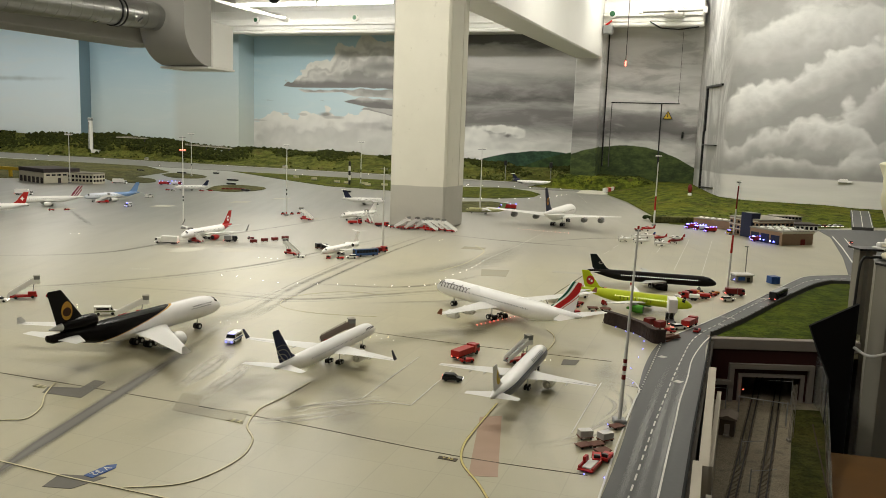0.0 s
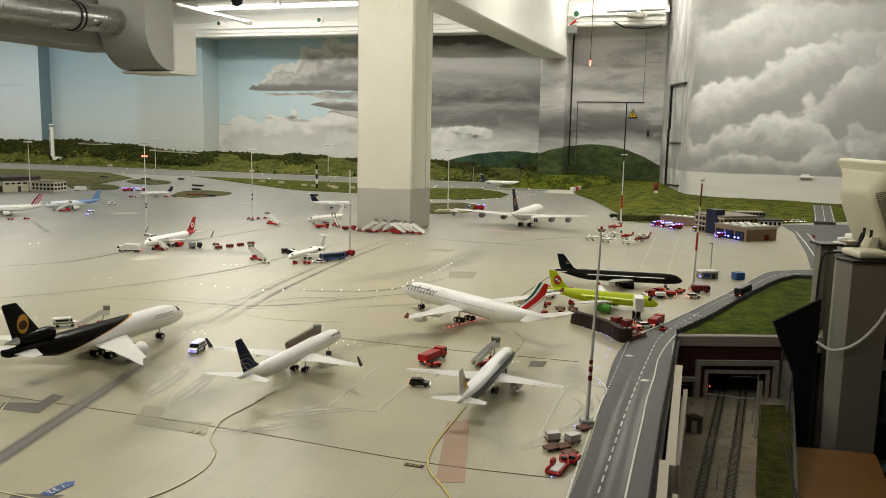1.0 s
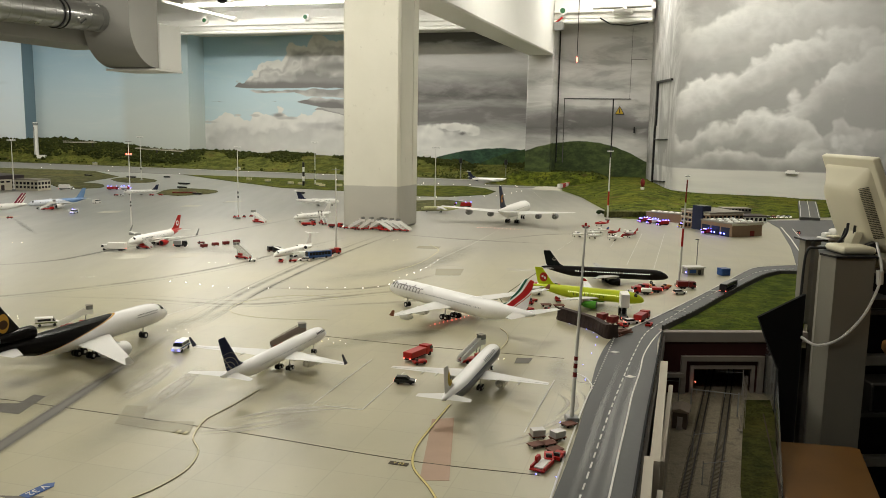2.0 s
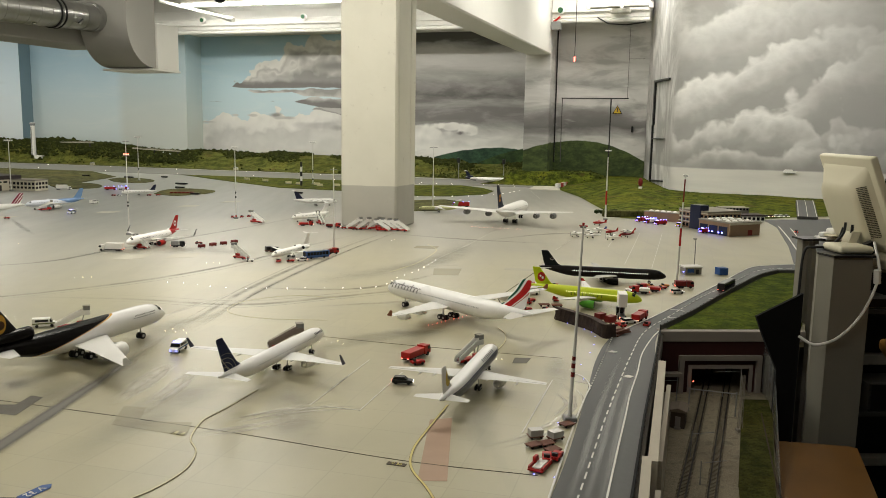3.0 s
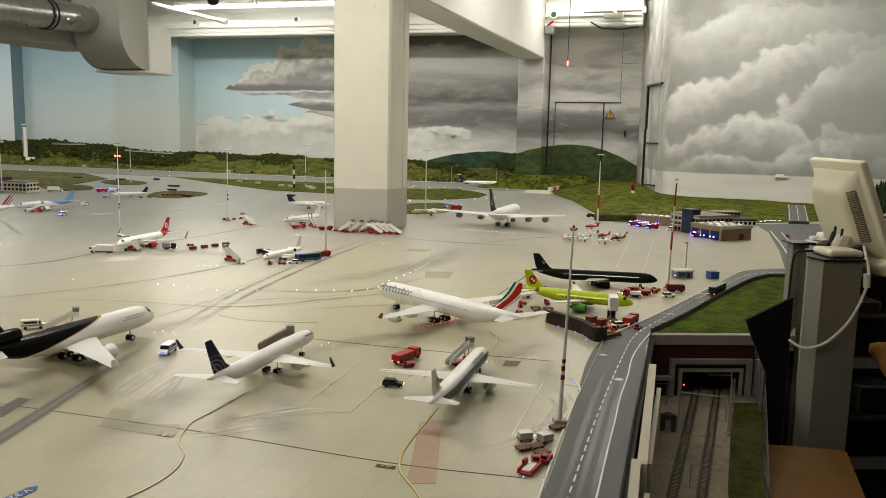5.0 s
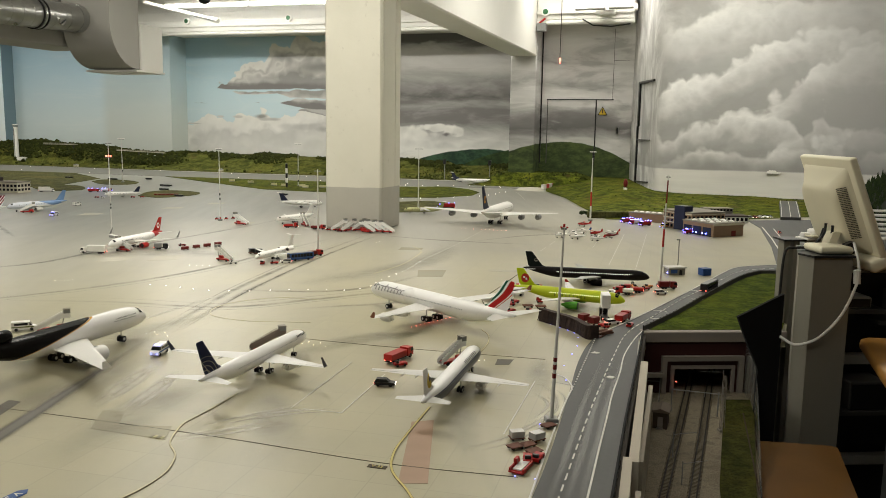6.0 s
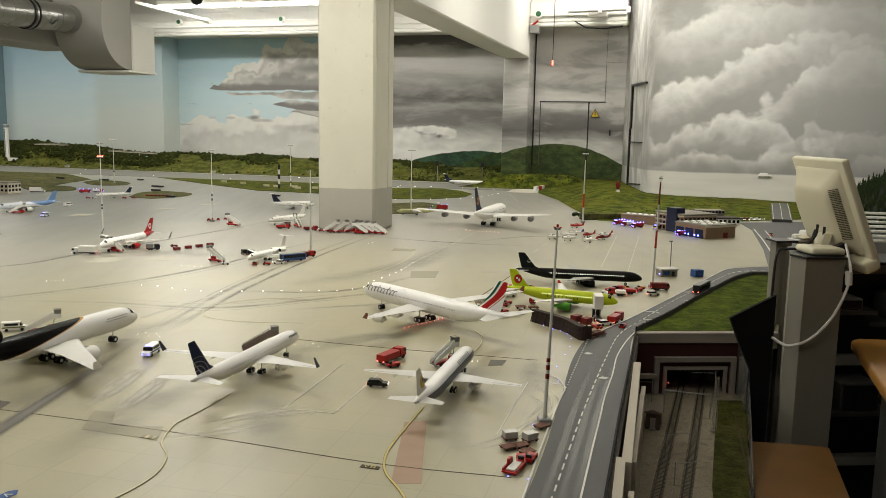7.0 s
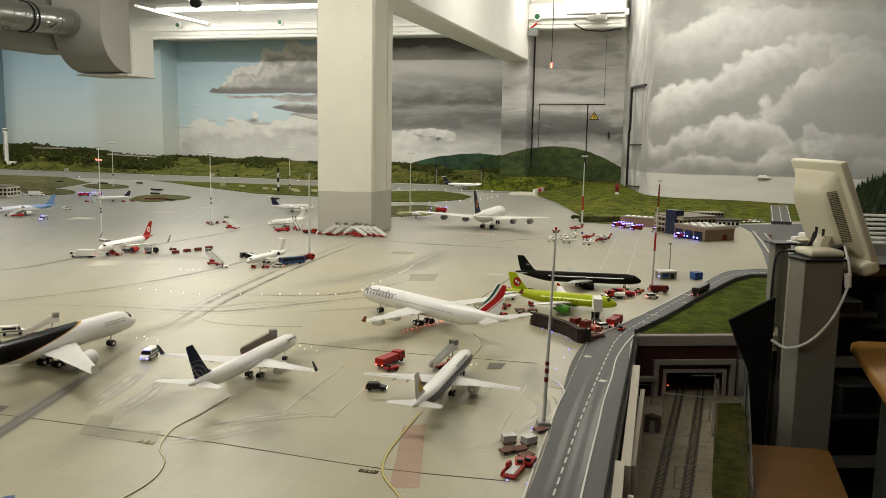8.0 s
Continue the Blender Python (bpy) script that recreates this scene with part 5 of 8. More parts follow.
hut.matrix_world = Matrix.Translation((0.843, 2.243, LOW)) @ Matrix.Rotation(radians(-24), 4, "Z") @ Matrix.Scale(1.35, 4)
gantry = thing("track_gantry", "thin grey gantry across the tracks", "gantry")
for x, y in ((0.92, 2.37), (1.045, 2.32)):
    part("post", rod(bmesh.new(), (x, y, LOW), (x, y, LOW + 0.075), 0.0022, segs=6), GREY, gantry)
part("beam", rod(bmesh.new(), (0.916, 2.372, LOW + 0.07), (1.049, 2.318, LOW + 0.07), 0.0017, segs=6), GREY, gantry)
for k in range(5):
    p = Vector((0.92, 2.37, LOW + 0.068)).lerp(Vector((1.045, 2.32, LOW + 0.068)), (k + 0.5) / 5)
    part("hanger", rod(bmesh.new(), p, p - Vector((0, 0, 0.012)), 0.001, segs=5), GREY, gantry)

lattice = thing("lattice_mast", "pale steel lattice mast beside the tracks", "mast")
for x, y in ((-0.005, -0.005), (0.005, -0.005), (0.005, 0.005), (-0.005, 0.005)):
    part("post", rod(bmesh.new(), (x, y, 0), (x * 0.7, y * 0.7, 0.1), 0.0009, segs=5), PORTAL, lattice)
for i in range(9):
    z, f = i * 0.011, 1 if i % 2 else -1
    part("brace", rod(bmesh.new(), (-0.005 * f, -0.005, z), (0.005 * f, -0.005, z + 0.011), 0.0006, segs=4), PORTAL, lattice)
    part("brace", rod(bmesh.new(), (-0.005, -0.005 * f, z), (-0.005, 0.005 * f, z + 0.011), 0.0006, segs=4), PORTAL, lattice)
part("foot", box(bmesh.new(), -0.009, 0.009, -0.009, 0.009, 0, 0.004), PORTAL, lattice)
lattice.location, lattice.scale = (1.008, 2.2, LOW), (1, 1, 1.65)

# ---- the edge of the layout and the desk beside it ----
n = Nodes("clear_acrylic")
n.bsdf.inputs["Transmission Weight"].default_value = 0.92
n.bsdf.inputs["IOR"].default_value = 1.3
ACRYL = n.done(n.mix(n.noise(14, 4), (0.8, 0.82, 0.8, 1), (0.92, 0.93, 0.9, 1)), n.math("MULTIPLY", n.noise(30, 3), 0.12))
tops = [LOW, LOW, -0.195, -0.16, -0.11, -0.065, 0.004]
bm = loft(bmesh.new(), [[(x, y, -0.5), (x + 0.0035, y - 0.0014, -0.5), (x + 0.0035, y - 0.0014, z), (x, y, z)] for (x, y), z in zip(EDGE, tops)])
tagged(link("edge_board", bm, ACRYL), "thin shiny plastic board along the layout's edge", "board", kind="structure")
DESK = paint("brown_desk", (0.122, 0.053, 0.0068, 1), 0.5, vary=0.35, scale=9)
OAK = paint("light_wood", (0.34, 0.17, 0.04, 1), 0.4, vary=0.15, scale=8)
desk = thing("desk", "reddish brown wooden desk top beside the layout", "desk")
part("top", prism(bmesh.new(), [(1.075, 2.13), (1.265, 2.085), (1.28, 2.07), (1.0, 1.38), (0.74, 1.2), (0.716, 1.25)], LOW - 0.03, LOW), DESK, desk)
part("panel", prism(bmesh.new(), [(1.08, 2.06), (1.24, 2.04), (1.0, 1.45), (0.8, 1.3)], FLOOR, LOW - 0.03), DARKROOM, desk)
desk = thing("side_table", "light wooden table with rounded edge", "table")
bm = prism(bmesh.new(), [(1.565, 2.476), (1.6, 2.495), (2.5, 2.34), (2.3, 1.5), (1.18, 1.5), (1.17, 1.53)], -0.035, 0.0)
bmesh.ops.bevel(bm, geom=[e for e in bm.edges], offset=0.012, segments=5, profile=0.5, affect="EDGES")
part("top", bm, OAK, desk, smooth=True)
for x, y in ((1.66, 2.36), (2.3, 2.2), (2.2, 1.6), (1.35, 1.6)):
    part("leg", box(bmesh.new(), x - 0.03, x + 0.03, y - 0.03, y + 0.03, FLOOR, -0.035), GREY, desk)

PEDGREY = paint("pedestal_grey", (0.25, 0.234, 0.188, 1), 0.55, vary=0.1, scale=6)
SHELFGREY = paint("shelf_grey", (0.5, 0.49, 0.44, 1), 0.5, vary=0.08, scale=9)
MATT = paint("matt_black", (0.005, 0.005, 0.005, 1), 0.95, vary=0.2, scale=12)
IVORY = paint("ivory_plastic", (0.74, 0.69, 0.52, 1), 0.45, vary=0.04, scale=8)
ped = thing("pedestal", "tall grey sheet metal pedestal", "pedestal")
part("body", prism(bmesh.new(), [(1.281, 2.36), (1.296, 2.3), (1.414, 2.3), (1.46, 2.5), (1.36, 2.52)], FLOOR, 0.288), PEDGREY, ped)
part("top_plate", prism(bmesh.new(), [(1.277, 2.36), (1.293, 2.294), (1.419, 2.294), (1.466, 2.506), (1.356, 2.526)], 0.288, 0.294), BLACK, ped)

VENT = paint("vent_shadow", (0.1, 0.088, 0.06, 1), 0.9)
mon = thing("monitor", "ivory flat computer monitor seen from behind", "monitor")


def soft_box(x0, x1, y0, y1, z0, z1, r, segs=3):
    bm = box(bmesh.new(), x0, x1, y0, y1, z0, z1)
    bmesh.ops.bevel(bm, geom=list(bm.edges), offset=r, segments=segs, profile=0.5, affect="EDGES")
    return bm


HM, WM = 0.335, 0.34
part("case", soft_box(-0.022, 0, 0, WM, 0, HM, 0.006), IVORY, mon, smooth=True)


def rounded(x, y0, y1, z0, z1, r, k=6):
    """An upright rounded rectangle at depth x."""
    ring = []
    for cy, cz, a in ((y1 - r, z1 - r, 0), (y0 + r, z1 - r, 90), (y0 + r, z0 + r, 180), (y1 - r, z0 + r, 270)):
        ring += [(x, cy + r * math.cos(radians(a + 90 * i / k)), cz + r * math.sin(radians(a + 90 * i / k))) for i in range(k + 1)]
    return ring


shell = [(-0.02, 0.0, 0.016), (-0.024, 0.003, 0.018), (-0.03, 0.012, 0.024), (-0.04, 0.026, 0.032), (-0.05, 0.039, 0.04), (-0.058, 0.047, 0.044), (-0.064, 0.054, 0.046), (-0.067, 0.066, 0.05), (-0.068, 0.085, 0.052)]
part("back_cover", loft(bmesh.new(), [rounded(x, 0.032 + d, WM - 0.012 - d * 0.45, 0.03 + d * 0.6, HM - 0.028 - d, r) for x, d, r in shell]), IVORY, mon, smooth=True)
part("screen", box(bmesh.new(), 0.0, 0.002, 0.02, WM - 0.02, 0.03, HM - 0.02), BLACK, mon)
for i in range(30):
    for j in range(3):
        slot = part("vent_slot", box(bmesh.new(), -0.0005, 0.001, -0.0045, 0.0045, -0.0011, 0.0011), VENT, mon)
        k = 0.25 + 0.25 * j
        slot.matrix_local = Matrix.Translation((-0.03 - 0.028 * k - 0.0012, 0.044 + 0.035 * k - 0.0012, 0.09 + i * 0.0055)) @ Matrix.Rotation(radians(51), 4, "Z")
part("foot_bar", soft_box(-0.055, -0.002, -0.004, WM * 0.42, -0.014, 0.026, 0.012, 5), IVORY, mon, smooth=True)
part("plug", box(bmesh.new(), -0.085, -0.06, 0.05, 0.075, 0.05, 0.085), BLACK, mon)
mon.matrix_world = Matrix.Translation((1.529, 2.3, 0.272)) @ Matrix.Rotation(radians(-4), 4, "Z") @ Matrix.Rotation(radians(-22), 4, "Y")
stand = thing("monitor_stand", "ivory monitor stand on the pedestal", "stand")
part("base", soft_box(1.325, 1.43, 2.32, 2.43, 0.294, 0.317, 0.011, 5), IVORY, stand, smooth=True)
part("neck", loft(bmesh.new(), [[(1.39, 2.4, 0.31), (1.415, 2.4, 0.31), (1.415, 2.44, 0.31), (1.39, 2.44, 0.31)], [(1.41, 2.41, 0.35), (1.435, 2.41, 0.35), (1.435, 2.45, 0.35), (1.41, 2.45, 0.35)]]), IVORY, stand)


def cable(name, pts, r, mat, label):
    pts = curve(pts, 8)
    bm = bmesh.new()
    rings = []
    for i, p in enumerate(pts):
        d = (pts[min(i + 1, len(pts) - 1)] - pts[max(i - 1, 0)]).normalized()
        turn = d.to_track_quat("Z", "Y").to_matrix()
        rings.append([p + turn @ Vector((r * math.cos(q), r * math.sin(q), 0)) for q in [k * math.pi / 3 for k in range(6)]])
    loft(bm, rings)
    return tagged(link(name, bm, mat, smooth=True), label, "cable")


cable("monitor_cable", [(1.43, 2.33, 0.33), (1.425, 2.285, 0.26), (1.415, 2.28, 0.2), (1.375, 2.275, 0.118), (1.315, 2.28, 0.052), (1.26, 2.3, 0.028), (1.225, 2.33, 0.045)], 0.0042, WHITE, "white monitor cable hanging before the pedestal")
part("ferrite", rod(bmesh.new(), (1.422, 2.283, 0.215), (1.418, 2.281, 0.255), 0.01, segs=10), WHITE, bpy.data.objects["monitor_cable"])
for pts in ([(1.39, 2.42, 0.377), (1.386, 2.42, 0.346), (1.37, 2.42, 0.324), (1.345, 2.42, 0.302), (1.325, 2.43, 0.299)], [(1.412, 2.42, 0.37), (1.41, 2.42, 0.334), (1.4, 2.42, 0.305), (1.38, 2.44, 0.3)], [(1.39, 2.43, 0.36), (1.375, 2.43, 0.318), (1.34, 2.42, 0.302), (1.3, 2.42, 0.3), (1.262, 2.41, 0.285), (1.25, 2.4, 0.15)]):
    cable("power_cable", pts, 0.0042, CABLE, "black cable below the monitor")
for x0 in (1.2, 1.225):
    cable("loose_cable", [(x0 + 0.03, 2.385, 0.12), (x0 - 0.005, 2.38, 0.04), (x0 + 0.02, 2.375, -0.05), (x0 - 0.01, 2.37, -0.2), (x0 + 0.02, 2.375, -0.4)], 0.0025, CABLE, "black cable hanging beside the pedestal")
board = thing("black_board", "matt black board between layout and pedestal", "board")
part("panel", side_prism(bmesh.new(), [(1.097, 0.102), (1.215, 0.162), (1.235, 0.172), (1.235, FLOOR), (1.17, FLOOR), (1.17, -0.06), (1.124, 0.037)], 2.34, 2.352), MATT, board)
post = thing("stand_post", "grey metal post behind the pedestal", "post")
part("post", box(bmesh.new(), 1.385, 1.405, 2.66, 2.7, FLOOR, 0.29), PEDGREY, post)
part("post", box(bmesh.new(), 1.42, 1.44, 2.66, 2.7, FLOOR, 0.29), PEDGREY, post)
part("cap", box(bmesh.new(), 1.375, 1.452, 2.64, 2.72, 0.29, 0.296), BLACK, post)
part("bracket", box(bmesh.new(), 1.452, 1.56, 2.65, 2.71, 0.285, 0.292), PEDGREY, post)
shelf = thing("equipment_shelf", "dark shelf frame with grey cross bar", "shelf")
part("bar", box(bmesh.new(), 1.5, 2.6, 2.72, 2.76, 0.17, 0.22, 0.003), PEDGREY, shelf)
part("bar", box(bmesh.new(), 1.5, 2.6, 2.72, 2.76, -0.16, -0.125, 0.003), SHELFGREY, shelf)
part("bar", box(bmesh.new(), 1.5, 2.6, 2.72, 2.76, -0.535, -0.5, 0.003), SHELFGREY, shelf)
part("back", box(bmesh.new(), 1.45, 2.7, 2.78, 2.8, FLOOR, 0.2), BLACK, shelf)
part("top", box(bmesh.new(), 1.45, 2.7, 2.6, 2.8, 0.222, 0.232), BLACK, shelf)
for x, z, w, h, mat in ((1.62, 0.06, 0.16, 0.04, GREY), (1.86, 0.02, 0.1, 0.09, DARKROOM), (1.72, -0.3, 0.14, 0.1, DARKROOM), (2.0, -0.28, 0.2, 0.14, GREY)):
    bx = thing("shelf_box", "dark equipment box on the shelf", "box", "boxes on the shelf")
    part("body", box(bmesh.new(), -w / 2, w / 2, -0.06, 0.06, 0, h, 0.004), mat, bx)
    part("panel", box(bmesh.new(), -w / 2 + 0.008, w / 2 - 0.008, -0.064, -0.06, 0.006, h - 0.006), BLACK, bx)
    bx.location = (x, 2.7, z)
    part("board", box(bmesh.new(), x - 0.13, x + 0.13, 2.63, 2.78, z - 0.016, z - 0.001), DARKROOM, shelf)

# ---- markings on the apron and the road ----


TYRE = paint("tyre_marks", (0.315, 0.291, 0.2, 1), 0.5, vary=0.09, scale=6)
BITUMEN = paint("bitumen_patch", (0.15, 0.14, 0.115, 1), 0.7, vary=0.2, scale=14)
PINK = paint("pink_ground_paint", (0.42, 0.28, 0.19, 1), 0.5, vary=0.14, scale=20)
PALEPATCH = paint("pale_patch", (0.49, 0.47, 0.39, 1), 0.6, vary=0.12, scale=30)
SEAM = paint("board_seam", (0.1, 0.085, 0.06, 1), 0.9)


def stain_material(name, color, strength, scale, low=0.3, high=0.62):
    """A stain that fades out towards its sides and breaks up along its length."""
    n = Nodes(name)
    across = n.node("ShaderNodeAttribute")
    across.attribute_name = "across"
    a, b = n.noise(scale, 6, 0.65), n.noise(scale * 0.22, 4, 0.6)
    k = n.math("MULTIPLY", n.step(across.outputs["Fac"], 0.0, 0.85), n.step(n.math("ADD", n.math("MULTIPLY", a, 0.55), n.math("MULTIPLY", b, 0.45)), low, high))
    n.put(n.bsdf.inputs["Alpha"], n.math("MULTIPLY", k, strength))
    return n.done(color, 0.42)


def stain(name, points, width, material, label, z=0.0005, smooth=8):
    pts = curve(points, smooth) if len(points) > 2 else [Vector(p) for p in points]
    bm = bmesh.new()
    lay = bm.verts.layers.float.new("across")
    rows = []
    for i, p in enumerate(pts):
        d = (pts[min(i + 1, len(pts) - 1)] - pts[max(i - 1, 0)]).normalized()
        n = Vector((-d.y, d.x))
        end = min(1.0, 2.5 * i / len(pts), 2.5 * (len(pts) - 1 - i) / len(pts))
        row = []
        for k, f in ((-0.5, 0.0), (0.0, 1.0), (0.5, 0.0)):
            v = bm.verts.new((p.x + n.x * k * width, p.y + n.y * k * width, z))
            v[lay] = f * end
            row.append(v)
        rows.append(row)
    for a, b in zip(rows, rows[1:]):
        for k in range(2):
            bm.faces.new((a[k], b[k], b[k + 1], a[k + 1]))
    return tagged(link(name, bm, material), label, "marking", kind="structure")


SOOT_SHADE = stain_material("soot_shade", (0.15, 0.135, 0.105, 1), 0.32, 9)
TYREWEAR = stain_material("tyre_wear", (0.15, 0.14, 0.115, 1), 0.46, 22)
STRIPWEAR = stain_material("asphalt_wear", (0.13, 0.12, 0.1, 1), 0.95, 16, 0.1, 0.45)
CHALKY = stain_material("chalk_sweep", (0.6, 0.57, 0.47, 1), 0.55, 24, 0.05, 0.6)


def marking(name, points, width, material, label, category="marking", z=0.0012, smooth=8):
    bm = strip(bmesh.new(), curve(points, smooth) if smooth and len(points) > 2 else [Vector(p) for p in points], width, z, 0.0008)
    return tagged(link(name, bm, material), label, category, kind="structure")


def flat(name, points, material, label, z=0.0009):
    return tagged(link(name, prism(bmesh.new(), points, 0.0002, z), material), label, "marking", kind="structure")


marking("board_joint", [(-1.5, 2.11), (-1.08, 1.965), (-0.755, 1.854), (-0.325, 1.695), (0.04, 1.54), (0.295, 1.465)], 0.0019, SEAM, "thin dark joint between two boards of the apron", z=0.0008)
marking("board_joint", [(0.415, 2.98), (0.417, 3.074), (0.671, 3.676)], 0.004, SEAM, "thin dark joint between two boards of the apron", z=0.0008, smooth=0)
marking("board_joint", [(-0.3, 2.53), (-0.1, 2.45), (0.12, 2.37), (0.5, 2.25)], 0.0016, SEAM, "thin dark joint between two boards of the apron", z=0.0008)
stain("asphalt_strip", [(-0.79, 1.0), (-0.778, 1.41), (-0.755, 1.658), (-0.706, 2.109), (-0.66, 2.6)], 0.058, STRIPWEAR, "long worn asphalt strip across the apron", z=0.0012)
tyres = [[(-0.68, 2.42), (-0.6, 2.95), (-0.513, 3.397), (-0.287, 4.246), (0.1, 5.4)], [(-0.64, 2.42), (-0.55, 2.95), (-0.45, 3.397), (-0.22, 4.246), (0.17, 5.4)], [(-1.7, 2.95), (-1.43, 3.05), (-1.05, 3.35), (-0.75, 3.75), (-0.45, 4.4), (-0.1, 5.1)],
         [(-1.45, 3.06), (-0.944, 3.021), (-0.525, 2.935), (-0.2, 3.08), (0.05, 3.2), (0.45, 3.3)], [(-2.6, 3.5), (-1.674, 3.763), (-1.387, 4.25), (-0.9, 5.2), (-0.5, 6.2)], [(-0.6, 3.25), (-0.1, 3.25), (0.3, 3.7)],
         [(-0.3, 2.9), (0.05, 3.0), (0.4, 3.15)], [(0.45, 4.6), (0.9, 4.95), (1.2, 5.05), (1.5, 5.2)], [(-0.1, 5.0), (0.4, 4.72), (0.95, 4.55)], [(-2.55, 5.6), (-2.25, 5.1), (-2.0, 4.7)]]
for i, line in enumerate(tyres):
    stain("tyre_mark", line, 0.042 if i < 2 else 0.05, TYREWEAR, "dark worn tyre track across the apron", z=0.0004 + 0.00003 * i)
FINETRACK = stain_material("fine_tyre_track", (0.19, 0.175, 0.135, 1), 0.34, 14, 0.2, 0.62)
for i, (line, offsets) in enumerate(((tyres[0], (-0.03, 0.062)), (tyres[3], (-0.045, 0.06)), (tyres[2], (0.05,)))):
    for k in offsets:
        stain("tyre_mark", [(x + k * 0.9, y - k * 0.45) if i != 1 else (x, y + k) for x, y in line], 0.009, FINETRACK, "thin dark tyre track on the concrete", z=0.00075)
# soot under and beside the aircraft, with their soft shade painted in
soot_shade_lines = [([(-0.62, 1.5), (-0.5, 1.85), (-0.38, 2.2)], 0.2), ([(-0.15, 1.5), (-0.2, 1.8), (-0.25, 2.1)], 0.16), ([(-0.9, 1.7), (-0.7, 2.1), (-0.66, 2.5)], 0.24), ([(0.2, 1.5), (0.22, 1.8), (0.24, 2.05)], 0.1), ([(0.05, 2.5), (0.2, 2.7), (0.45, 2.75)], 0.16), ([(-0.3, 2.25), (0.0, 2.5), (0.3, 2.6)], 0.14),
         ([(-1.2, 2.3), (-0.8, 2.5), (-0.5, 2.9)], 0.22), ([(0.4, 1.9), (0.46, 2.1), (0.5, 2.3)], 0.1), ([(-1.6, 4.0), (-1.1, 4.2), (-0.6, 4.1)], 0.3), ([(0.6, 2.7), (0.8, 2.9), (1.0, 3.0)], 0.14), ([(-0.4, 3.3), (0.2, 3.9), (0.5, 4.8)], 0.25)]
for i, (line, w) in enumerate(soot_shade_lines):
    stain("soot_shade", line, w, SOOT_SHADE, "soft dark soot and painted shade on the concrete", z=0.0008 + 0.00003 * i)
flat("slab_patch", [(-0.592, 1.858), (-0.54, 1.849), (-0.527, 1.76), (-0.412, 1.751), (-0.406, 1.673), (-0.58, 1.742)], paint("patched_slab", (0.345, 0.318, 0.208, 1), 0.45, vary=0.12, scale=9), "faint dark repaired slab in the apron", 0.0007)
PALEWEAR = stain_material("pale_road_wear", (0.3, 0.3, 0.28, 1), 0.55, 12, 0.1, 0.5)
LINE_EDGE = paint("line_edge", (0.17, 0.145, 0.09, 1), 0.8, vary=0.3, scale=80)
LINE_CREAM = paint("line_cream", (0.68, 0.63, 0.4, 1), 0.7, vary=0.2, scale=60)
# yellow guide lines, edged in black
guides = [[(-1.2, 1.6), (-0.8, 1.442), (-0.647, 1.382), (-0.543, 1.346), (-0.3, 1.262)], [(-0.543, 1.346), (-0.434, 1.377), (-0.37, 1.482), (-0.364, 1.582), (-0.393, 1.659), (-0.393, 1.753), (-0.381, 1.79), (-0.35, 1.86), (-0.31, 1.97)],
          [(0.12, 1.25), (0.099, 1.355), (0.085, 1.416), (0.059, 1.503), (0.064, 1.589), (0.09, 1.679), (0.15, 1.856)], [(0.27, 2.2), (0.306, 2.286), (0.356, 2.416), (0.373, 2.521), (0.361, 2.592)], [(-1.05, 1.6), (-0.908, 1.645), (-0.862, 1.659), (-0.864, 1.729), (-0.894, 1.811), (-0.913, 1.9)]]
for i, line in enumerate(guides):
    marking("guide_line_edge", line, 0.0042 if i != 2 else 0.0056, LINE_EDGE, "black edging of a yellow guide line", z=0.00172 + i * 0.00004)
    marking("guide_line", line, 0.0034 if i != 2 else 0.0044, LINE_CREAM if i != 2 else LINE_YELLOW, "curved yellow guide line on the apron", z=0.00195 + i * 0.00004)
whites = [[(-0.045, 2.232), (-0.17, 1.86)], [(0.046, 2.117), (-0.053, 1.824)], [(-0.053, 1.824), (-0.143, 1.855)], [(0.433, 2.046), (0.299, 1.682)], [(1.355, 4.883), (1.2, 4.45)], [(1.558, 5.056), (1.131, 3.868)], [(1.705, 5.063), (1.23, 3.76)], [(1.047, 4.721), (0.98, 4.56)], [(0.94, 4.46), (0.88, 4.32)],
          [(-0.6, 3.113), (-0.75, 2.76)], [(0.235, 4.006), (0.428, 4.499), (0.675, 5.199), (0.82, 5.634)], [(1.42, 8.45), (1.35, 7.5)]]
for line in whites:
    marking("stand_line", line, 0.0026, LINE_WHITE, "white stand line on the apron", smooth=0)
marking("taxi_loop", [(-0.2, 3.06), (-0.35, 3.1), (-0.5, 3.02), (-0.56, 2.9), (-0.53, 2.79), (-0.4, 2.72), (-0.2, 2.7)], 0.0019, LINE_CREAM, "thin pale taxi loop line")
marking("taxi_loop", [(0.0, 3.62), (0.12, 3.85), (0.2, 4.1), (0.24, 4.3), (0.2, 4.5)], 0.004, LINE_CREAM, "worn cream taxi curve")
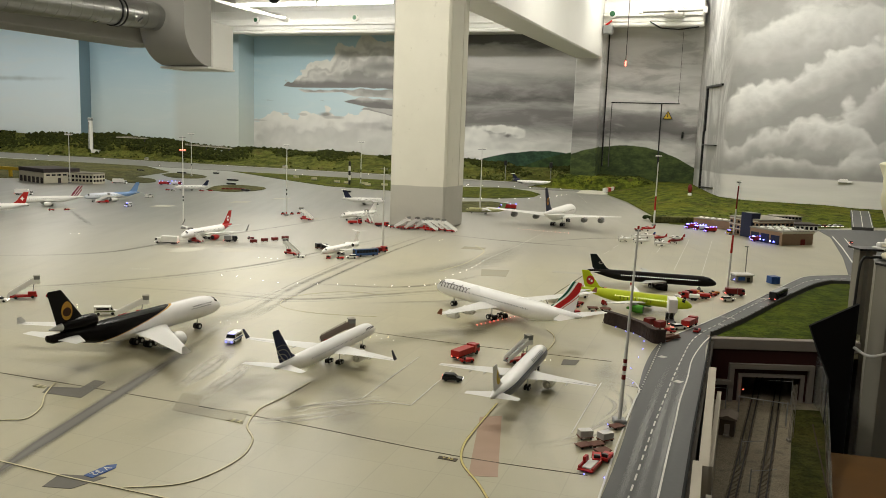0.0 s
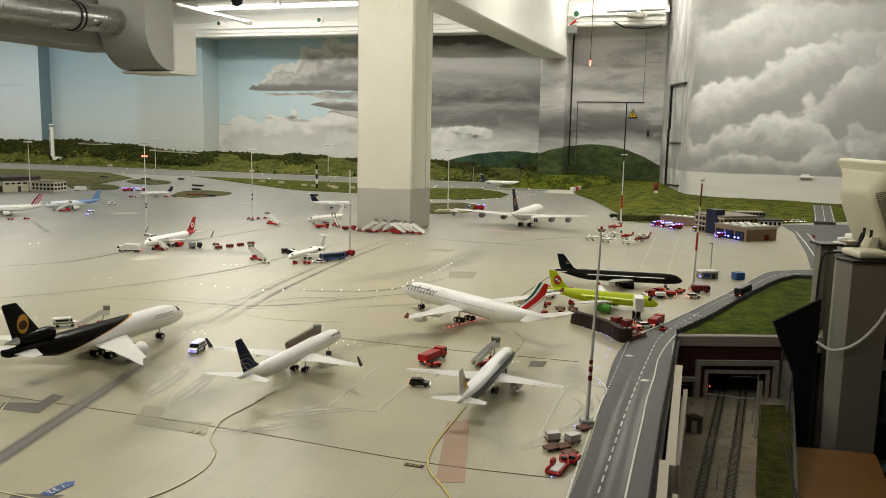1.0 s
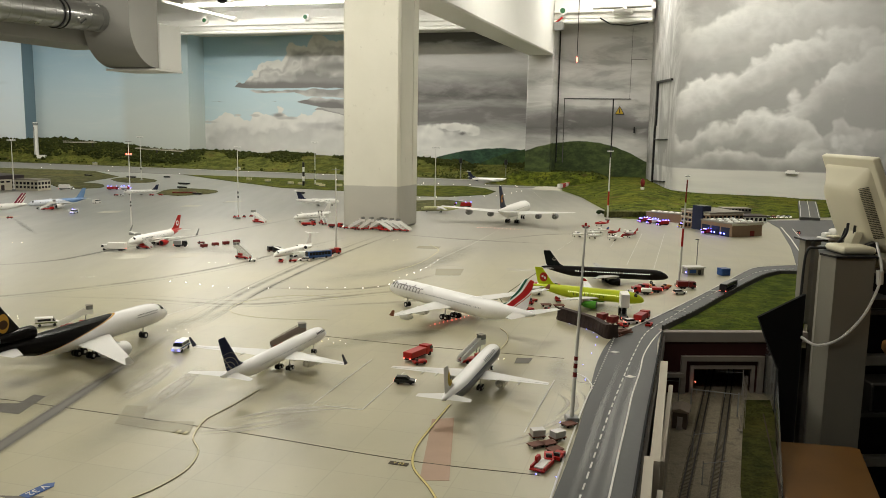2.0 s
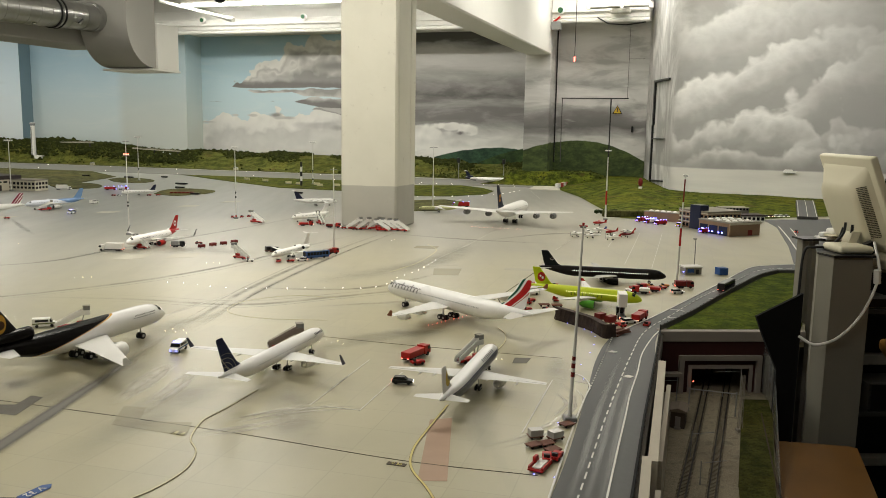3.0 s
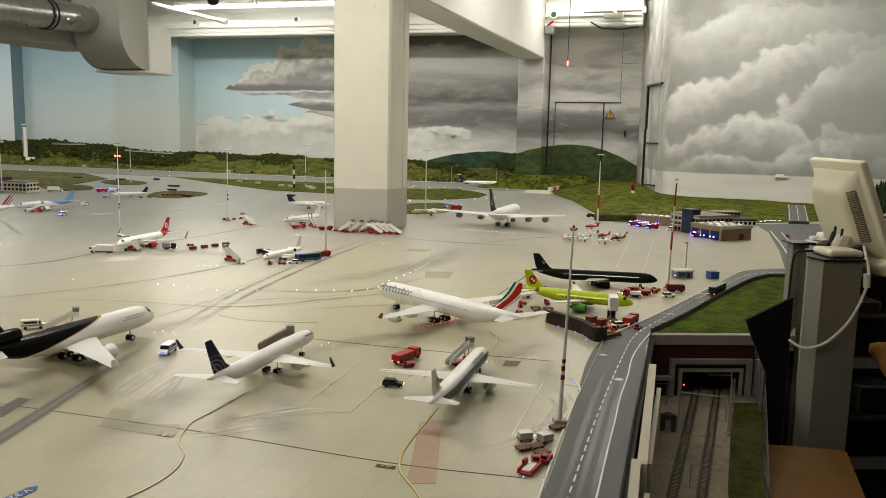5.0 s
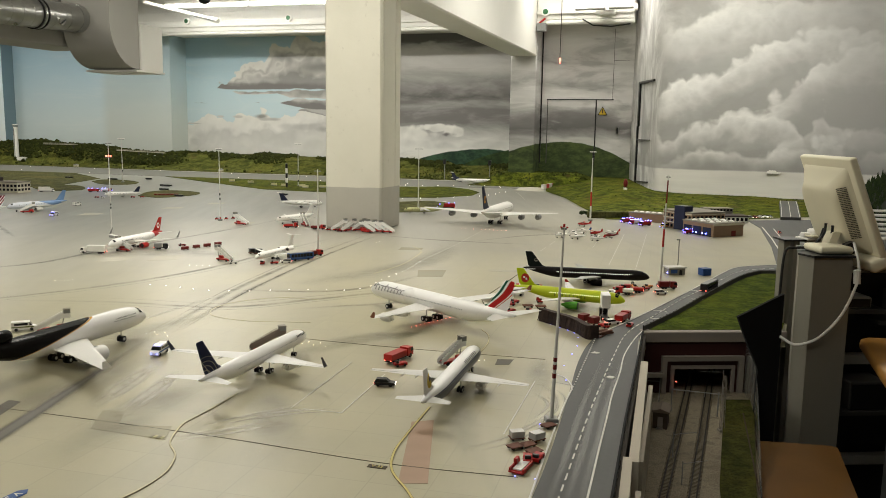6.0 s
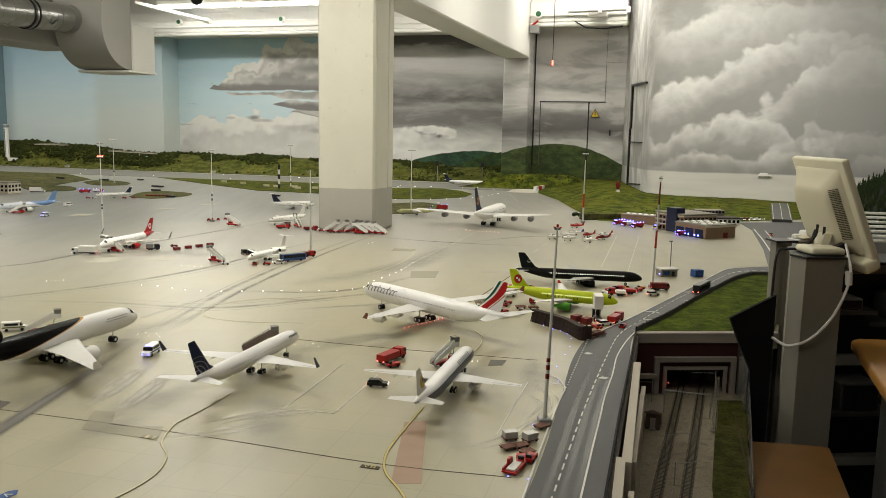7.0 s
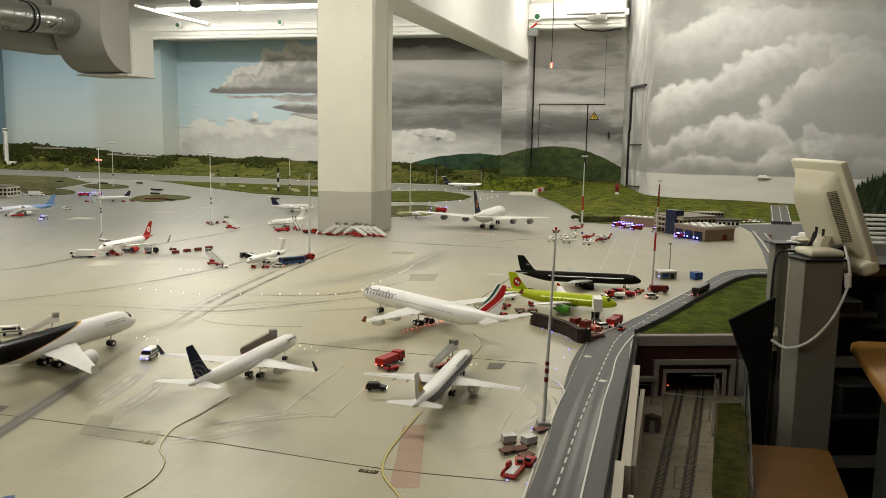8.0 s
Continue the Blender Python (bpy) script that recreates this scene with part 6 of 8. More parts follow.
for line, w in (([(-0.045, 1.85), (-0.2, 1.83), (-0.36, 1.76)], 0.016), ([(-0.1, 1.9), (-0.25, 1.82), (-0.36, 1.74)], 0.01), ([(0.445, 2.02), (0.462, 1.93), (0.42, 1.8), (0.3, 1.66), (0.2, 1.6)], 0.017), ([(0.42, 1.95), (0.43, 1.86), (0.36, 1.74)], 0.012), ([(0.45, 2.06), (0.53, 2.0), (0.53, 1.95)], 0.008),
                ([(-0.2, 1.78), (-0.3, 1.72), (-0.42, 1.68)], 0.022), ([(-0.58, 2.27), (-0.6, 2.05), (-0.64, 1.85)], 0.05), ([(-0.5, 2.2), (-0.52, 2.0), (-0.56, 1.82)], 0.035)):
    for k in range(2):
        stain("sweep_mark", [(x + 0.02 * k, y - 0.016 * k) for x, y in line], w * (1.5 - 0.6 * k), CHALKY, "pale swept arc on the concrete", z=0.0015 + 0.00005 * k)
flat("patch_dark", [(-0.915, 1.871), (-0.838, 1.87), (-0.831, 1.933), (-0.799, 1.921), (-0.807, 1.8), (-0.908, 1.827)], BITUMEN, "dark patched asphalt on the apron", 0.0008)
flat("patch_dark", [(-0.674, 1.343), (-0.668, 1.395), (-0.58, 1.389), (-0.622, 1.338)], BITUMEN, "dark patched asphalt on the apron", 0.0008)
flat("patch_dark", [(0.35, 2.2), (0.39, 2.2), (0.41, 2.25), (0.365, 2.255)], BITUMEN, "dark patched asphalt on the apron", 0.0008)
flat("patch_dark", [(0.19, 3.55), (0.3, 3.55), (0.33, 3.72), (0.2, 3.72)], TYRE, "grey patched asphalt on the apron", 0.0006)
flat("patch_dark", [(0.12, 4.35), (0.24, 4.33), (0.26, 4.42), (0.14, 4.44)], TYRE, "grey patched asphalt on the apron", 0.0006)
flat("patch_pale", [(0.52, 3.7), (0.68, 3.66), (0.69, 3.71), (0.53, 3.75)], PALEPATCH, "pale rectangle on the apron", 0.0006)
flat("patch_pale", [(0.24, 3.81), (0.32, 3.8), (0.33, 3.88), (0.25, 3.89)], PALEPATCH, "pale rectangle on the apron", 0.0006)
for x, y in ((-1.02, 4.05), (-1.25, 4.0), (-0.9, 5.5), (-1.6, 6.5), (-1.35, 6.9), (-2.05, 6.0), (-2.6, 5.6)):
    flat("patch_pale", [(x - 0.06, y - 0.1), (x + 0.07, y - 0.06), (x + 0.08, y + 0.08), (x - 0.05, y + 0.05)], PALEPATCH, "pale worn rectangle on the apron", 0.0006)
flat("red_area", [(0.105, 1.763), (0.155, 1.773), (0.124, 1.444), (0.069, 1.446)], PINK, "faded red rectangle painted on the apron", 0.0005)
for i, (a, b) in enumerate((((-0.952, 1.871), (-0.921, 1.857)), ((-0.443, 1.688), (-0.412, 1.674)))):
    a, b = Vector(a), Vector(b)
    d = (b - a) / 4
    for k in range(4):
        p = a + d * k
        flat("stand_label", [p, p + d * 0.7, p + d * 0.7 + Vector((0.004, 0.013)), p + Vector((0.004, 0.013))], LINE_CREAM if k % 2 else TYRE, "worn stand label, not readable", 0.0022)


def writing(text, size, material, m, label, plate=None):
    """Flat lettering as a mesh."""
    c = bpy.data.curves.new("lettering", "FONT")
    c.body, c.size, c.align_x, c.align_y, c.extrude = text, size, "CENTER", "CENTER", 0.0003
    ob = bpy.data.objects.new("lettering", c)
    mesh = bpy.data.meshes.new_from_object(ob)
    bpy.data.objects.remove(ob)
    mesh.materials.append(material)
    ob = new("lettering", mesh)
    ob.matrix_world = m
    return ob


plate = thing("stand_sign", "blue arrow-shaped stand sign V 32 painted on the ground", "sign")
part("panel", prism(bmesh.new(), [(-0.03, -0.011), (0.022, -0.011), (0.034, 0), (0.022, 0.011), (-0.03, 0.011)], 0, 0.0012), BLUE, plate)
writing("V 32", 0.021, LINE_WHITE, Matrix.Translation((-0.003, 0, 0.0018)) @ Matrix.Rotation(math.pi, 4, "Z"), "").parent = plate
plate.matrix_world = Matrix.Translation((-0.6, 1.414, 0.0004)) @ Matrix.Rotation(radians(63), 4, "Z")
plate = thing("stand_sign", "dark stand sign V 33 painted on the ground", "sign")
part("panel", box(bmesh.new(), -0.019, 0.019, -0.0065, 0.0065, 0, 0.001), SEAM, plate)
writing("V 33", 0.0125, LINE_YELLOW, pose(0, 0, 0.0014), "").parent = plate
plate.matrix_world = Matrix.Translation((0.031, 1.521, 0.0004)) @ Matrix.Rotation(radians(-20), 4, "Z")

marking("road_edge_line", [(0.08, 0.74), (0.204, 1.09), (0.328, 1.454), (0.369, 1.574), (0.428, 1.743), (0.483, 1.895), (0.513, 1.973), (0.52, 2.011), (0.517, 2.067), (0.499, 2.1)], 0.0038, LINE_WHITE, "white line along the road's edge", z=0.0045)
marking("road_edge_line", [(0.18, 0.74), (0.283, 1.035), (0.401, 1.364), (0.482, 1.59), (0.545, 1.763), (0.601, 1.92), (0.674, 2.105), (0.738, 2.279), (0.818, 2.448), (0.89, 2.575), (0.94, 2.64)], 0.0038, LINE_WHITE, "white line along the road's edge", z=0.0045)
marking("road_kerb", [(0.735, 2.533), (0.95, 2.79), (1.3, 3.24), (1.6, 3.64), (1.733, 3.798), (1.854, 3.856), (2.0, 3.888)], 0.005, LINE_WHITE, "pale kerb between road and apron", z=0.005)
path = curve([(0.1, 0.72), (0.353, 1.374), (0.52, 1.814), (0.706, 2.275), (0.829, 2.546), (0.99, 2.775), (1.21, 3.08), (1.375, 3.28), (1.57, 3.53), (1.69, 3.675), (1.8, 3.745), (2.0, 3.785), (2.3, 3.8)], 100)
run, gap, painted = 0.0, 0.02, True
seg = [path[0]]
for p, q in zip(path, path[1:]):
    run += (q - p).length
    seg.append(q)
    if run > (0.027 if painted else gap):
        if painted:
            marking("road_dash", [seg[0], seg[-1]], 0.0034, LINE_WHITE, "white dash of the road's centre line", z=0.0045, smooth=0)
        painted, run, seg = not painted, 0.0, [q]
for i in range(24):
    p = Vector((0.512, 1.965)).lerp(Vector((0.698, 2.46)), i / 23)
    marking("road_dot", [p, p + Vector((0.0025, 0.0065))], 0.004, LINE_WHITE, "white dot of the junction line", z=0.0045, smooth=0)
for x, y in ((0.66, 2.305), (0.639, 2.068)):
    flat("road_arrow", [(x - 0.014, y), (x, y - 0.012), (x + 0.014, y), (x, y + 0.012)], LINE_WHITE, "white diamond painted on the road", 0.0046)
for x, y in ((1.018, 2.864), (0.966, 2.738), (1.297, 3.231), (1.237, 3.065)):
    marking("road_arrow", [(x, y), (x + 0.035, y - 0.005), (x + 0.04, y - 0.03)], 0.005, LINE_WHITE, "white arrow painted on the road", z=0.0045, smooth=0)
for k in (-0.03, 0.001, 0.027):
    stain("wheel_track", [(0.19 + k, 0.9), (0.37 + k, 1.38), (0.444 + k, 1.58), (0.53 + k, 1.82), (0.63 + k, 2.08), (0.72 + k, 2.3)], 0.022, PALEWEAR, "pale worn wheel track on the road", z=0.0036)
marking("road_edge_line", [(2.165, 4.192), (2.437, 4.885), (2.659, 5.485)], 0.008, LINE_WHITE, "white edge line of the side road", z=0.004, smooth=0)
marking("road_edge_line", [(2.472, 4.808), (2.694, 5.389)], 0.006, LINE_WHITE, "white line of the side road", z=0.004, smooth=0)

# grass inside the bend, with its fence
lawn = [(0.905, 2.57), (1.089, 2.798), (1.329, 3.112), (1.652, 3.512), (1.779, 3.622), (2.4, 3.6), (2.9, 3.6), (2.8, 2.83), (1.5, 2.83), (1.355, 2.57)]
patch("lawn", lawn, GRASS_LAWN, "dark green lawn inside the bend of the road", "grass", 0.006)
fence = thing("roadside_fence", "low dark fence along the bend of the road", "fence")
fl = curve([(0.885, 2.565), (1.08, 2.8), (1.32, 3.116), (1.483, 3.322), (1.645, 3.518), (1.774, 3.63)], 10) + [Vector((1.82 + 0.05 * i, 3.628 - 0.002 * i)) for i in range(13)]
part("panel", loft(bmesh.new(), [[(p.x, p.y, 0.0), (p.x + 0.002, p.y - 0.002, 0.0), (p.x + 0.002, p.y - 0.002, 0.02), (p.x, p.y, 0.02)] for p in fl]), paint("fence_grey", (0.09, 0.09, 0.08, 1), 0.8), fence)
for p in fl:
    part("post", box(bmesh.new(), p.x - 0.0015, p.x + 0.0015, p.y - 0.0015, p.y + 0.0015, 0.0, 0.0225), BLACK, fence)

# ---- ground lights ----
bead = bmesh.new()
bmesh.ops.create_icosphere(bead, subdivisions=1, radius=1)
BEAD = bpy.data.meshes.new("light")
bead.to_mesh(BEAD)
bead.free()


def lights(points, material, r, label, group):
    mesh = BEAD.copy()
    mesh.materials.append(material)
    for p in points:
        ob = new("ground_light", mesh)
        ob.location, ob.scale = (p[0], p[1], 0.001 + r * 0.3), (r * 0.42, r * 0.42, r * 0.42)
        tagged(ob, label, "light", group)


def spaced(points, step):
    pts = curve(points, 30) if len(points) > 2 else [Vector(points[0]).lerp(Vector(points[1]), i / 60) for i in range(61)]
    out, run = [pts[0]], 0.0
    for p, q in zip(pts, pts[1:]):
        run += (q - p).length
        if run >= step:
            out.append(q)
            run = 0.0
    return out


lights(spaced([(-0.9, 3.35), (-0.843, 3.335), (-0.787, 3.307), (-0.618, 3.226), (-0.307, 3.246), (-0.17, 3.246), (-0.095, 3.247), (-0.015, 3.319), (0.026, 3.457), (0.104, 3.613), (0.176, 3.798), (0.235, 4.006)], 0.07), LED_WHITE, 0.0048, "small white taxiway light", "taxiway lights")
lights(spaced([(0.215, 7.521), (0.8, 7.75), (1.1, 8.05), (1.282, 8.423), (1.407, 8.476)], 0.16), LED_WHITE, 0.008, "small white taxiway light", "taxiway lights")
lights(spaced([(0.1, 9.25), (0.769, 9.3), (1.157, 9.3), (1.4, 9.25)], 0.17), LED_WHITE, 0.008, "small white taxiway light", "taxiway lights")
lights(spaced([(0.52, 5.31), (0.824, 5.185)], 0.022), glow("pink_led", (1.0, 0.4, 0.3, 1), 4), 0.0045, "small red stop bar light", "stop bar far")
lights(spaced([(0.134, 2.628), (0.36, 2.858)], 0.0165), LED_RED, 0.0034, "small red stop bar light", "stop bar")
lights([(0.6, 2.663), (0.621, 2.613), (0.641, 2.586), (0.653, 2.544), (0.652, 2.488), (0.625, 2.392), (0.59, 2.302), (0.54, 2.184), (0.515, 2.05), (0.388, 1.737), (0.289, 1.467), (0.325, 1.454)], LED_BLUE, 0.0034, "small blue apron edge light", "edge lights")
for c in ((-0.2, 2.424), (-0.69, 2.55), (-1.28, 2.72)):
    lights([(c[0] + 0.018 * i, c[1] - 0.007 * i + (0.03 if i % 2 else 0)) for i in range(5)], LED_WARM, 0.0028, "small warm docking light", "docking lights")
lights([(0.31, 2.235), (0.326, 2.238), (-1.3, 3.43), (-1.27, 3.44), (-1.24, 3.45), (-0.85, 3.82), (-0.82, 3.82), (-0.79, 3.815), (-0.76, 3.81), (0.0, 4.62), (0.02, 4.66), (-2.0, 4.4), (-1.96, 4.41)], LED_WARM, 0.0035, "small warm docking light", "docking lights")
runway_lights = [at(-13 + 0.55 * i, 8.95 + (0.75 if i % 2 else 0)).to_2d() for i in range(21)]
lights(runway_lights, LED_WHITE, 0.008, "small white runway light", "runway lights")

# ---- masts ----


def mast(place, h, bands, label, heads=4, r=0.0045, base=True, beacon=None, wide=1.0, lean=0.0):
    m = thing("floodlight_mast", label, "mast", "floodlight masts")
    part("pole", rod(bmesh.new(), (0, 0, 0), (0, 0, h), r, r * 0.4, 10), WING, m, smooth=True)
    for z0, z1, mat in bands:
        part("band", rod(bmesh.new(), (0, 0, z0 * h), (0, 0, z1 * h), r * (1.12 - 0.6 * z0), r * (1.12 - 0.6 * z1), 10), mat, m)
    w = 0.018 * wide
    part("cross_arm", box(bmesh.new(), -w, w, -0.0015, 0.0015, h - 0.012, h - 0.008), GREY, m)
    for i in range(heads):
        x = -w + 2 * w * i / max(1, heads - 1)
        part("floodlight", box(bmesh.new(), x - 0.004 * wide, x + 0.004 * wide, -0.006, 0.004, h - 0.008, h - 0.008 + 0.007 * wide), beacon or WHITE, m)
    if base:
        part("base", box(bmesh.new(), -0.014, 0.014, -0.014, 0.014, 0, 0.012, 0.002), GREY, m)
    m.location = (place[0], place[1], 0.001)
    m.rotation_euler = (0, radians(lean), 0)
    return m


mast((0.415, 1.748), 0.445, [(0.23, 0.255, DARKRED), (0.275, 0.3, DARKRED), (0.315, 0.335, DARKRED), (0.985, 1.0, RED)], "tall grey mast with dark red bands", r=0.0048, wide=0.36, heads=2, beacon=RED, lean=1.7)
mast((1.2, 3.329), 0.47, [(0.36, 0.52, RED), (0.75, 0.95, DARKRED)], "tall mast with a broad red band", r=0.0052, wide=0.5, heads=2, lean=1.4)
mast((-1.064, 5.641), 0.49, [(0.29, 0.32, BLACK), (0.35, 0.38, BLACK), (0.0, 0.05, RED)], "slim white floodlight mast with black rings")
red_mast = mast((-1.506, 4.779), 0.54, [(0.3, 0.32, BLACK), (0.335, 0.355, BLACK)], "slim white mast with a ring of red lamps below its tip", heads=0)
part("lamp_ring", box(bmesh.new(), -0.017, 0.017, -0.004, 0.004, 0.452, 0.457), GREY, red_mast)
for x in (-0.012, 0.0, 0.012):
    part("obstruction_light", box(bmesh.new(), x - 0.003, x + 0.003, -0.005, 0.003, 0.457, 0.464), LED_RED, red_mast)
mast((-0.293, 4.205), 0.43, [], "slim plain grey mast", heads=0, r=0.006)
mast((-3.494, 7.711), 0.46, [], "slim white floodlight mast", r=0.006, wide=1.7)
mast((-2.818, 9.25), 0.48, [(0.25, 0.29, BLACK)], "slim white floodlight mast", r=0.006, wide=1.7)
mast((-0.884, 9.0), 0.46, [(0.28, 0.34, BLACK), (0.1, 0.14, BLACK)], "slim white floodlight mast", r=0.006, wide=1.7)
mast((0.316, 6.51), 0.49, [], "slim white floodlight mast", heads=2, r=0.006, wide=1.7)
mast((1.526, 5.793), 0.5, [(0.22, 0.42, RED), (0.9, 1.0, BLACK)], "tall mast with red band and pale floodlights", r=0.007)
for x, y in ((-0.98, 8.75),):
    p = thing("marker_post", "black and white striped marker post", "post", "marker posts")
    for i in range(5):
        part("segment", rod(bmesh.new(), (0, 0, i * 0.05), (0, 0, i * 0.05 + 0.05), 0.012, segs=8), WHITE if i % 2 else BLACK, p)
    p.location = (x, y, 0.003)

for u in (-2.94, -2.36):
    p = hall(thing("field_signal", "dark signal head on a thin pole", "signal", "field signals"))
    part("pole", rod(bmesh.new(), (u, 9.9, 0.0), (u, 9.9, 0.23), 0.005, segs=6), GREY, p)
    part("head", box(bmesh.new(), u - 0.02, u + 0.02, 9.885, 9.9, 0.2, 0.262, 0.004), BLACK, p)

# ---- vehicles ----


def wheels(v, xs, half, r):
    for x in xs:
        for s in (1, -1):
            part("wheel", rod(bmesh.new(), (x, s * half, r), (x, s * (half - 0.004), r), r, segs=12), RUBBER, v)


def lamps_of(v, x, half, z, front=True, mat=None):
    for s in (1, -1):
        part("headlight" if front else "tail_light", box(bmesh.new(), x - 0.0006, x + 0.0006, s * half - 0.0017, s * half + 0.0017, z - 0.0014, z + 0.0014), mat or (LED_WHITE if front else LED_RED), v)


def stand(v, place, heading):
    v.location = (place[0], place[1], place[2] if len(place) > 2 else 0.0012)
    v.rotation_euler = (0, 0, radians(heading))
    return v


def car(place, heading, paint_mat, label):
    v = thing("model_car", label, "car")
    part("body", side_prism(bmesh.new(), [(-0.026, 0.004), (0.026, 0.004), (0.027, 0.009), (0.014, 0.0115), (-0.026, 0.0115)], -0.0105, 0.0105), paint_mat, v)
    part("cabin", side_prism(bmesh.new(), [(-0.025, 0.0115), (0.013, 0.0115), (0.005, 0.018), (-0.021, 0.018)], -0.009, 0.009), GLASS, v)
    part("roof", box(bmesh.new(), -0.021, 0.005, -0.0088, 0.0088, 0.018, 0.019), paint_mat, v)
    wheels(v, (-0.016, 0.016), 0.0112, 0.0042)
    lamps_of(v, 0.0272, 0.007, 0.008)
    lamps_of(v, -0.0262, 0.007, 0.009, False)
    return stand(v, place, heading)


def van(place, heading, paint_mat, label, beacon=None, stripe=None):
    v = thing("model_van", label, "van")
    part("body", side_prism(bmesh.new(), [(-0.034, 0.005), (0.034, 0.005), (0.035, 0.013), (0.024, 0.0165), (0.017, 0.028), (-0.034, 0.029)], -0.0125, 0.0125), paint_mat, v)
    part("windscreen", side_prism(bmesh.new(), [(0.0245, 0.017), (0.0185, 0.0262), (0.0165, 0.0262), (0.0165, 0.017)], -0.0129, 0.0129), GLASS, v)
    for s in (1, -1):
        part("side_window", box(bmesh.new(), -0.026, 0.012, s * 0.0125 - 0.0004, s * 0.0125 + 0.0004, 0.018, 0.025), GLASS, v)
    if stripe:
        part("stripe", box(bmesh.new(), -0.0335, 0.03, -0.0129, 0.0129, 0.011, 0.0145), stripe, v)
    if beacon:
        part("beacon", box(bmesh.new(), 0.01, 0.014, -0.008, 0.008, 0.0285, 0.0315), beacon, v)
    wheels(v, (-0.021, 0.022), 0.0132, 0.005)
    lamps_of(v, 0.0355, 0.009, 0.009, mat=LED_BLUE if beacon else None)
    return stand(v, place, heading)


def truck(place, heading, cab_mat, load_mat, label, length=0.11, height=0.036, lift=0.0, beacon=None, tank=False, name="model_truck"):
    v = thing(name, label, "truck")
    h = length / 2
    part("chassis", box(bmesh.new(), -h, h - 0.004, -0.011, 0.011, 0.006, 0.01), BLACK, v)
    part("cab", side_prism(bmesh.new(), [(h - 0.028, 0.007), (h, 0.007), (h, 0.018), (h - 0.003, 0.03), (h - 0.028, 0.031)], -0.0138, 0.0138), cab_mat, v)
    part("windscreen", side_prism(bmesh.new(), [(h + 0.0004, 0.0185), (h - 0.0025, 0.028), (h - 0.013, 0.028), (h - 0.013, 0.0185)], -0.0141, 0.0141), GLASS, v)
    if tank:
        bm = lathe(bmesh.new(), [(-h + 0.002, 0.0125, 0), (-h + 0.006, 0.015, 0), (h - 0.034, 0.015, 0), (h - 0.03, 0.0125, 0)], (0, 0, 0.024), 14)
        part("tank", bm, load_mat, v, smooth=True)
    else:
        part("box_body", box(bmesh.new(), -h, h - 0.032, -0.0145, 0.0145, 0.0105 + lift, 0.0105 + lift + height, 0.0008), load_mat, v)
    if lift:
        for s in (-0.008, 0.008):
            for a, b in ((-h + 0.01, h - 0.045), (h - 0.045, -h + 0.01)):
                part("scissor_lift", rod(bmesh.new(), (a, s, 0.0105), (b, s, 0.0105 + lift), 0.0013, segs=5), GREY, v)
    if beacon:
        part("beacon", box(bmesh.new(), h - 0.02, h - 0.014, -0.011, 0.011, 0.031, 0.036), beacon, v)
        for x in (-h + 0.004, -h * 0.3):
            for s in (1, -1):
                part("beacon", rod(bmesh.new(), (x, s * 0.011, 0.0105 + height), (x, s * 0.011, 0.016 + height), 0.003), beacon, v)
        for s in (1, -1):
            part("strobe", rod(bmesh.new(), (h, s * 0.006, 0.014), (h + 0.002, s * 0.006, 0.014), 0.0028), beacon, v)
    wheels(v, (-h + 0.016, -h + 0.028, h - 0.014), 0.014, 0.0062)
    lamps_of(v, h + 0.0005, 0.01, 0.01, mat=LED_BLUE if beacon else None)
    lamps_of(v, -h - 0.0005, 0.01, 0.01, False)
    return stand(v, place, heading)


def bus(place, heading, paint_mat, label, length=0.138):
    v = thing("model_bus", label, "bus")
    h = length / 2
    part("body", box(bmesh.new(), -h, h, -0.0145, 0.0145, 0.005, 0.037, 0.002), paint_mat, v)
    part("roof", box(bmesh.new(), -h + 0.004, h - 0.004, -0.0125, 0.0125, 0.037, 0.0385), GREY, v)
    for s in (1, -1):
        for i in range(7):
            x = -h + 0.008 + i * (length - 0.016) / 7
            part("side_window", box(bmesh.new(), x, x + (length - 0.016) / 7 - 0.0015, s * 0.0145 - 0.0004, s * 0.0145 + 0.0004, 0.018, 0.033), GLASS, v)
    part("windscreen", box(bmesh.new(), h - 0.0002, h + 0.0004, -0.013, 0.013, 0.016, 0.035), GLASS, v)
    wheels(v, (-h + 0.03, h - 0.03), 0.0148, 0.0058)
    lamps_of(v, h + 0.0005, 0.011, 0.01)
    lamps_of(v, -h - 0.0008, 0.0105, 0.011, False)
    return stand(v, place, heading)


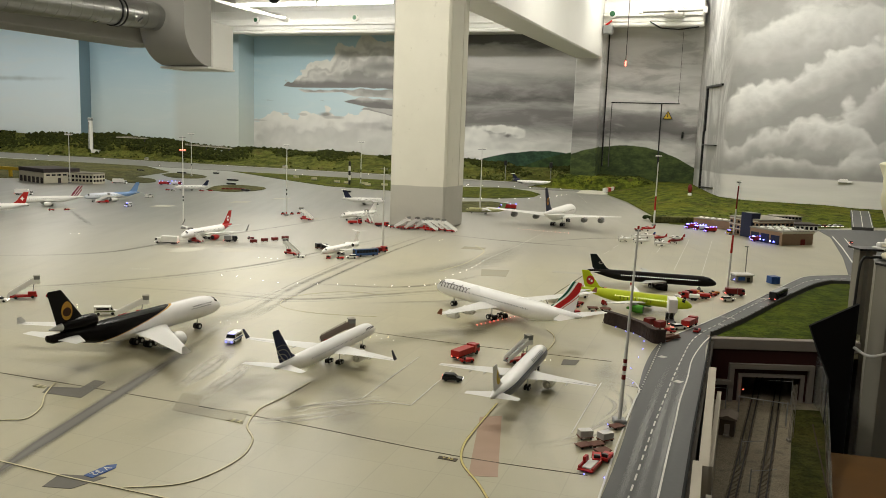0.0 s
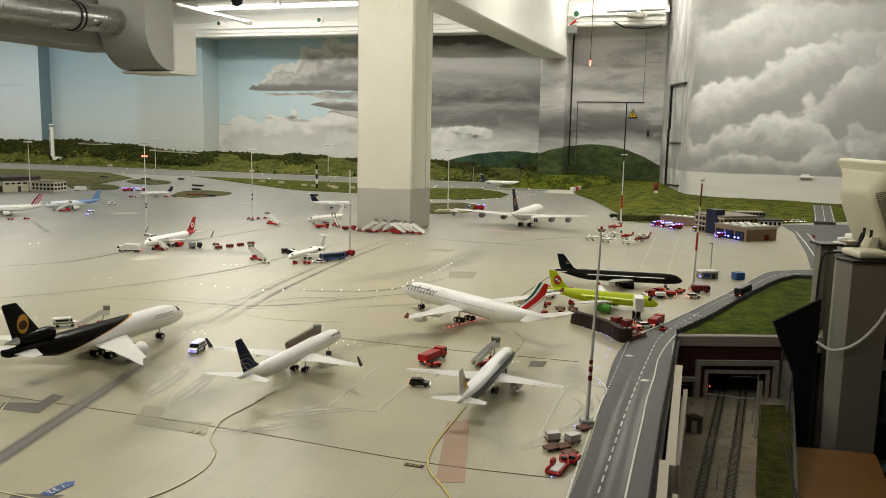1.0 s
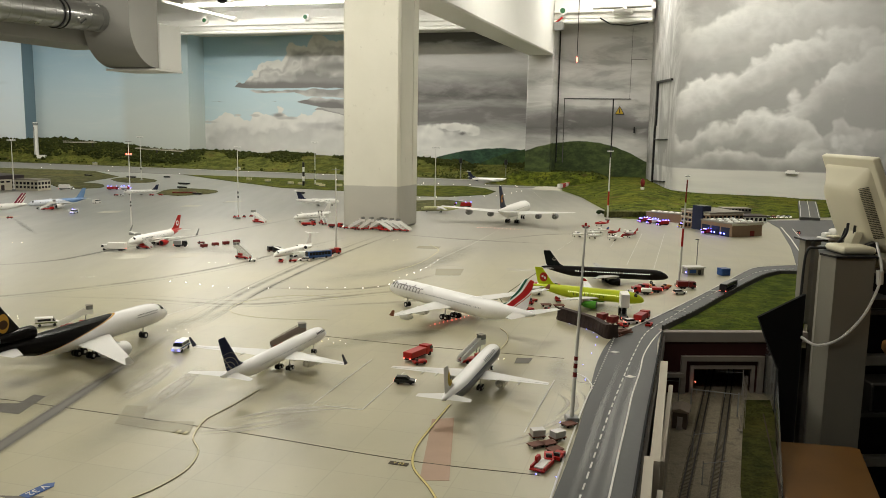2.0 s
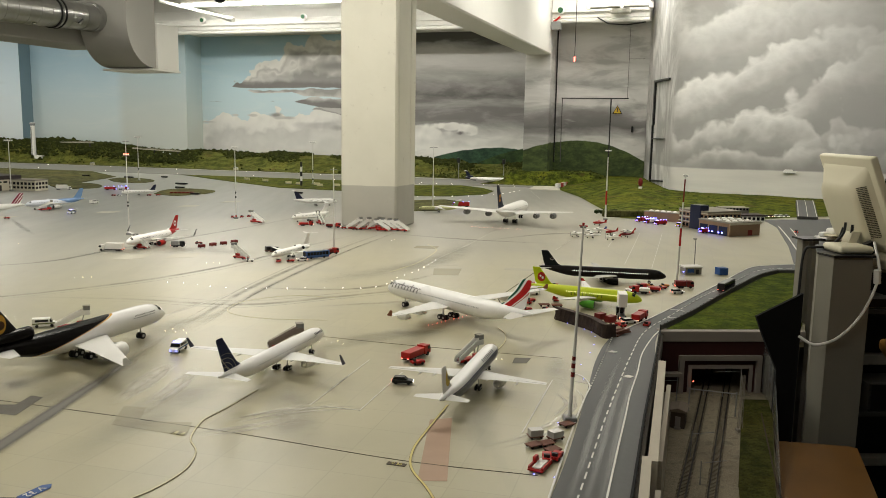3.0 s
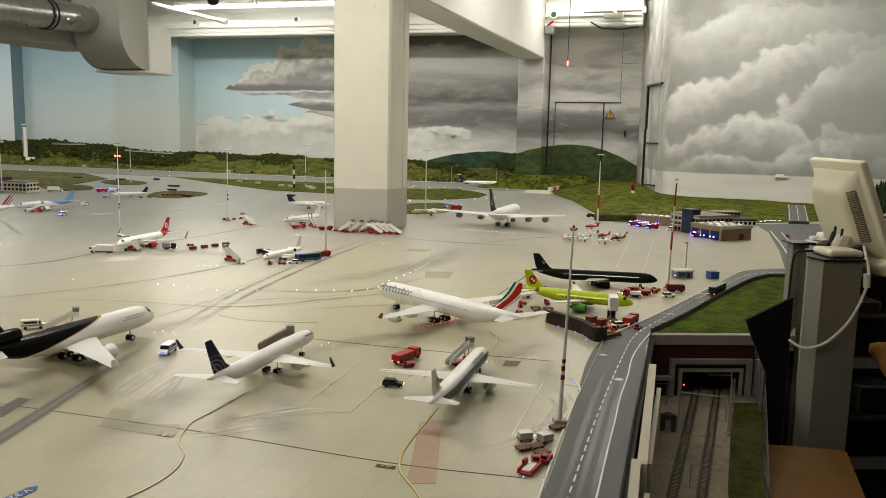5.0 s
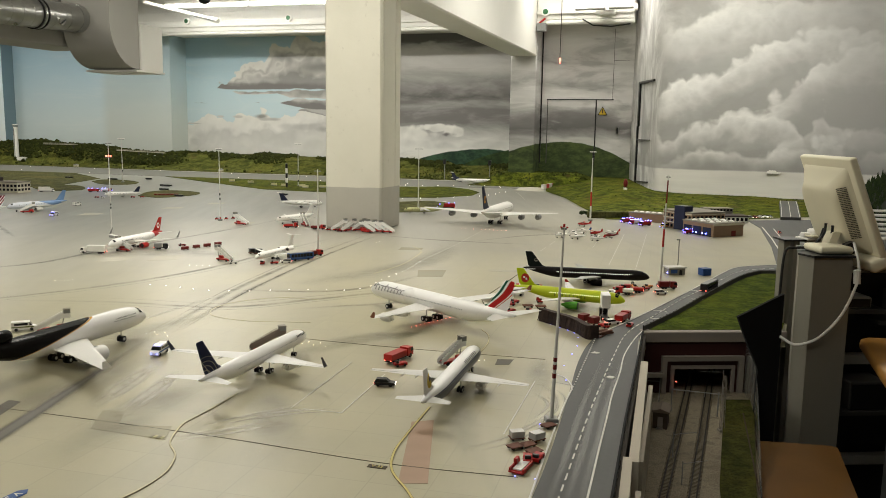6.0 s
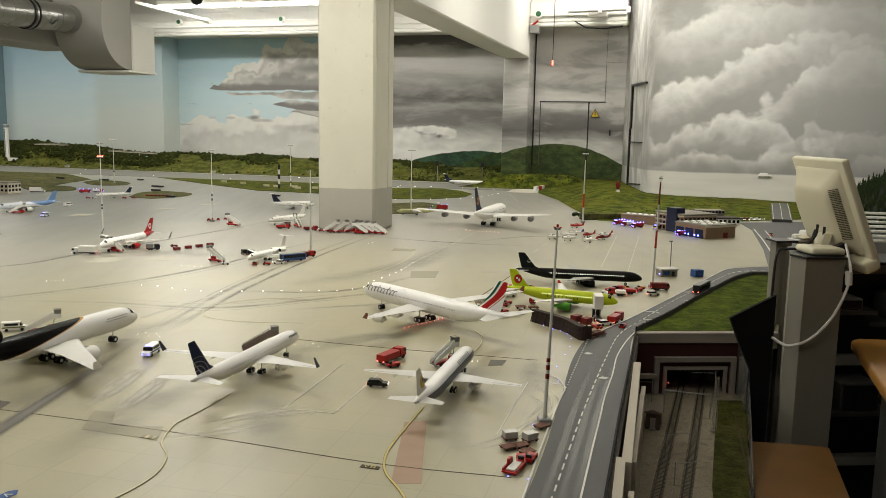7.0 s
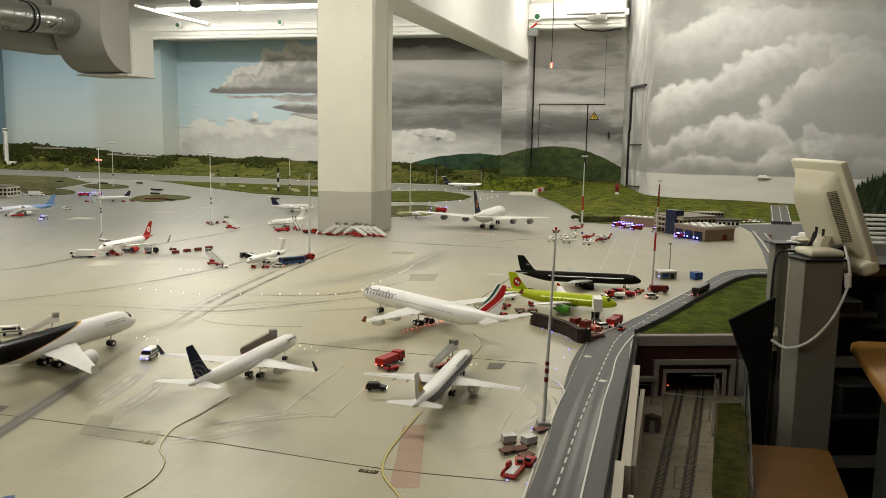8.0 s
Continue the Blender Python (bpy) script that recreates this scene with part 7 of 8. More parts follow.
def stair_truck(place, heading, label, rise=0.05, length=0.1, side_mat=None):
    """Passenger stairs on a red chassis; the upper end lies to +x."""
    v = thing("passenger_stairs", label, "stairs", "passenger stairs")
    h = length / 2
    part("chassis", box(bmesh.new(), -h * 0.9, h * 0.8, -0.0115, 0.0115, 0.005, 0.0125, 0.001), RED, v)
    part("cab", box(bmesh.new(), h * 0.2, h * 0.75, -0.0115, -0.001, 0.0125, 0.024, 0.001), RED, v)
    n = 12
    a, b = Vector((-h, 0, 0.008)), Vector((h * 0.55, 0, rise))
    for i in range(n):
        p = a.lerp(b, i / (n - 1))
        part("step", box(bmesh.new(), p.x - 0.004, p.x + 0.005, -0.009, 0.009, p.z - 0.0012, p.z), GREY, v)
    for s in (1, -1):
        part("side_panel", side_prism(bmesh.new(), [(a.x - 0.003, a.z - 0.003), (b.x, b.z - 0.004), (h, b.z - 0.004), (h, b.z + 0.011), (b.x, b.z + 0.011), (a.x - 0.003, a.z + 0.01)], s * 0.0098 - 0.0006, s * 0.0098 + 0.0006), side_mat or WHITE, v)
        part("handrail", rod(bmesh.new(), (a.x, s * 0.0098, a.z + 0.014), (b.x, s * 0.0098, b.z + 0.015), 0.0009, segs=5), side_mat or WHITE, v)
        for i in range(6):
            p = a.lerp(b, (i + 0.2) / 5.4)
            part("post", rod(bmesh.new(), (p.x, s * 0.0098, p.z), (p.x, s * 0.0098, p.z + 0.0145), 0.0007, segs=5), side_mat or WHITE, v)
    part("platform", box(bmesh.new(), b.x, h, -0.009, 0.009, rise - 0.0025, rise), GREY, v)
    part("canopy", box(bmesh.new(), h * 0.58, h * 1.02, -0.0108, 0.0108, rise + 0.022, rise + 0.0245, 0.0006), PEDGREY, v)
    for s in (1, -1):
        part("canopy_side", box(bmesh.new(), h * 0.62, h * 1.0, s * 0.0102 - 0.0006, s * 0.0102 + 0.0006, rise + 0.011, rise + 0.022), GREY, v)
    for s in (1, -1):
        part("support", rod(bmesh.new(), (h * 0.5, s * 0.007, 0.012), (h * 0.62, s * 0.007, rise - 0.002), 0.0014, segs=5), GREY, v)
    wheels(v, (-h * 0.55, h * 0.5), 0.0125, 0.0052)
    return stand(v, place, heading)


def tug(place, heading, paint_mat, label):
    v = thing("baggage_tug", label, "tug", "baggage tugs")
    part("body", side_prism(bmesh.new(), [(-0.018, 0.004), (0.018, 0.004), (0.018, 0.011), (0.004, 0.012), (-0.004, 0.0095), (-0.018, 0.0095)], -0.009, 0.009), paint_mat, v)
    part("seat", box(bmesh.new(), -0.012, -0.006, -0.006, 0.006, 0.0095, 0.016), BLACK, v)
    wheels(v, (-0.011, 0.011), 0.0095, 0.004)
    return stand(v, place, heading)


def dolly(place, heading, load, label):
    v = thing("cargo_dolly", label, "dolly", "cargo dollies")
    part("deck", box(bmesh.new(), -0.019, 0.019, -0.014, 0.014, 0.006, 0.0085), BRICKDOLLY, v)
    wheels(v, (-0.013, 0.013), 0.0125, 0.003)
    if load:
        part("container", side_prism(bmesh.new(), [(-0.0165, 0.0085), (0.0125, 0.0085), (0.018, 0.0145), (0.018, 0.0275), (-0.0165, 0.0275)], -0.0125, 0.0125), load, v)
    return stand(v, place, heading)


BRICKDOLLY = paint("rusty_deck", (0.17, 0.07, 0.045, 1), 0.7, vary=0.2)
ALU = paint("container_alu", (0.5, 0.49, 0.46, 1), 0.35, metal=0.3, vary=0.1)

van((-0.589, 2.321), -100, WHITE, "white emergency van with blue lights", LED_BLUE, BLUE)
truck((0.085, 2.25), 55, RED, RED, "red tank truck of the airport", 0.108, tank=False, height=0.017)
tug((0.088, 2.19), 20, RED, "small red tug beside the tank truck")
car((0.046, 2.02), -8, BLACK, "black estate car with lights on")
stair_truck((0.232, 2.211), 33, "cream passenger stairs on a red chassis", 0.05, 0.082)
stair_truck((-0.29, 2.36), 20, "grey-brown glazed passenger stairs docked to the white jet", 0.045, side_mat=paint("stair_glazing", (0.24, 0.19, 0.16, 1), 0.3))
stair_truck((-0.98, 2.58), 20, "passenger stairs docked to the freight jet", 0.046)
van((-1.077, 2.6), 20, WHITE, "cream ambulance van with green stripe", None, paint("olive", (0.15, 0.17, 0.05, 1)))
stair_truck((-1.44, 2.8), 25, "passenger stairs with grey canopy", 0.055)
tug((-1.36, 2.83), 20, RED, "small red airport tug")
car((-1.49, 2.73), 10, WHITE, "white car with dark windows")
# round the jet with the red tail
truck((-1.4, 4.17), 174, WHITE, WHITE, "white airport catering truck", 0.12, 0.03)
stair_truck((-1.275, 4.25), 150, "passenger stairs docked to a jet", 0.05)
truck((-1.11, 4.32), 15, BLACK, GREY, "dark green service truck", 0.07, 0.022)
tug((-1.03, 4.43), 20, DARKRED, "dark red tug with lights")
for x, y in ((-0.985, 4.3), (-0.94, 4.36), (-0.895, 4.41), (-0.85, 4.47)):
    dolly((x, y), 45, DARKRED, "low dark red baggage dolly").scale = (0.9, 0.9, 0.65)
stair_truck((-0.72, 3.95), 145, "passenger stairs with grey canopy", 0.052)
tug((-0.66, 3.87), 0, WHITE, "small white airport baggage tug")
# round the regional jet
tug((-0.525, 3.865), 90, RED, "red aircraft pushback tug")
tug((-0.47, 3.865), 0, RED, "red airport baggage tug")
car((-0.42, 3.9), 180, WHITE, "white model passenger car")
bus((-0.36, 3.985), 213, BLUE, "dark blue apron bus with bright headlights", 0.13)
for x, y in ((-0.62, 4.18), (-0.59, 4.16)):
    dolly((x, y), 30, BLACK, "dark loaded baggage dolly")
truck((-0.3, 4.12), 30, RED, DARKRED, "red airport service truck", 0.075, 0.016)
stair_truck((-0.89, 5.42), 145, "passenger stairs on a red chassis", 0.055, 0.12)
for x, y in ((-1.1, 5.7), (-1.04, 5.72), (-1.0, 5.76)):
    tug((x, y), 90, RED, "small red ground unit")
stair_truck((-0.47, 5.38), 115, "white passenger stairs docked to a small jet", 0.06, 0.12)
truck((-0.55, 5.28), 10, RED, RED, "red low service truck", 0.09, 0.012)
truck((-0.37, 5.2), -10, RED, DARKRED, "red low service truck", 0.09, 0.012)
tug((-0.3, 5.15), 0, RED, "red tug beside the column")
for i, (x, y, turn) in enumerate(((-0.235, 5.14, 20), (-0.175, 5.12, 35), (-0.115, 5.14, 28), (-0.06, 5.06, 150), (-0.02, 5.1, 152), (0.02, 5.075, 148), (0.06, 5.05, 150))):
    stair_truck((x, y), turn, "parked passenger stairs in front of the column", 0.052, 0.1)
tug((-0.23, 5.09), 0, DARKRED, "red tug beside the parked stairs")
# far left
truck((-2.68, 7.93), 8, RED, RED, "red fire engine with blue lights", 0.1, 0.02, beacon=LED_BLUE, name="model_fire_engine")
truck((-3.3, 6.47), 10, WHITE, WHITE, "white box delivery truck", 0.13, 0.035)
truck((-3.1, 7.9), 10, WHITE, WHITE, "white box delivery truck", 0.13, 0.035)
van((-2.24, 5.85), -100, WHITE, "white emergency van with blue lights", LED_BLUE, BLUE)
van((-2.355, 6.6), 60, WHITE, "white model delivery van")
tug((-2.44, 7.3), 0, RED, "small red airport baggage tug"), tug((-2.38, 7.27), 0, WHITE, "small white airport baggage tug"), tug((-2.15, 7.35), 0, RED, "small red airport baggage tug"), tug((-2.08, 7.38), 0, RED, "small red airport baggage tug")
for i in range(6):
    dolly((-2.02 + i * 0.035, 7.6 + i * 0.005), 5, DARKRED, "low dark red dolly in a row").scale = (0.9, 0.9, 0.6)
stair_truck((-2.5, 6.05), 20, "passenger stairs on a red chassis", 0.05)
tug((-2.6, 5.45), 20, RED, "small red airport baggage tug"), tug((-2.52, 5.5), 20, RED, "small red airport baggage tug")
truck((-2.58, 7.99), 8, RED, WHITE, "red and white fire engine with blue lights", 0.09, 0.02, beacon=LED_BLUE, name="model_fire_engine")
truck((0.55, 6.65), 178, RED, RED, "red fire engine with blue lights", 0.14, 0.03, beacon=LED_BLUE, name="model_fire_engine")
# right side
truck((2.06, 5.2), -150, RED, RED, "red fire engine with blue lights", 0.1, 0.022, beacon=LED_BLUE, name="model_fire_engine")
truck((2.0, 5.1), -160, RED, RED, "red fire engine with blue lights", 0.09, 0.02, beacon=LED_BLUE, name="model_fire_engine")
truck((1.0, 3.17), 165, RED, WHITE, "red and white baggage truck", 0.07, 0.012)
tug((1.08, 3.3), 100, ORANGE, "orange tug with beacon"), tug((1.03, 3.3), 80, RED, "small red ground power unit"), tug((0.965, 3.2), 150, WHITE, "small white airport baggage tug")
tug((0.86, 2.63), 60, RED, "small red airport baggage tug"), tug((0.77, 2.62), 120, RED, "small red ground power unit")
for x, y in ((0.745, 2.66), (0.72, 2.7)):
    dolly((x, y), 40, DARKRED, "dark red dolly behind the noise barrier")
truck((1.765, 5.7), -150, RED, RED, "red fire engine with blue lights", 0.1, 0.022, beacon=LED_BLUE, name="model_fire_engine")
truck((1.8, 5.62), -150, RED, WHITE, "red and white fire engine with blue lights", 0.1, 0.022, beacon=LED_BLUE, name="model_fire_engine")
truck((1.84, 5.52), -150, RED, RED, "red fire engine with blue lights", 0.1, 0.022, beacon=LED_BLUE, name="model_fire_engine")
van((1.945, 5.43), -140, YELLOW, "yellow emergency van with blue lights", LED_BLUE, RED)
truck((1.217, 3.286), -5, DARKRED, DARKRED, "dark red service truck", 0.075, 0.02)
car((1.149, 3.17), 10, WING, "small grey model car")
truck((1.05, 3.21), 160, RED, RED, "red airport low loader", 0.08, 0.01)
tug((1.115, 3.257), 20, RED, "small red airport baggage tug"), tug((1.14, 3.3), 20, ORANGE, "orange tug with beacon"), tug((0.99, 3.25), 90, RED, "small red airport baggage tug")
truck((0.806, 2.75), 80, BLACK, WHITE, "white high-lift catering truck raised to the jet", 0.1, 0.045, lift=0.036)
truck((0.86, 2.71), 55, RED, RED, "red airport service truck", 0.095, 0.018)
car((0.81, 2.665), 20, WHITE, "white car with dark windows")
bus((1.375, 3.235, 0.0035), 51, BLACK, "black and dark red city bus with red tail lights", 0.15)
tug((0.492, 2.848), 30, RED, "small red airport baggage tug"), tug((0.557, 2.849), 70, RED, "small red ground power unit")
van((0.504, 3.073), 160, WHITE, "white airport service van")
van((0.555, 3.14), 180, WHITE, "white airport service van")
truck((0.575, 3.23), 0, RED, RED, "small red service truck", 0.06, 0.014)
tug((0.51, 2.96), 170, RED, "small red airport baggage tug"), tug((0.53, 3.0), 30, RED, "small red airport baggage tug")
dolly((0.57, 2.93), 0, None, "empty flat cargo dolly"), dolly((0.615, 2.92), 0, None, "empty flat cargo dolly")
tug((0.72, 3.25), 60, RED, "small red airport baggage tug"), tug((0.68, 3.3), 60, RED, "small red ground power unit"), tug((0.63, 3.02), 90, RED, "small red ground power unit")
# beside the near mast
tug((0.325, 1.535), 80, RED, "small red ground power unit"), tug((0.345, 1.54), 60, RED, "small red airport baggage tug")
dolly((0.322, 1.652), 10, ALU, "cargo dolly with silver container").scale = (0.82, 0.82, 0.7)
dolly((0.363, 1.642), 30, ALU, "cargo dolly with silver container").scale = (0.82, 0.82, 0.7)
for p in ((0.311, 1.602), (0.403, 1.718), (0.345, 1.577), (0.338, 1.61)):
    dolly(p, 15 + 40 * p[0], None, "empty rust-brown cargo dolly").scale = (0.82, 0.82, 0.82)
v = thing("low_loader", "red low platform loader", "loader")
part("deck", box(bmesh.new(), -0.04, 0.036, -0.021, 0.021, 0.003, 0.007), RED, v)
part("roller_bed", box(bmesh.new(), -0.03, 0.036, -0.012, 0.012, 0.0075, 0.011), WING, v)
part("cab", box(bmesh.new(), 0.0, 0.022, 0.013, 0.022, 0.007, 0.026, 0.001), RED, v)
for s in (1, -1):
    part("side_rail", box(bmesh.new(), -0.036, 0.036, s * 0.019 - 0.002, s * 0.019 + 0.002, 0.007, 0.014), RED, v)
v.scale = (0.72, 0.72, 0.72)
stand(v, (0.306, 1.5), 60)

# ---- buildings ----
BEIGE = paint("model_plaster", (0.58, 0.54, 0.43, 1), 0.8, vary=0.08)
BROWNB = paint("model_brick", (0.3, 0.2, 0.13, 1), 0.8, vary=0.12)
ROOFD = paint("dark_roof", (0.05, 0.04, 0.04, 1), 0.8)
ROOFG = paint("gravel_roof", (0.26, 0.24, 0.2, 1), 0.9, vary=0.15)


def block(b, x0, x1, y0, y1, h, wall_mat, roof_mat, rows, front="y0", roof_h=0.008, sides=True):
    part("wall", box(bmesh.new(), x0, x1, y0, y1, 0, h), wall_mat, b)
    part("roof", box(bmesh.new(), x0 - 0.004, x1 + 0.004, y0 - 0.004, y1 + 0.004, h, h + roof_h), roof_mat, b)
    for z0, z1, n, mat in rows:
        step = (x1 - x0) / n
        for i in range(n):
            part("window", box(bmesh.new(), x0 + step * (i + 0.2), x0 + step * (i + 0.8), y0 - 0.002, y0 - 0.0002, z0, z1), mat, b)
        if sides:
            m = max(1, int(n * (y1 - y0) / (x1 - x0)))
            step = (y1 - y0) / m
            for i in range(m):
                for x in (x0 - 0.002, x1 + 0.0002):
                    part("window", box(bmesh.new(), x, x + 0.0018, y0 + step * (i + 0.2), y0 + step * (i + 0.8), z0, z1), mat, b)


b = thing("hangar_building", "beige hangar with dark gates and dark roof band", "building")
block(b, -0.24, 0.24, 0, 0.34, 0.1, BEIGE, ROOFD, [(0.0, 0.055, 6, ROOFD)], roof_h=0.035, sides=False)
for i in range(6):
    part("window", box(bmesh.new(), 0.241, 0.2425, 0.02 + i * 0.053, 0.055 + i * 0.053, 0.07, 0.085), GLASS, b)
part("door", box(bmesh.new(), 0.241, 0.2425, 0.13, 0.16, 0.0, 0.05), ROOFD, b)
stand(b, (-3.86, 7.72), -38)
b = thing("office_building", "beige two-storey office block with rows of windows", "building")
block(b, -0.14, 0.14, 0, 0.17, 0.095, BEIGE, ROOFG, [(0.02, 0.04, 7, GLASS), (0.055, 0.078, 7, GLASS)])
stand(b, (-3.4, 7.72), -16)
b = thing("yellow_gantry", "yellow steel maintenance gantry beside the hangar", "gantry")
part("bridge", box(bmesh.new(), -0.25, 0.25, 0, 0.04, 0.07, 0.1), YELLOW, b)
for x in (-0.2, 0.0, 0.2):
    part("leg", box(bmesh.new(), x - 0.01, x + 0.01, 0.005, 0.035, 0, 0.07), YELLOW, b)
stand(b, (-4.35, 8.25), -20)
b = thing("control_tower", "slim pale control tower on the hill", "tower")
part("shaft", rod(bmesh.new(), (0, 0, 0), (0, 0, 0.5), 0.036, 0.033, 12), WHITE, b, smooth=True)
part("slit", box(bmesh.new(), -0.006, 0.006, -0.038, -0.03, 0.05, 0.48), GREY, b)
part("cabin", rod(bmesh.new(), (0, 0, 0.5), (0, 0, 0.535), 0.034, 0.043, 12), paint("tower_glass", (0.3, 0.32, 0.32, 1), 0.3), b)
part("tower_roof", rod(bmesh.new(), (0, 0, 0.535), (0, 0, 0.545), 0.045, 0.03, 12), WHITE, b)
part("annex", box(bmesh.new(), 0.06, 0.2, -0.06, 0.04, 0, 0.05), WHITE, b)
p = at(-9.88, 10.2)
stand(b, (p.x, p.y, 0.06), -20)

b = thing("fire_station", "brown brick fire station with garage gates", "building")
block(b, 0.0, 0.25, 0.0, 0.27, 0.078, BROWNB, ROOFG, [], roof_h=0.008)
for i in range(3):
    g = part("gate", box(bmesh.new(), -0.003, -0.0005, 0.02 + i * 0.085, 0.09 + i * 0.085, 0, 0.056), NAVY, b)
    for k in (0.035, 0.065):
        part("gate_light", box(bmesh.new(), -0.008, -0.0035, 0.02 + k + i * 0.085, 0.028 + k + i * 0.085, 0.012, 0.02), LED_BLUE, g)
for i in range(4):
    for j in range(3):
        bm = bmesh.new()
        bmesh.ops.create_icosphere(bm, subdivisions=2, radius=0.017)
        part("skylight", bm, WHITE, b, smooth=True).matrix_local = Matrix.Translation((0.04 + i * 0.056, 0.06 + j * 0.075, 0.086)) @ Matrix.Diagonal((1, 1, 0.5, 1))
part("door", box(bmesh.new(), 0.15, 0.185, -0.0025, -0.0003, 0, 0.035), DARKRED, b)
part("cornice", box(bmesh.new(), -0.006, 0.256, -0.006, -0.004, 0.07, 0.082), BEIGE, b)
stand(b, (2.084, 4.93), 22)
b = thing("station_office", "three-storey beige and brown office with window bands", "building")
block(b, 0.0, 0.28, 0.0, 0.28, 0.116, BROWNB, ROOFG, [(0.046, 0.062, 8, GLASS), (0.082, 0.098, 8, GLASS), (0.01, 0.032, 8, GLASS)])
for z in (0.04, 0.07, 0.106):
    part("floor_band", box(bmesh.new(), -0.0026, 0.2826, -0.0026, 0.2826, z, z + 0.006), BEIGE, b)
part("stair_tower", box(bmesh.new(), -0.012, 0.06, 0.06, 0.16, 0, 0.16, 0.002), NAVY, b)
stand(b, (2.05, 5.215), 20)
b = thing("station_annex", "low brown hall with white roof lights", "building")
block(b, 0.0, 0.28, 0.0, 0.14, 0.058, BROWNB, ROOFG, [], roof_h=0.005)
for i in range(6):
    bm = bmesh.new()
    bmesh.ops.create_icosphere(bm, subdivisions=2, radius=0.016)
    part("skylight", bm, WHITE, b, smooth=True).matrix_local = Matrix.Translation((0.03 + i * 0.045, 0.06, 0.063)) @ Matrix.Diagonal((1, 1, 0.5, 1))
stand(b, (1.825, 5.85), -40)
b = thing("flat_pavilion", "low white pavilion with dark flat roof", "building")
block(b, 0.0, 0.26, 0.0, 0.14, 0.04, WHITE, ROOFD, [(0.012, 0.035, 8, GLASS)], roof_h=0.012)
block(b, 0.0, 0.2, 0.14, 0.25, 0.085, ROOFG, ROOFG, [(0.07, 0.088, 8, GLASS)], roof_h=0.006)
stand(b, (2.42, 5.75), 0)
b = thing("long_hedge", "dark green clipped hedge wall by the apron", "hedge")
part("hedge", box(bmesh.new(), 0, 0.42, 0, 0.05, 0, 0.05, 0.006), GRASS_DARK, b)
stand(b, (1.56, 5.98), 3)
b = thing("site_hut", "grey service hut with flat roof", "hut")
part("wall", box(bmesh.new(), -0.04, 0.04, -0.025, 0.025, 0, 0.03), PEDGREY, b)
part("roof", box(bmesh.new(), -0.045, 0.045, -0.03, 0.03, 0.03, 0.036), WING, b)
part("door", box(bmesh.new(), 0.012, 0.026, -0.0262, -0.0252, 0, 0.022), BLACK, b)
part("window", box(bmesh.new(), -0.03, 0.002, -0.0262, -0.0252, 0.008, 0.024), BLUE, b)
part("beacon", rod(bmesh.new(), (-0.046, -0.02, 0.01), (-0.046, -0.02, 0.014), 0.003), LED_BLUE, b)
stand(b, (1.37, 3.63), 8)
b = thing("site_container", "small blue shipping container", "container")
part("body", box(bmesh.new(), -0.022, 0.022, -0.02, 0.02, 0, 0.032, 0.001), BLUE, b)
for i in range(7):
    part("rib", box(bmesh.new(), -0.02 + i * 0.0062, -0.0175 + i * 0.0062, -0.0212, -0.0199, 0.003, 0.029), BLUE, b)
stand(b, (1.505, 3.61), 12)
b = thing("street_lamp", "grey street lamp with double head", "lamp")
part("pole", rod(bmesh.new(), (0, 0, 0), (0, 0, 0.14), 0.0022, segs=6), GREY, b)
part("head", box(bmesh.new(), -0.012, 0.004, -0.003, 0.003, 0.14, 0.145), GREY, b)
stand(b, (1.43, 3.75), 0)
BARK = paint("dark_barrier", (0.05, 0.033, 0.027, 1), 0.85, vary=0.75, scale=75, bump=0.6)
b = thing("noise_barrier", "dark brown slatted barrier along the stand", "barrier")
line = curve([(0.57, 2.72), (0.615, 2.645), (0.655, 2.565), (0.674, 2.475), (0.702, 2.47)], 8)
part("wall", loft(bmesh.new(), [[(p.x, p.y, 0), (p.x + 0.012, p.y + 0.004, 0), (p.x + 0.012, p.y + 0.004, 0.042), (p.x, p.y, 0.042)] for p in line]), BARK, b)
for p, q in zip(line[::2], line[1::2]):
    part("brace", rod(bmesh.new(), (p.x - 0.003, p.y, 0.002), (q.x - 0.003, q.y, 0.042), 0.0013, segs=5), BARK, b)
part("rail", loft(bmesh.new(), [[(p.x - 0.004, p.y, 0.042), (p.x + 0.016, p.y + 0.004, 0.042), (p.x + 0.016, p.y + 0.004, 0.045), (p.x - 0.004, p.y, 0.045)] for p in line]), BARK, b)
b = thing("timber_stack", "stack of brown timber by the barrier", "timber")
for i in range(9):
    part("plank", box(bmesh.new(), -0.035, 0.035, -0.003, 0.003, 0, 0.005), BRICKDOLLY, b).matrix_local = pose(random.uniform(-0.01, 0.01), -0.02 + (i % 4) * 0.012, 0.005 * (i // 4), 0, 0, random.uniform(-25, 25))
stand(b, (0.735, 2.53), 35)

# ---- more aircraft ----
bae = airliner("small white high-wing jet with dark blue tail", 30, 3.4, 26, WHITE, NAVY, WING, WHITE, (-0.62, 6.6), 12, engines=((0.25, 0), (0.5, 0)), nacelle=0.8, high=True, tee=True)
fk = airliner("white rear-engine jet beside passenger stairs", 30, 3.3, 28, WHITE, WHITE, WING, WHITE, (-0.55, 5.55), -130, engines=(), rear=1.2, tee=True)
swiss = airliner("white jet with red tail and white cross", 37.6, 3.95, 34, WHITE, fin_art("cross_tail", (0.42, 0.025, 0.02, 1), [("disc", -0.175, 0.095, 0.013, 0.0045, W1), ("disc", -0.175, 0.095, 0.0045, 0.014, W1)]), WING, WHITE, (-2.84, 5.16), -150)
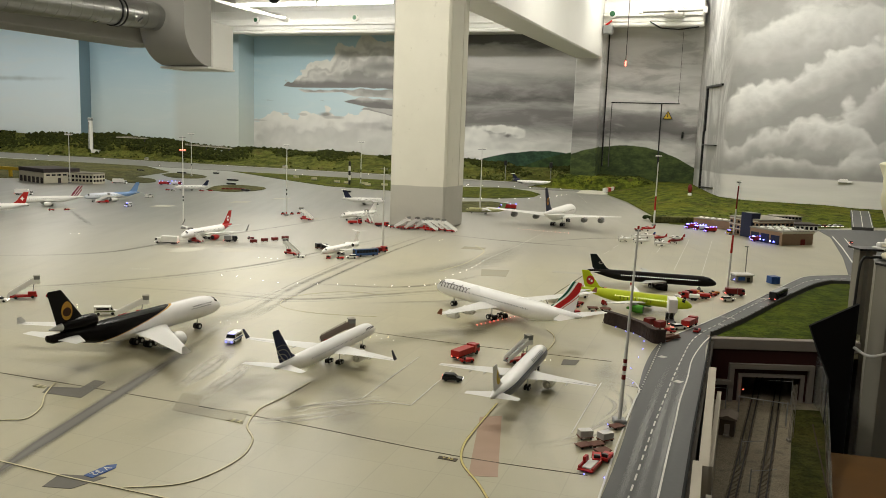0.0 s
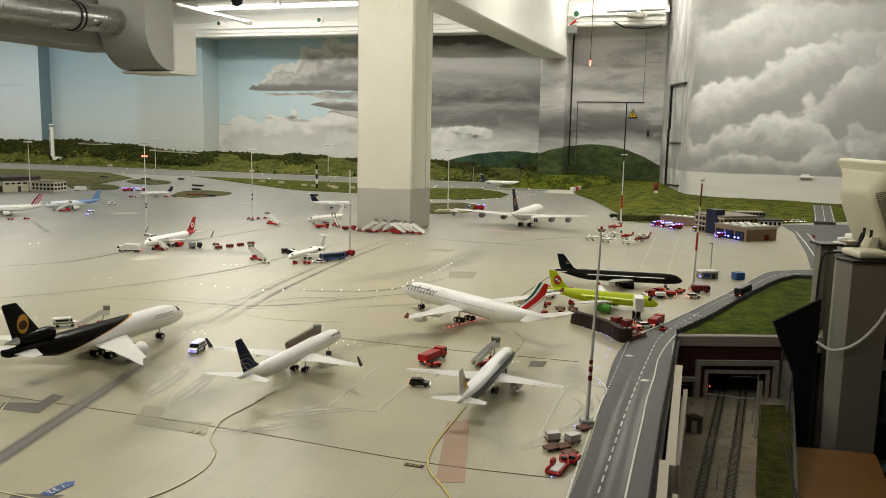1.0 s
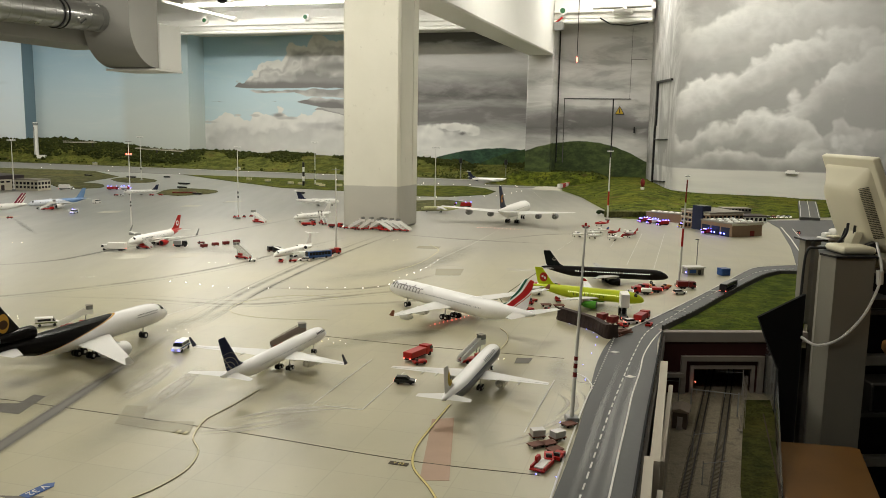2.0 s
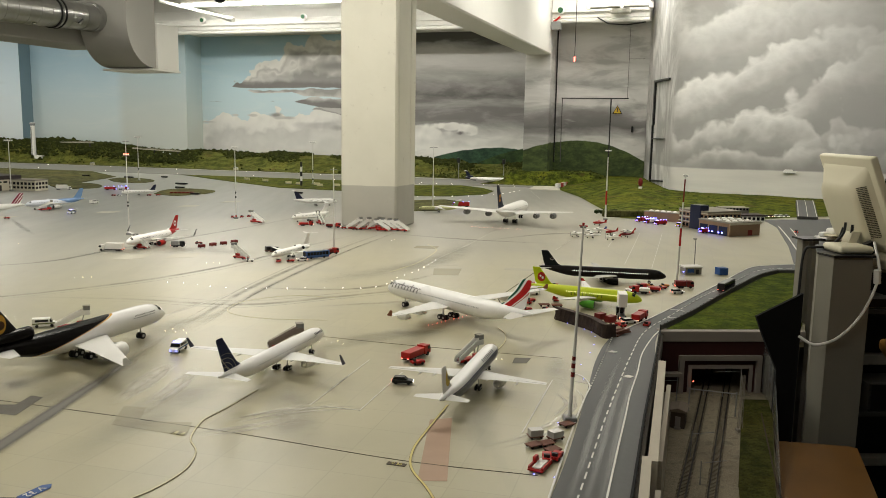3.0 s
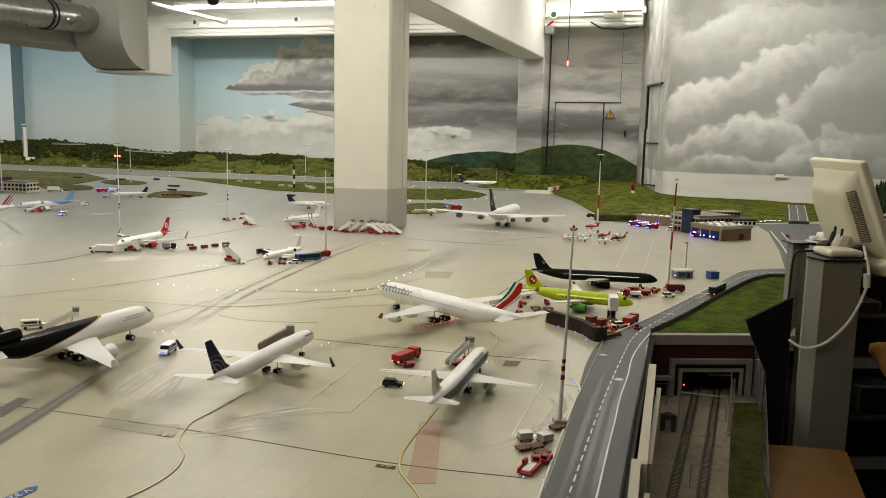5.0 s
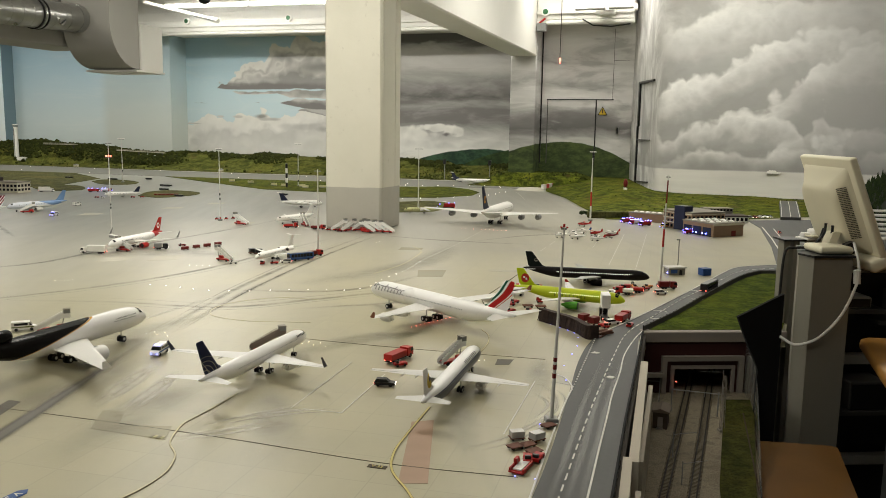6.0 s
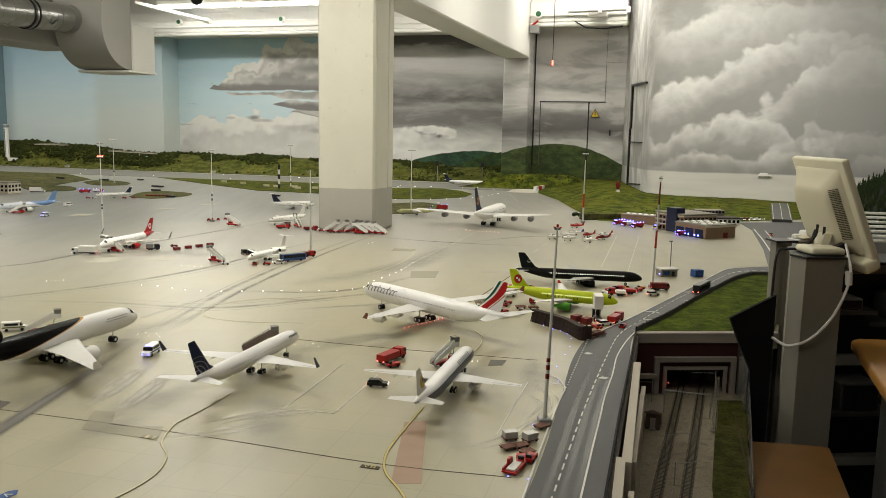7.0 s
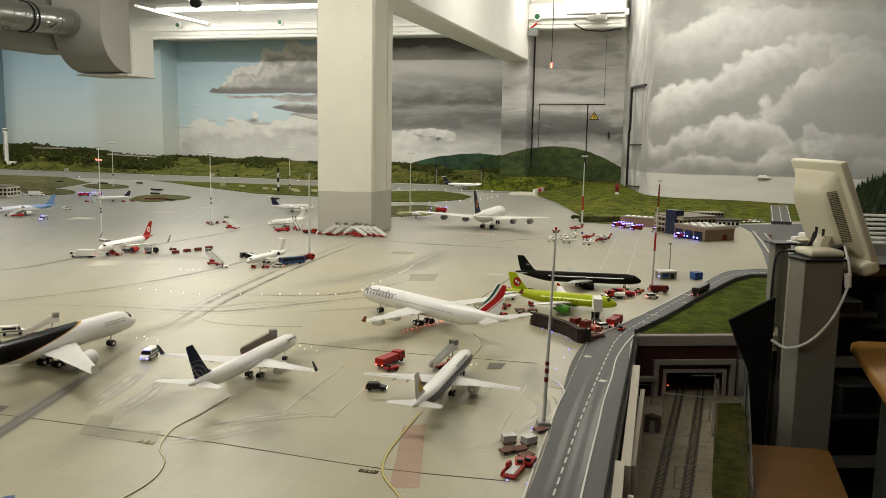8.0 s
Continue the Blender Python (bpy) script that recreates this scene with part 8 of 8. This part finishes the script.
gw = airliner("white jet with striped tail", 37.6, 3.95, 34, WHITE, fin_art("striped_tail", W1, [("band", -0.128, -0.118, 0.75, (0.2, 0.02, 0.05, 1)), ("band", -0.112, -0.1, 0.75, (0.2, 0.02, 0.05, 1)), ("band", -0.095, -0.08, 0.75, (0.2, 0.02, 0.05, 1))]), WING, WHITE, (-2.75, 5.76), -146)
tui = airliner("light blue jet with blue tail", 39.5, 3.95, 35.8, livery("blue_belly_paint", (0.72, 0.76, 0.82, 1), (0.16, 0.27, 0.48, 1), -0.35, 1.0, -0.068), paint("tail_blue", (0.17, 0.3, 0.52, 1), 0.4), WING, WHITE, (-2.493, 6.214), -128)
farjet = airliner("small white jet parked far off", 26, 2.7, 21, WHITE, NAVY, WING, WHITE, (-2.25, 7.4), -160, engines=(), rear=1.2, tee=True)
tri = airliner("white three-engine jet with dark tail on the runway", 46.7, 3.9, 33, livery("trijet_paint", W1, (0.02, 0.02, 0.045, 1), -1, 0.0, -0.14), NAVY, WING, WHITE, (1.09, 9.55), -12, engines=(), rear=1.2, tee=True, centre=1, rear_mat=NAVY)
yel = airliner("pale yellow propeller airliner behind the column", 27, 2.7, 27, paint("pale_yellow", (0.6, 0.6, 0.3, 1)), paint("pale_green", (0.3, 0.4, 0.15, 1)), WING, WHITE, (0.35, 6.2), 175, engines=((0.3, 0),), nacelle=0.7, high=True, tee=True)


def light_plane(place, heading, body_mat, tail_mat, label):
    p = thing("light_aircraft", label, "aircraft", "light aircraft")
    part("fuselage", lathe(bmesh.new(), [(0.045, 0.002, 0), (0.042, 0.006, 0), (0.02, 0.009, 0.001), (-0.005, 0.008, 0.002), (-0.045, 0.002, 0.005)], (0, 0, 0.018), 10), body_mat, p, smooth=True)
    for s in (1, -1):
        part("wing", wing(bmesh.new(), [(0.018, 0.002 * s, 0.026, 0.019, 0.0025), (0.016, 0.062 * s, 0.028, 0.014, 0.0015)]), body_mat, p)
        part("stabiliser", wing(bmesh.new(), [(-0.03, 0.001 * s, 0.024, 0.012, 0.001), (-0.034, 0.02 * s, 0.024, 0.008, 0.0008)]), body_mat, p)
        part("wheel", rod(bmesh.new(), (0.002, s * 0.014, 0.004), (0.002, s * 0.0115, 0.004), 0.004, segs=10), RUBBER, p)
        part("strut", rod(bmesh.new(), (0.002, s * 0.012, 0.004), (0.004, s * 0.004, 0.014), 0.0008, segs=5), GREY, p)
    part("tail_fin", fin(bmesh.new(), [(-0.026, 0.022, 0.018, 0.0015), (-0.038, 0.042, 0.009, 0.001)]), tail_mat, p)
    part("canopy", box(bmesh.new(), 0.004, 0.02, -0.007, 0.007, 0.024, 0.03, 0.002), GLASS, p)
    part("propeller", box(bmesh.new(), 0.0455, 0.0465, -0.001, 0.001, 0.004, 0.032), GREY, p)
    part("nose_wheel", rod(bmesh.new(), (0.034, 0.0015, 0.0035), (0.034, -0.0015, 0.0035), 0.0035, segs=10), RUBBER, p)
    return stand(p, place, heading)


light_plane((1.2, 4.8), 170, WHITE, WHITE, "small white single-engine aircraft")
light_plane((1.3, 4.72), 150, WHITE, RED, "small white single-engine aircraft")
light_plane((1.36, 4.98), 200, RED, RED, "small red single-engine aircraft")
light_plane((1.42, 4.86), 190, DARKRED, RED, "small dark red single-engine aircraft")
light_plane((1.22, 4.95), 175, WHITE, WHITE, "small white single-engine aircraft")
light_plane((1.12, 4.86), 185, WHITE, WHITE, "small white single-engine aircraft")
light_plane((1.3, 5.06), 165, WHITE, BLUE, "small white aircraft with blue tail")
light_plane((1.47, 4.98), 200, WHITE, RED, "small white single-engine aircraft")
tug((1.33, 4.86), 20, BLACK, "dark tug between the light aircraft")
light_plane((1.4, 5.45), 160, RED, RED, "small red single-engine aircraft")

# ---- trees and scrub ----


def foliage(name, low, high):
    n = Nodes(name)
    c = n.mix(n.noise(40, 5, 0.7), low, high)
    geo = n.node("ShaderNodeNewGeometry")
    c = n.mix(n.math("MULTIPLY", n.step(geo.outputs["Random Per Island"], 0.5, 1.0), 0.35), c, (high[0] * 1.9, high[1] * 1.7, high[2] * 1.4, 1))
    n.bump(n.noise(200, 3), 0.8, 0.006)
    n.bsdf.inputs["Specular IOR Level"].default_value = 0.08
    return n.done(c, 0.95)


LEAF = foliage("model_foliage", (0.009, 0.013, 0.004, 1), (0.055, 0.066, 0.016, 1))
FIR = foliage("model_fir", (0.01, 0.02, 0.008, 1), (0.03, 0.045, 0.016, 1))


def clumps(name, places, size, material, label):
    """Many small uneven foliage clumps as one joined body."""
    verts, faces = [], []
    base = bmesh.new()
    bmesh.ops.create_icosphere(base, subdivisions=1, radius=1)
    bv = [v.co.copy() for v in base.verts]
    bf = [[v.index for v in f.verts] for f in base.faces]
    base.free()
    for p in places:
        s = size * random.uniform(0.45, 1.0) * (1.8 if random.random() < 0.12 else 1.0)
        k = len(verts)
        o = random.uniform(0, 50)
        for v in bv:
            g = s * (1 + 0.75 * noise.noise(v * 2.2 + Vector((o, o, 0))))
            verts.append((p[0] + v.x * g, p[1] + v.y * g, p[2] + v.z * g * random.uniform(0.8, 1.0)))
        faces += [[i + k for i in f] for f in bf]
    mesh = bpy.data.meshes.new(name)
    mesh.from_pydata(verts, [], faces)
    mesh.materials.append(material)
    ob = new(name, mesh)
    return tagged(ob, label, "trees", kind="stuff")


places = []
while len(places) < 7000:
    u, v = random.uniform(-13.5, -2.3), random.uniform(10.05, 11.1)
    if u < -7.55 and v > 10.7 or u < -10.4 and v > 10.5:
        continue
    wood = ease((-7.0 - u) / 0.8)
    low = 10.3 - 0.1 * wood + 0.09 * noise.noise((u * 1.7, 1.0, 2.0))
    dense = 2.2 * noise.noise((u * 1.6, v * 2.6, 5.0)) + 1.5 * wood + (v - 10.6) * 1.4 - 0.25
    if v < low and random.random() < 0.95 - 0.1 * (noise.noise((u * 3, v * 4, 8.0)) > 0.2):
        continue
    if dense > random.uniform(-0.3, 0.5):
        places.append(at(u, v, hill_height(u, v) + 0.008))
clumps("forest", places, 0.022, LEAF, "dark green model woodland on the hills")
places = []
while len(places) < 900:
    u, v = random.uniform(-3.4, -0.6), random.uniform(9.85, 10.85)
    if noise.noise((u * 2, v * 2, 9.0)) > -0.05:
        places.append(at(u, v, (hill_height(u, v) if u < -1.6 else bank_height(u, v)) + 0.004))
clumps("scrub", places, 0.012, LEAF, "low green bushes on the hill by the wall")
places = []
while len(places) < 260:
    u, v = random.uniform(-2.2, -1.0), random.uniform(9.3, 9.95)
    if noise.noise((u * 5, v * 5, 1.0)) > -0.1:
        places.append(at(u, v, foot_height(u, v)))
clumps("pier_scrub", places, 0.012, LEAF, "low bushes around the foot of the pier")
places = []
while len(places) < 70:
    u, v = random.uniform(-1.5, 0.9), random.uniform(6.4, 10.7)
    if v < far(u) - 0.15 and v > bank_edge(u) + 0.1 and noise.noise((u * 3, v * 3, 4.0)) > 0.0:
        places.append(at(u, v, bank_height(u, v) + 0.002))
clumps("bank_scrub", places, 0.007, LEAF, "low scattered shrubs on the grassy bank")
places = [at(random.uniform(-11, -2.2), random.uniform(9.98, 10.3), 0.02) for _ in range(120)]
clumps("bushes", places, 0.014, LEAF, "scattered small bushes along the runway")
places = [Vector((1.62 + random.uniform(-0.09, 0.09), 6.12 + random.uniform(-0.05, 0.05), 0.03)) for _ in range(14)]
clumps("dark_shrub", places, 0.024, FIR, "dark shrubs beside the hedge")


def firs(name, spots, h, label):
    bm = bmesh.new()
    for p in spots:
        k = h * random.uniform(0.6, 1.2)
        for i in range(5):
            z = p.z + k * (0.08 + 0.17 * i)
            r = k * 0.2 * (1 - i / 5.4)
            ring = [bm.verts.new((p.x + r * random.uniform(0.6, 1.15) * math.cos(q), p.y + r * random.uniform(0.6, 1.15) * math.sin(q), z)) for q in [j * math.tau / 9 for j in range(9)]]
            tip = bm.verts.new((p.x, p.y, z + k * 0.27))
            for j in range(9):
                bm.faces.new((ring[j], ring[(j + 1) % 9], tip))
    return tagged(link(name, bm, FIR), label, "trees", kind="stuff")


FOREST_FLOOR = paint("forest_floor", (0.007, 0.01, 0.004, 1), 0.95, vary=0.3, scale=14, bump=0.4)
relief("wooded_slope", [1.15 + i * 0.2 for i in range(13)], [5.6 + i * 0.25 for i in range(12)], lambda u, v: 0.01 + 0.3 * ease((u - 1.15) / 0.7) * ease((v - 5.3) / 1.8) + 0.03 * noise.noise((u * 2, v * 2, 0)), FOREST_FLOOR, "wooded model slope before the painted clouds", "hill")
spots = [at(random.uniform(1.3, 2.8), random.uniform(6.0, 8.3)) for _ in range(2600)]
for p in spots:
    u, v = p.x * math.cos(TURN) - p.y * math.sin(TURN), p.x * math.sin(TURN) + p.y * math.cos(TURN)
    p.z = 0.01 + 0.3 * ease((u - 1.15) / 0.7) * ease((v - 5.3) / 1.8)
firs("fir_wood", spots, 0.07, "dark conifer wood on the slope")

# ---- details of the far field ----
flat("threshold_field", [(1.43, 8.66), (1.72, 8.56), (1.9, 9.29), (1.56, 9.1)], PALEPATCH, "pale runway threshold rectangle", 0.0035)
b = thing("red_white_barrier", "low red and white striped barrier", "barrier")
for i in range(6):
    part("plank", box(bmesh.new(), i * 0.11, i * 0.11 + 0.11, 0, 0.03, 0.005, 0.05), RED if i % 2 else WHITE, b)
stand(b, (1.78, 8.85), 62)
# stands for a red-brown sign, built as a rounded body on a block
b = thing("sign_figure", "small dark red and white sign figure on the grass", "balloon")
bm = bmesh.new()
bmesh.ops.create_uvsphere(bm, u_segments=12, v_segments=8, radius=0.028)
part("rounded_top", bm, DARKRED, b, smooth=True).matrix_local = Matrix.Translation((0, 0, 0.075)) @ Matrix.Diagonal((0.8, 0.8, 1.5, 1))
part("white_foot", box(bmesh.new(), -0.014, 0.014, -0.014, 0.014, 0, 0.032), WHITE, b)
stand(b, (2.36, 7.75, 0.075), 0)
b = thing("hill_road", "grey road climbing the grassy bank", "road", kind="structure")
pts = [(3.1, 5.95, 0.004), (3.27, 6.3, 0.012), (3.44, 6.65, 0.025), (3.58, 6.95, 0.042)]
part("surface", loft(bmesh.new(), [[(x - 0.07, y + 0.02, z + 0.02), (x + 0.07, y - 0.02, z + 0.02), (x + 0.07, y - 0.02, z - 0.03), (x - 0.07, y + 0.02, z - 0.03)] for x, y, z in pts]), ASPHALT, b)
for k in (-0.062, 0.0, 0.062):
    part("line", loft(bmesh.new(), [[(x + k - 0.0022, y - k * 0.28, z + 0.0215), (x + k + 0.0022, y - k * 0.28, z + 0.0215), (x + k + 0.0022, y - k * 0.28, z + 0.02), (x + k - 0.0022, y - k * 0.28, z + 0.02)] for x, y, z in pts]), LINE_WHITE, b)
b = thing("ferry", "small white ferry on the painted sea", "ship")
bm = side_prism(bmesh.new(), [(-0.055, 0.0), (0.05, 0.0), (0.065, 0.02), (0.03, 0.022), (0.02, 0.036), (-0.04, 0.036), (-0.06, 0.02)], -0.01, 0.0)
part("hull", bm, WHITE, b)
part("deck_line", box(bmesh.new(), -0.055, 0.05, -0.012, -0.01, 0.0, 0.006), GREY, b)
b.matrix_world = HALL @ Matrix.Translation((0.77, 8.415, 0.262))
car((2.62, 5.15), 60, BLACK, "black police car with blue beacon")
for i in range(10):
    car((2.62 + i * 0.045, 6.02 + 0.012 * i), 275 + 7 * (i % 3), (WHITE, GREY, DARKRED, WING)[i % 4], "parked model car in a row")
b = thing("stadium_roof", "white ribbed grandstand roof beyond the shelf", "roof")
for i in range(7):
    part("rib", box(bmesh.new(), 0, 0.5, i * 0.05, i * 0.05 + 0.036, 0.1 + 0.02 * i, 0.112 + 0.02 * i, 0.004), WHITE, b)
part("support", box(bmesh.new(), 0.02, 0.48, 0.0, 0.33, 0, 0.1), GREY, b)
stand(b, (2.62, 4.1), -10)
b = thing("white_model_bridge", "white plastic part lying on the stand post", "model part")
part("plate", box(bmesh.new(), -0.055, 0.05, -0.03, 0.03, 0.0, 0.008, 0.002), WHITE, b)
part("body", soft_box(-0.02, 0.055, -0.02, 0.02, 0.008, 0.036, 0.008, 3), WHITE, b, smooth=True)
part("wing_piece", box(bmesh.new(), -0.05, 0.01, -0.045, 0.0, 0.012, 0.017, 0.001), IVORY, b)
part("nose_piece", soft_box(-0.055, -0.025, -0.012, 0.012, 0.008, 0.024, 0.005, 2), WHITE, b, smooth=True)
stand(b, (1.5, 2.68, 0.2925), 14)
# a viaduct and a small works on the wooded hill
for u0, u1, z0, z1, n in ((-9.3, -8.72, 0.315, 0.318, 1), (-8.0, -7.2, 0.25, 0.228, 2)):
    b = hall(thing("viaduct", "weathered concrete railway viaduct on the wooded hill", "bridge"))
    part("deck", side_prism(bmesh.new(), [(u0, z0), (u1, z1), (u1, z1 + 0.01), (u0, z0 + 0.01)], 10.12, 10.17), CREAM, b)
    part("rail", side_prism(bmesh.new(), [(u0, z0 + 0.02), (u1, z1 + 0.02), (u1, z1 + 0.024), (u0, z0 + 0.024)], 10.12, 10.125), CREAM, b)
    for i in range(n):
        u = u0 + (u1 - u0) * (i + 0.9) / n
        part("pier", box(bmesh.new(), u - 0.005, u + 0.005, 10.14, 10.16, z0 - 0.05, z0 + (z1 - z0) * (i + 0.9) / n), ROOFD, b)
for u, v in ((-8.6, 9.98), (-6.2, 10.0), (-4.4, 10.0)):
    b = hall(thing("field_hut", "tiny beige hut at the foot of the hill", "hut", "field huts"))
    part("wall", box(bmesh.new(), u - 0.03, u + 0.03, v - 0.02, v + 0.02, 0.0, 0.034), BEIGE, b)
    part("roof", side_prism(bmesh.new(), [(u - 0.034, 0.034), (u + 0.034, 0.034), (u, 0.046)], v - 0.024, v + 0.024), GREY, b)
# low markers, loads and equipment on the taxiways
for u, v, w in ((-6.3, 7.9, 0.12), (-6.0, 8.15, 0.08), (-5.2, 7.35, 0.14), (-4.35, 6.35, 0.09), (-4.9, 6.9, 0.1), (-6.9, 7.9, 0.1), (-3.6, 6.9, 0.08)):
    b = hall(thing("taxiway_sign", "long low dark taxiway sign box", "sign", "taxiway signs"))
    part("panel", box(bmesh.new(), u - w / 2, u + w / 2, v - 0.008, v + 0.008, 0.006, 0.021), BLACK, b)
    part("foot", box(bmesh.new(), u - w / 3, u + w / 3, v - 0.012, v + 0.012, 0.0, 0.006), GREY, b)
for u, v in ((-4.3, 8.0), (-4.15, 7.95), (-3.95, 7.98), (-5.0, 8.3), (-4.7, 8.2), (-3.85, 7.85), (-3.7, 7.95)):
    b = hall(thing("marker_board", "short cream and yellow marker board in the grass", "sign", "marker boards"))
    part("panel", box(bmesh.new(), u - 0.035, u + 0.035, v - 0.004, v + 0.004, 0.008, 0.03), LINE_CREAM, b)
    part("foot", box(bmesh.new(), u - 0.03, u + 0.03, v - 0.008, v + 0.008, 0.003, 0.008), GREY, b)
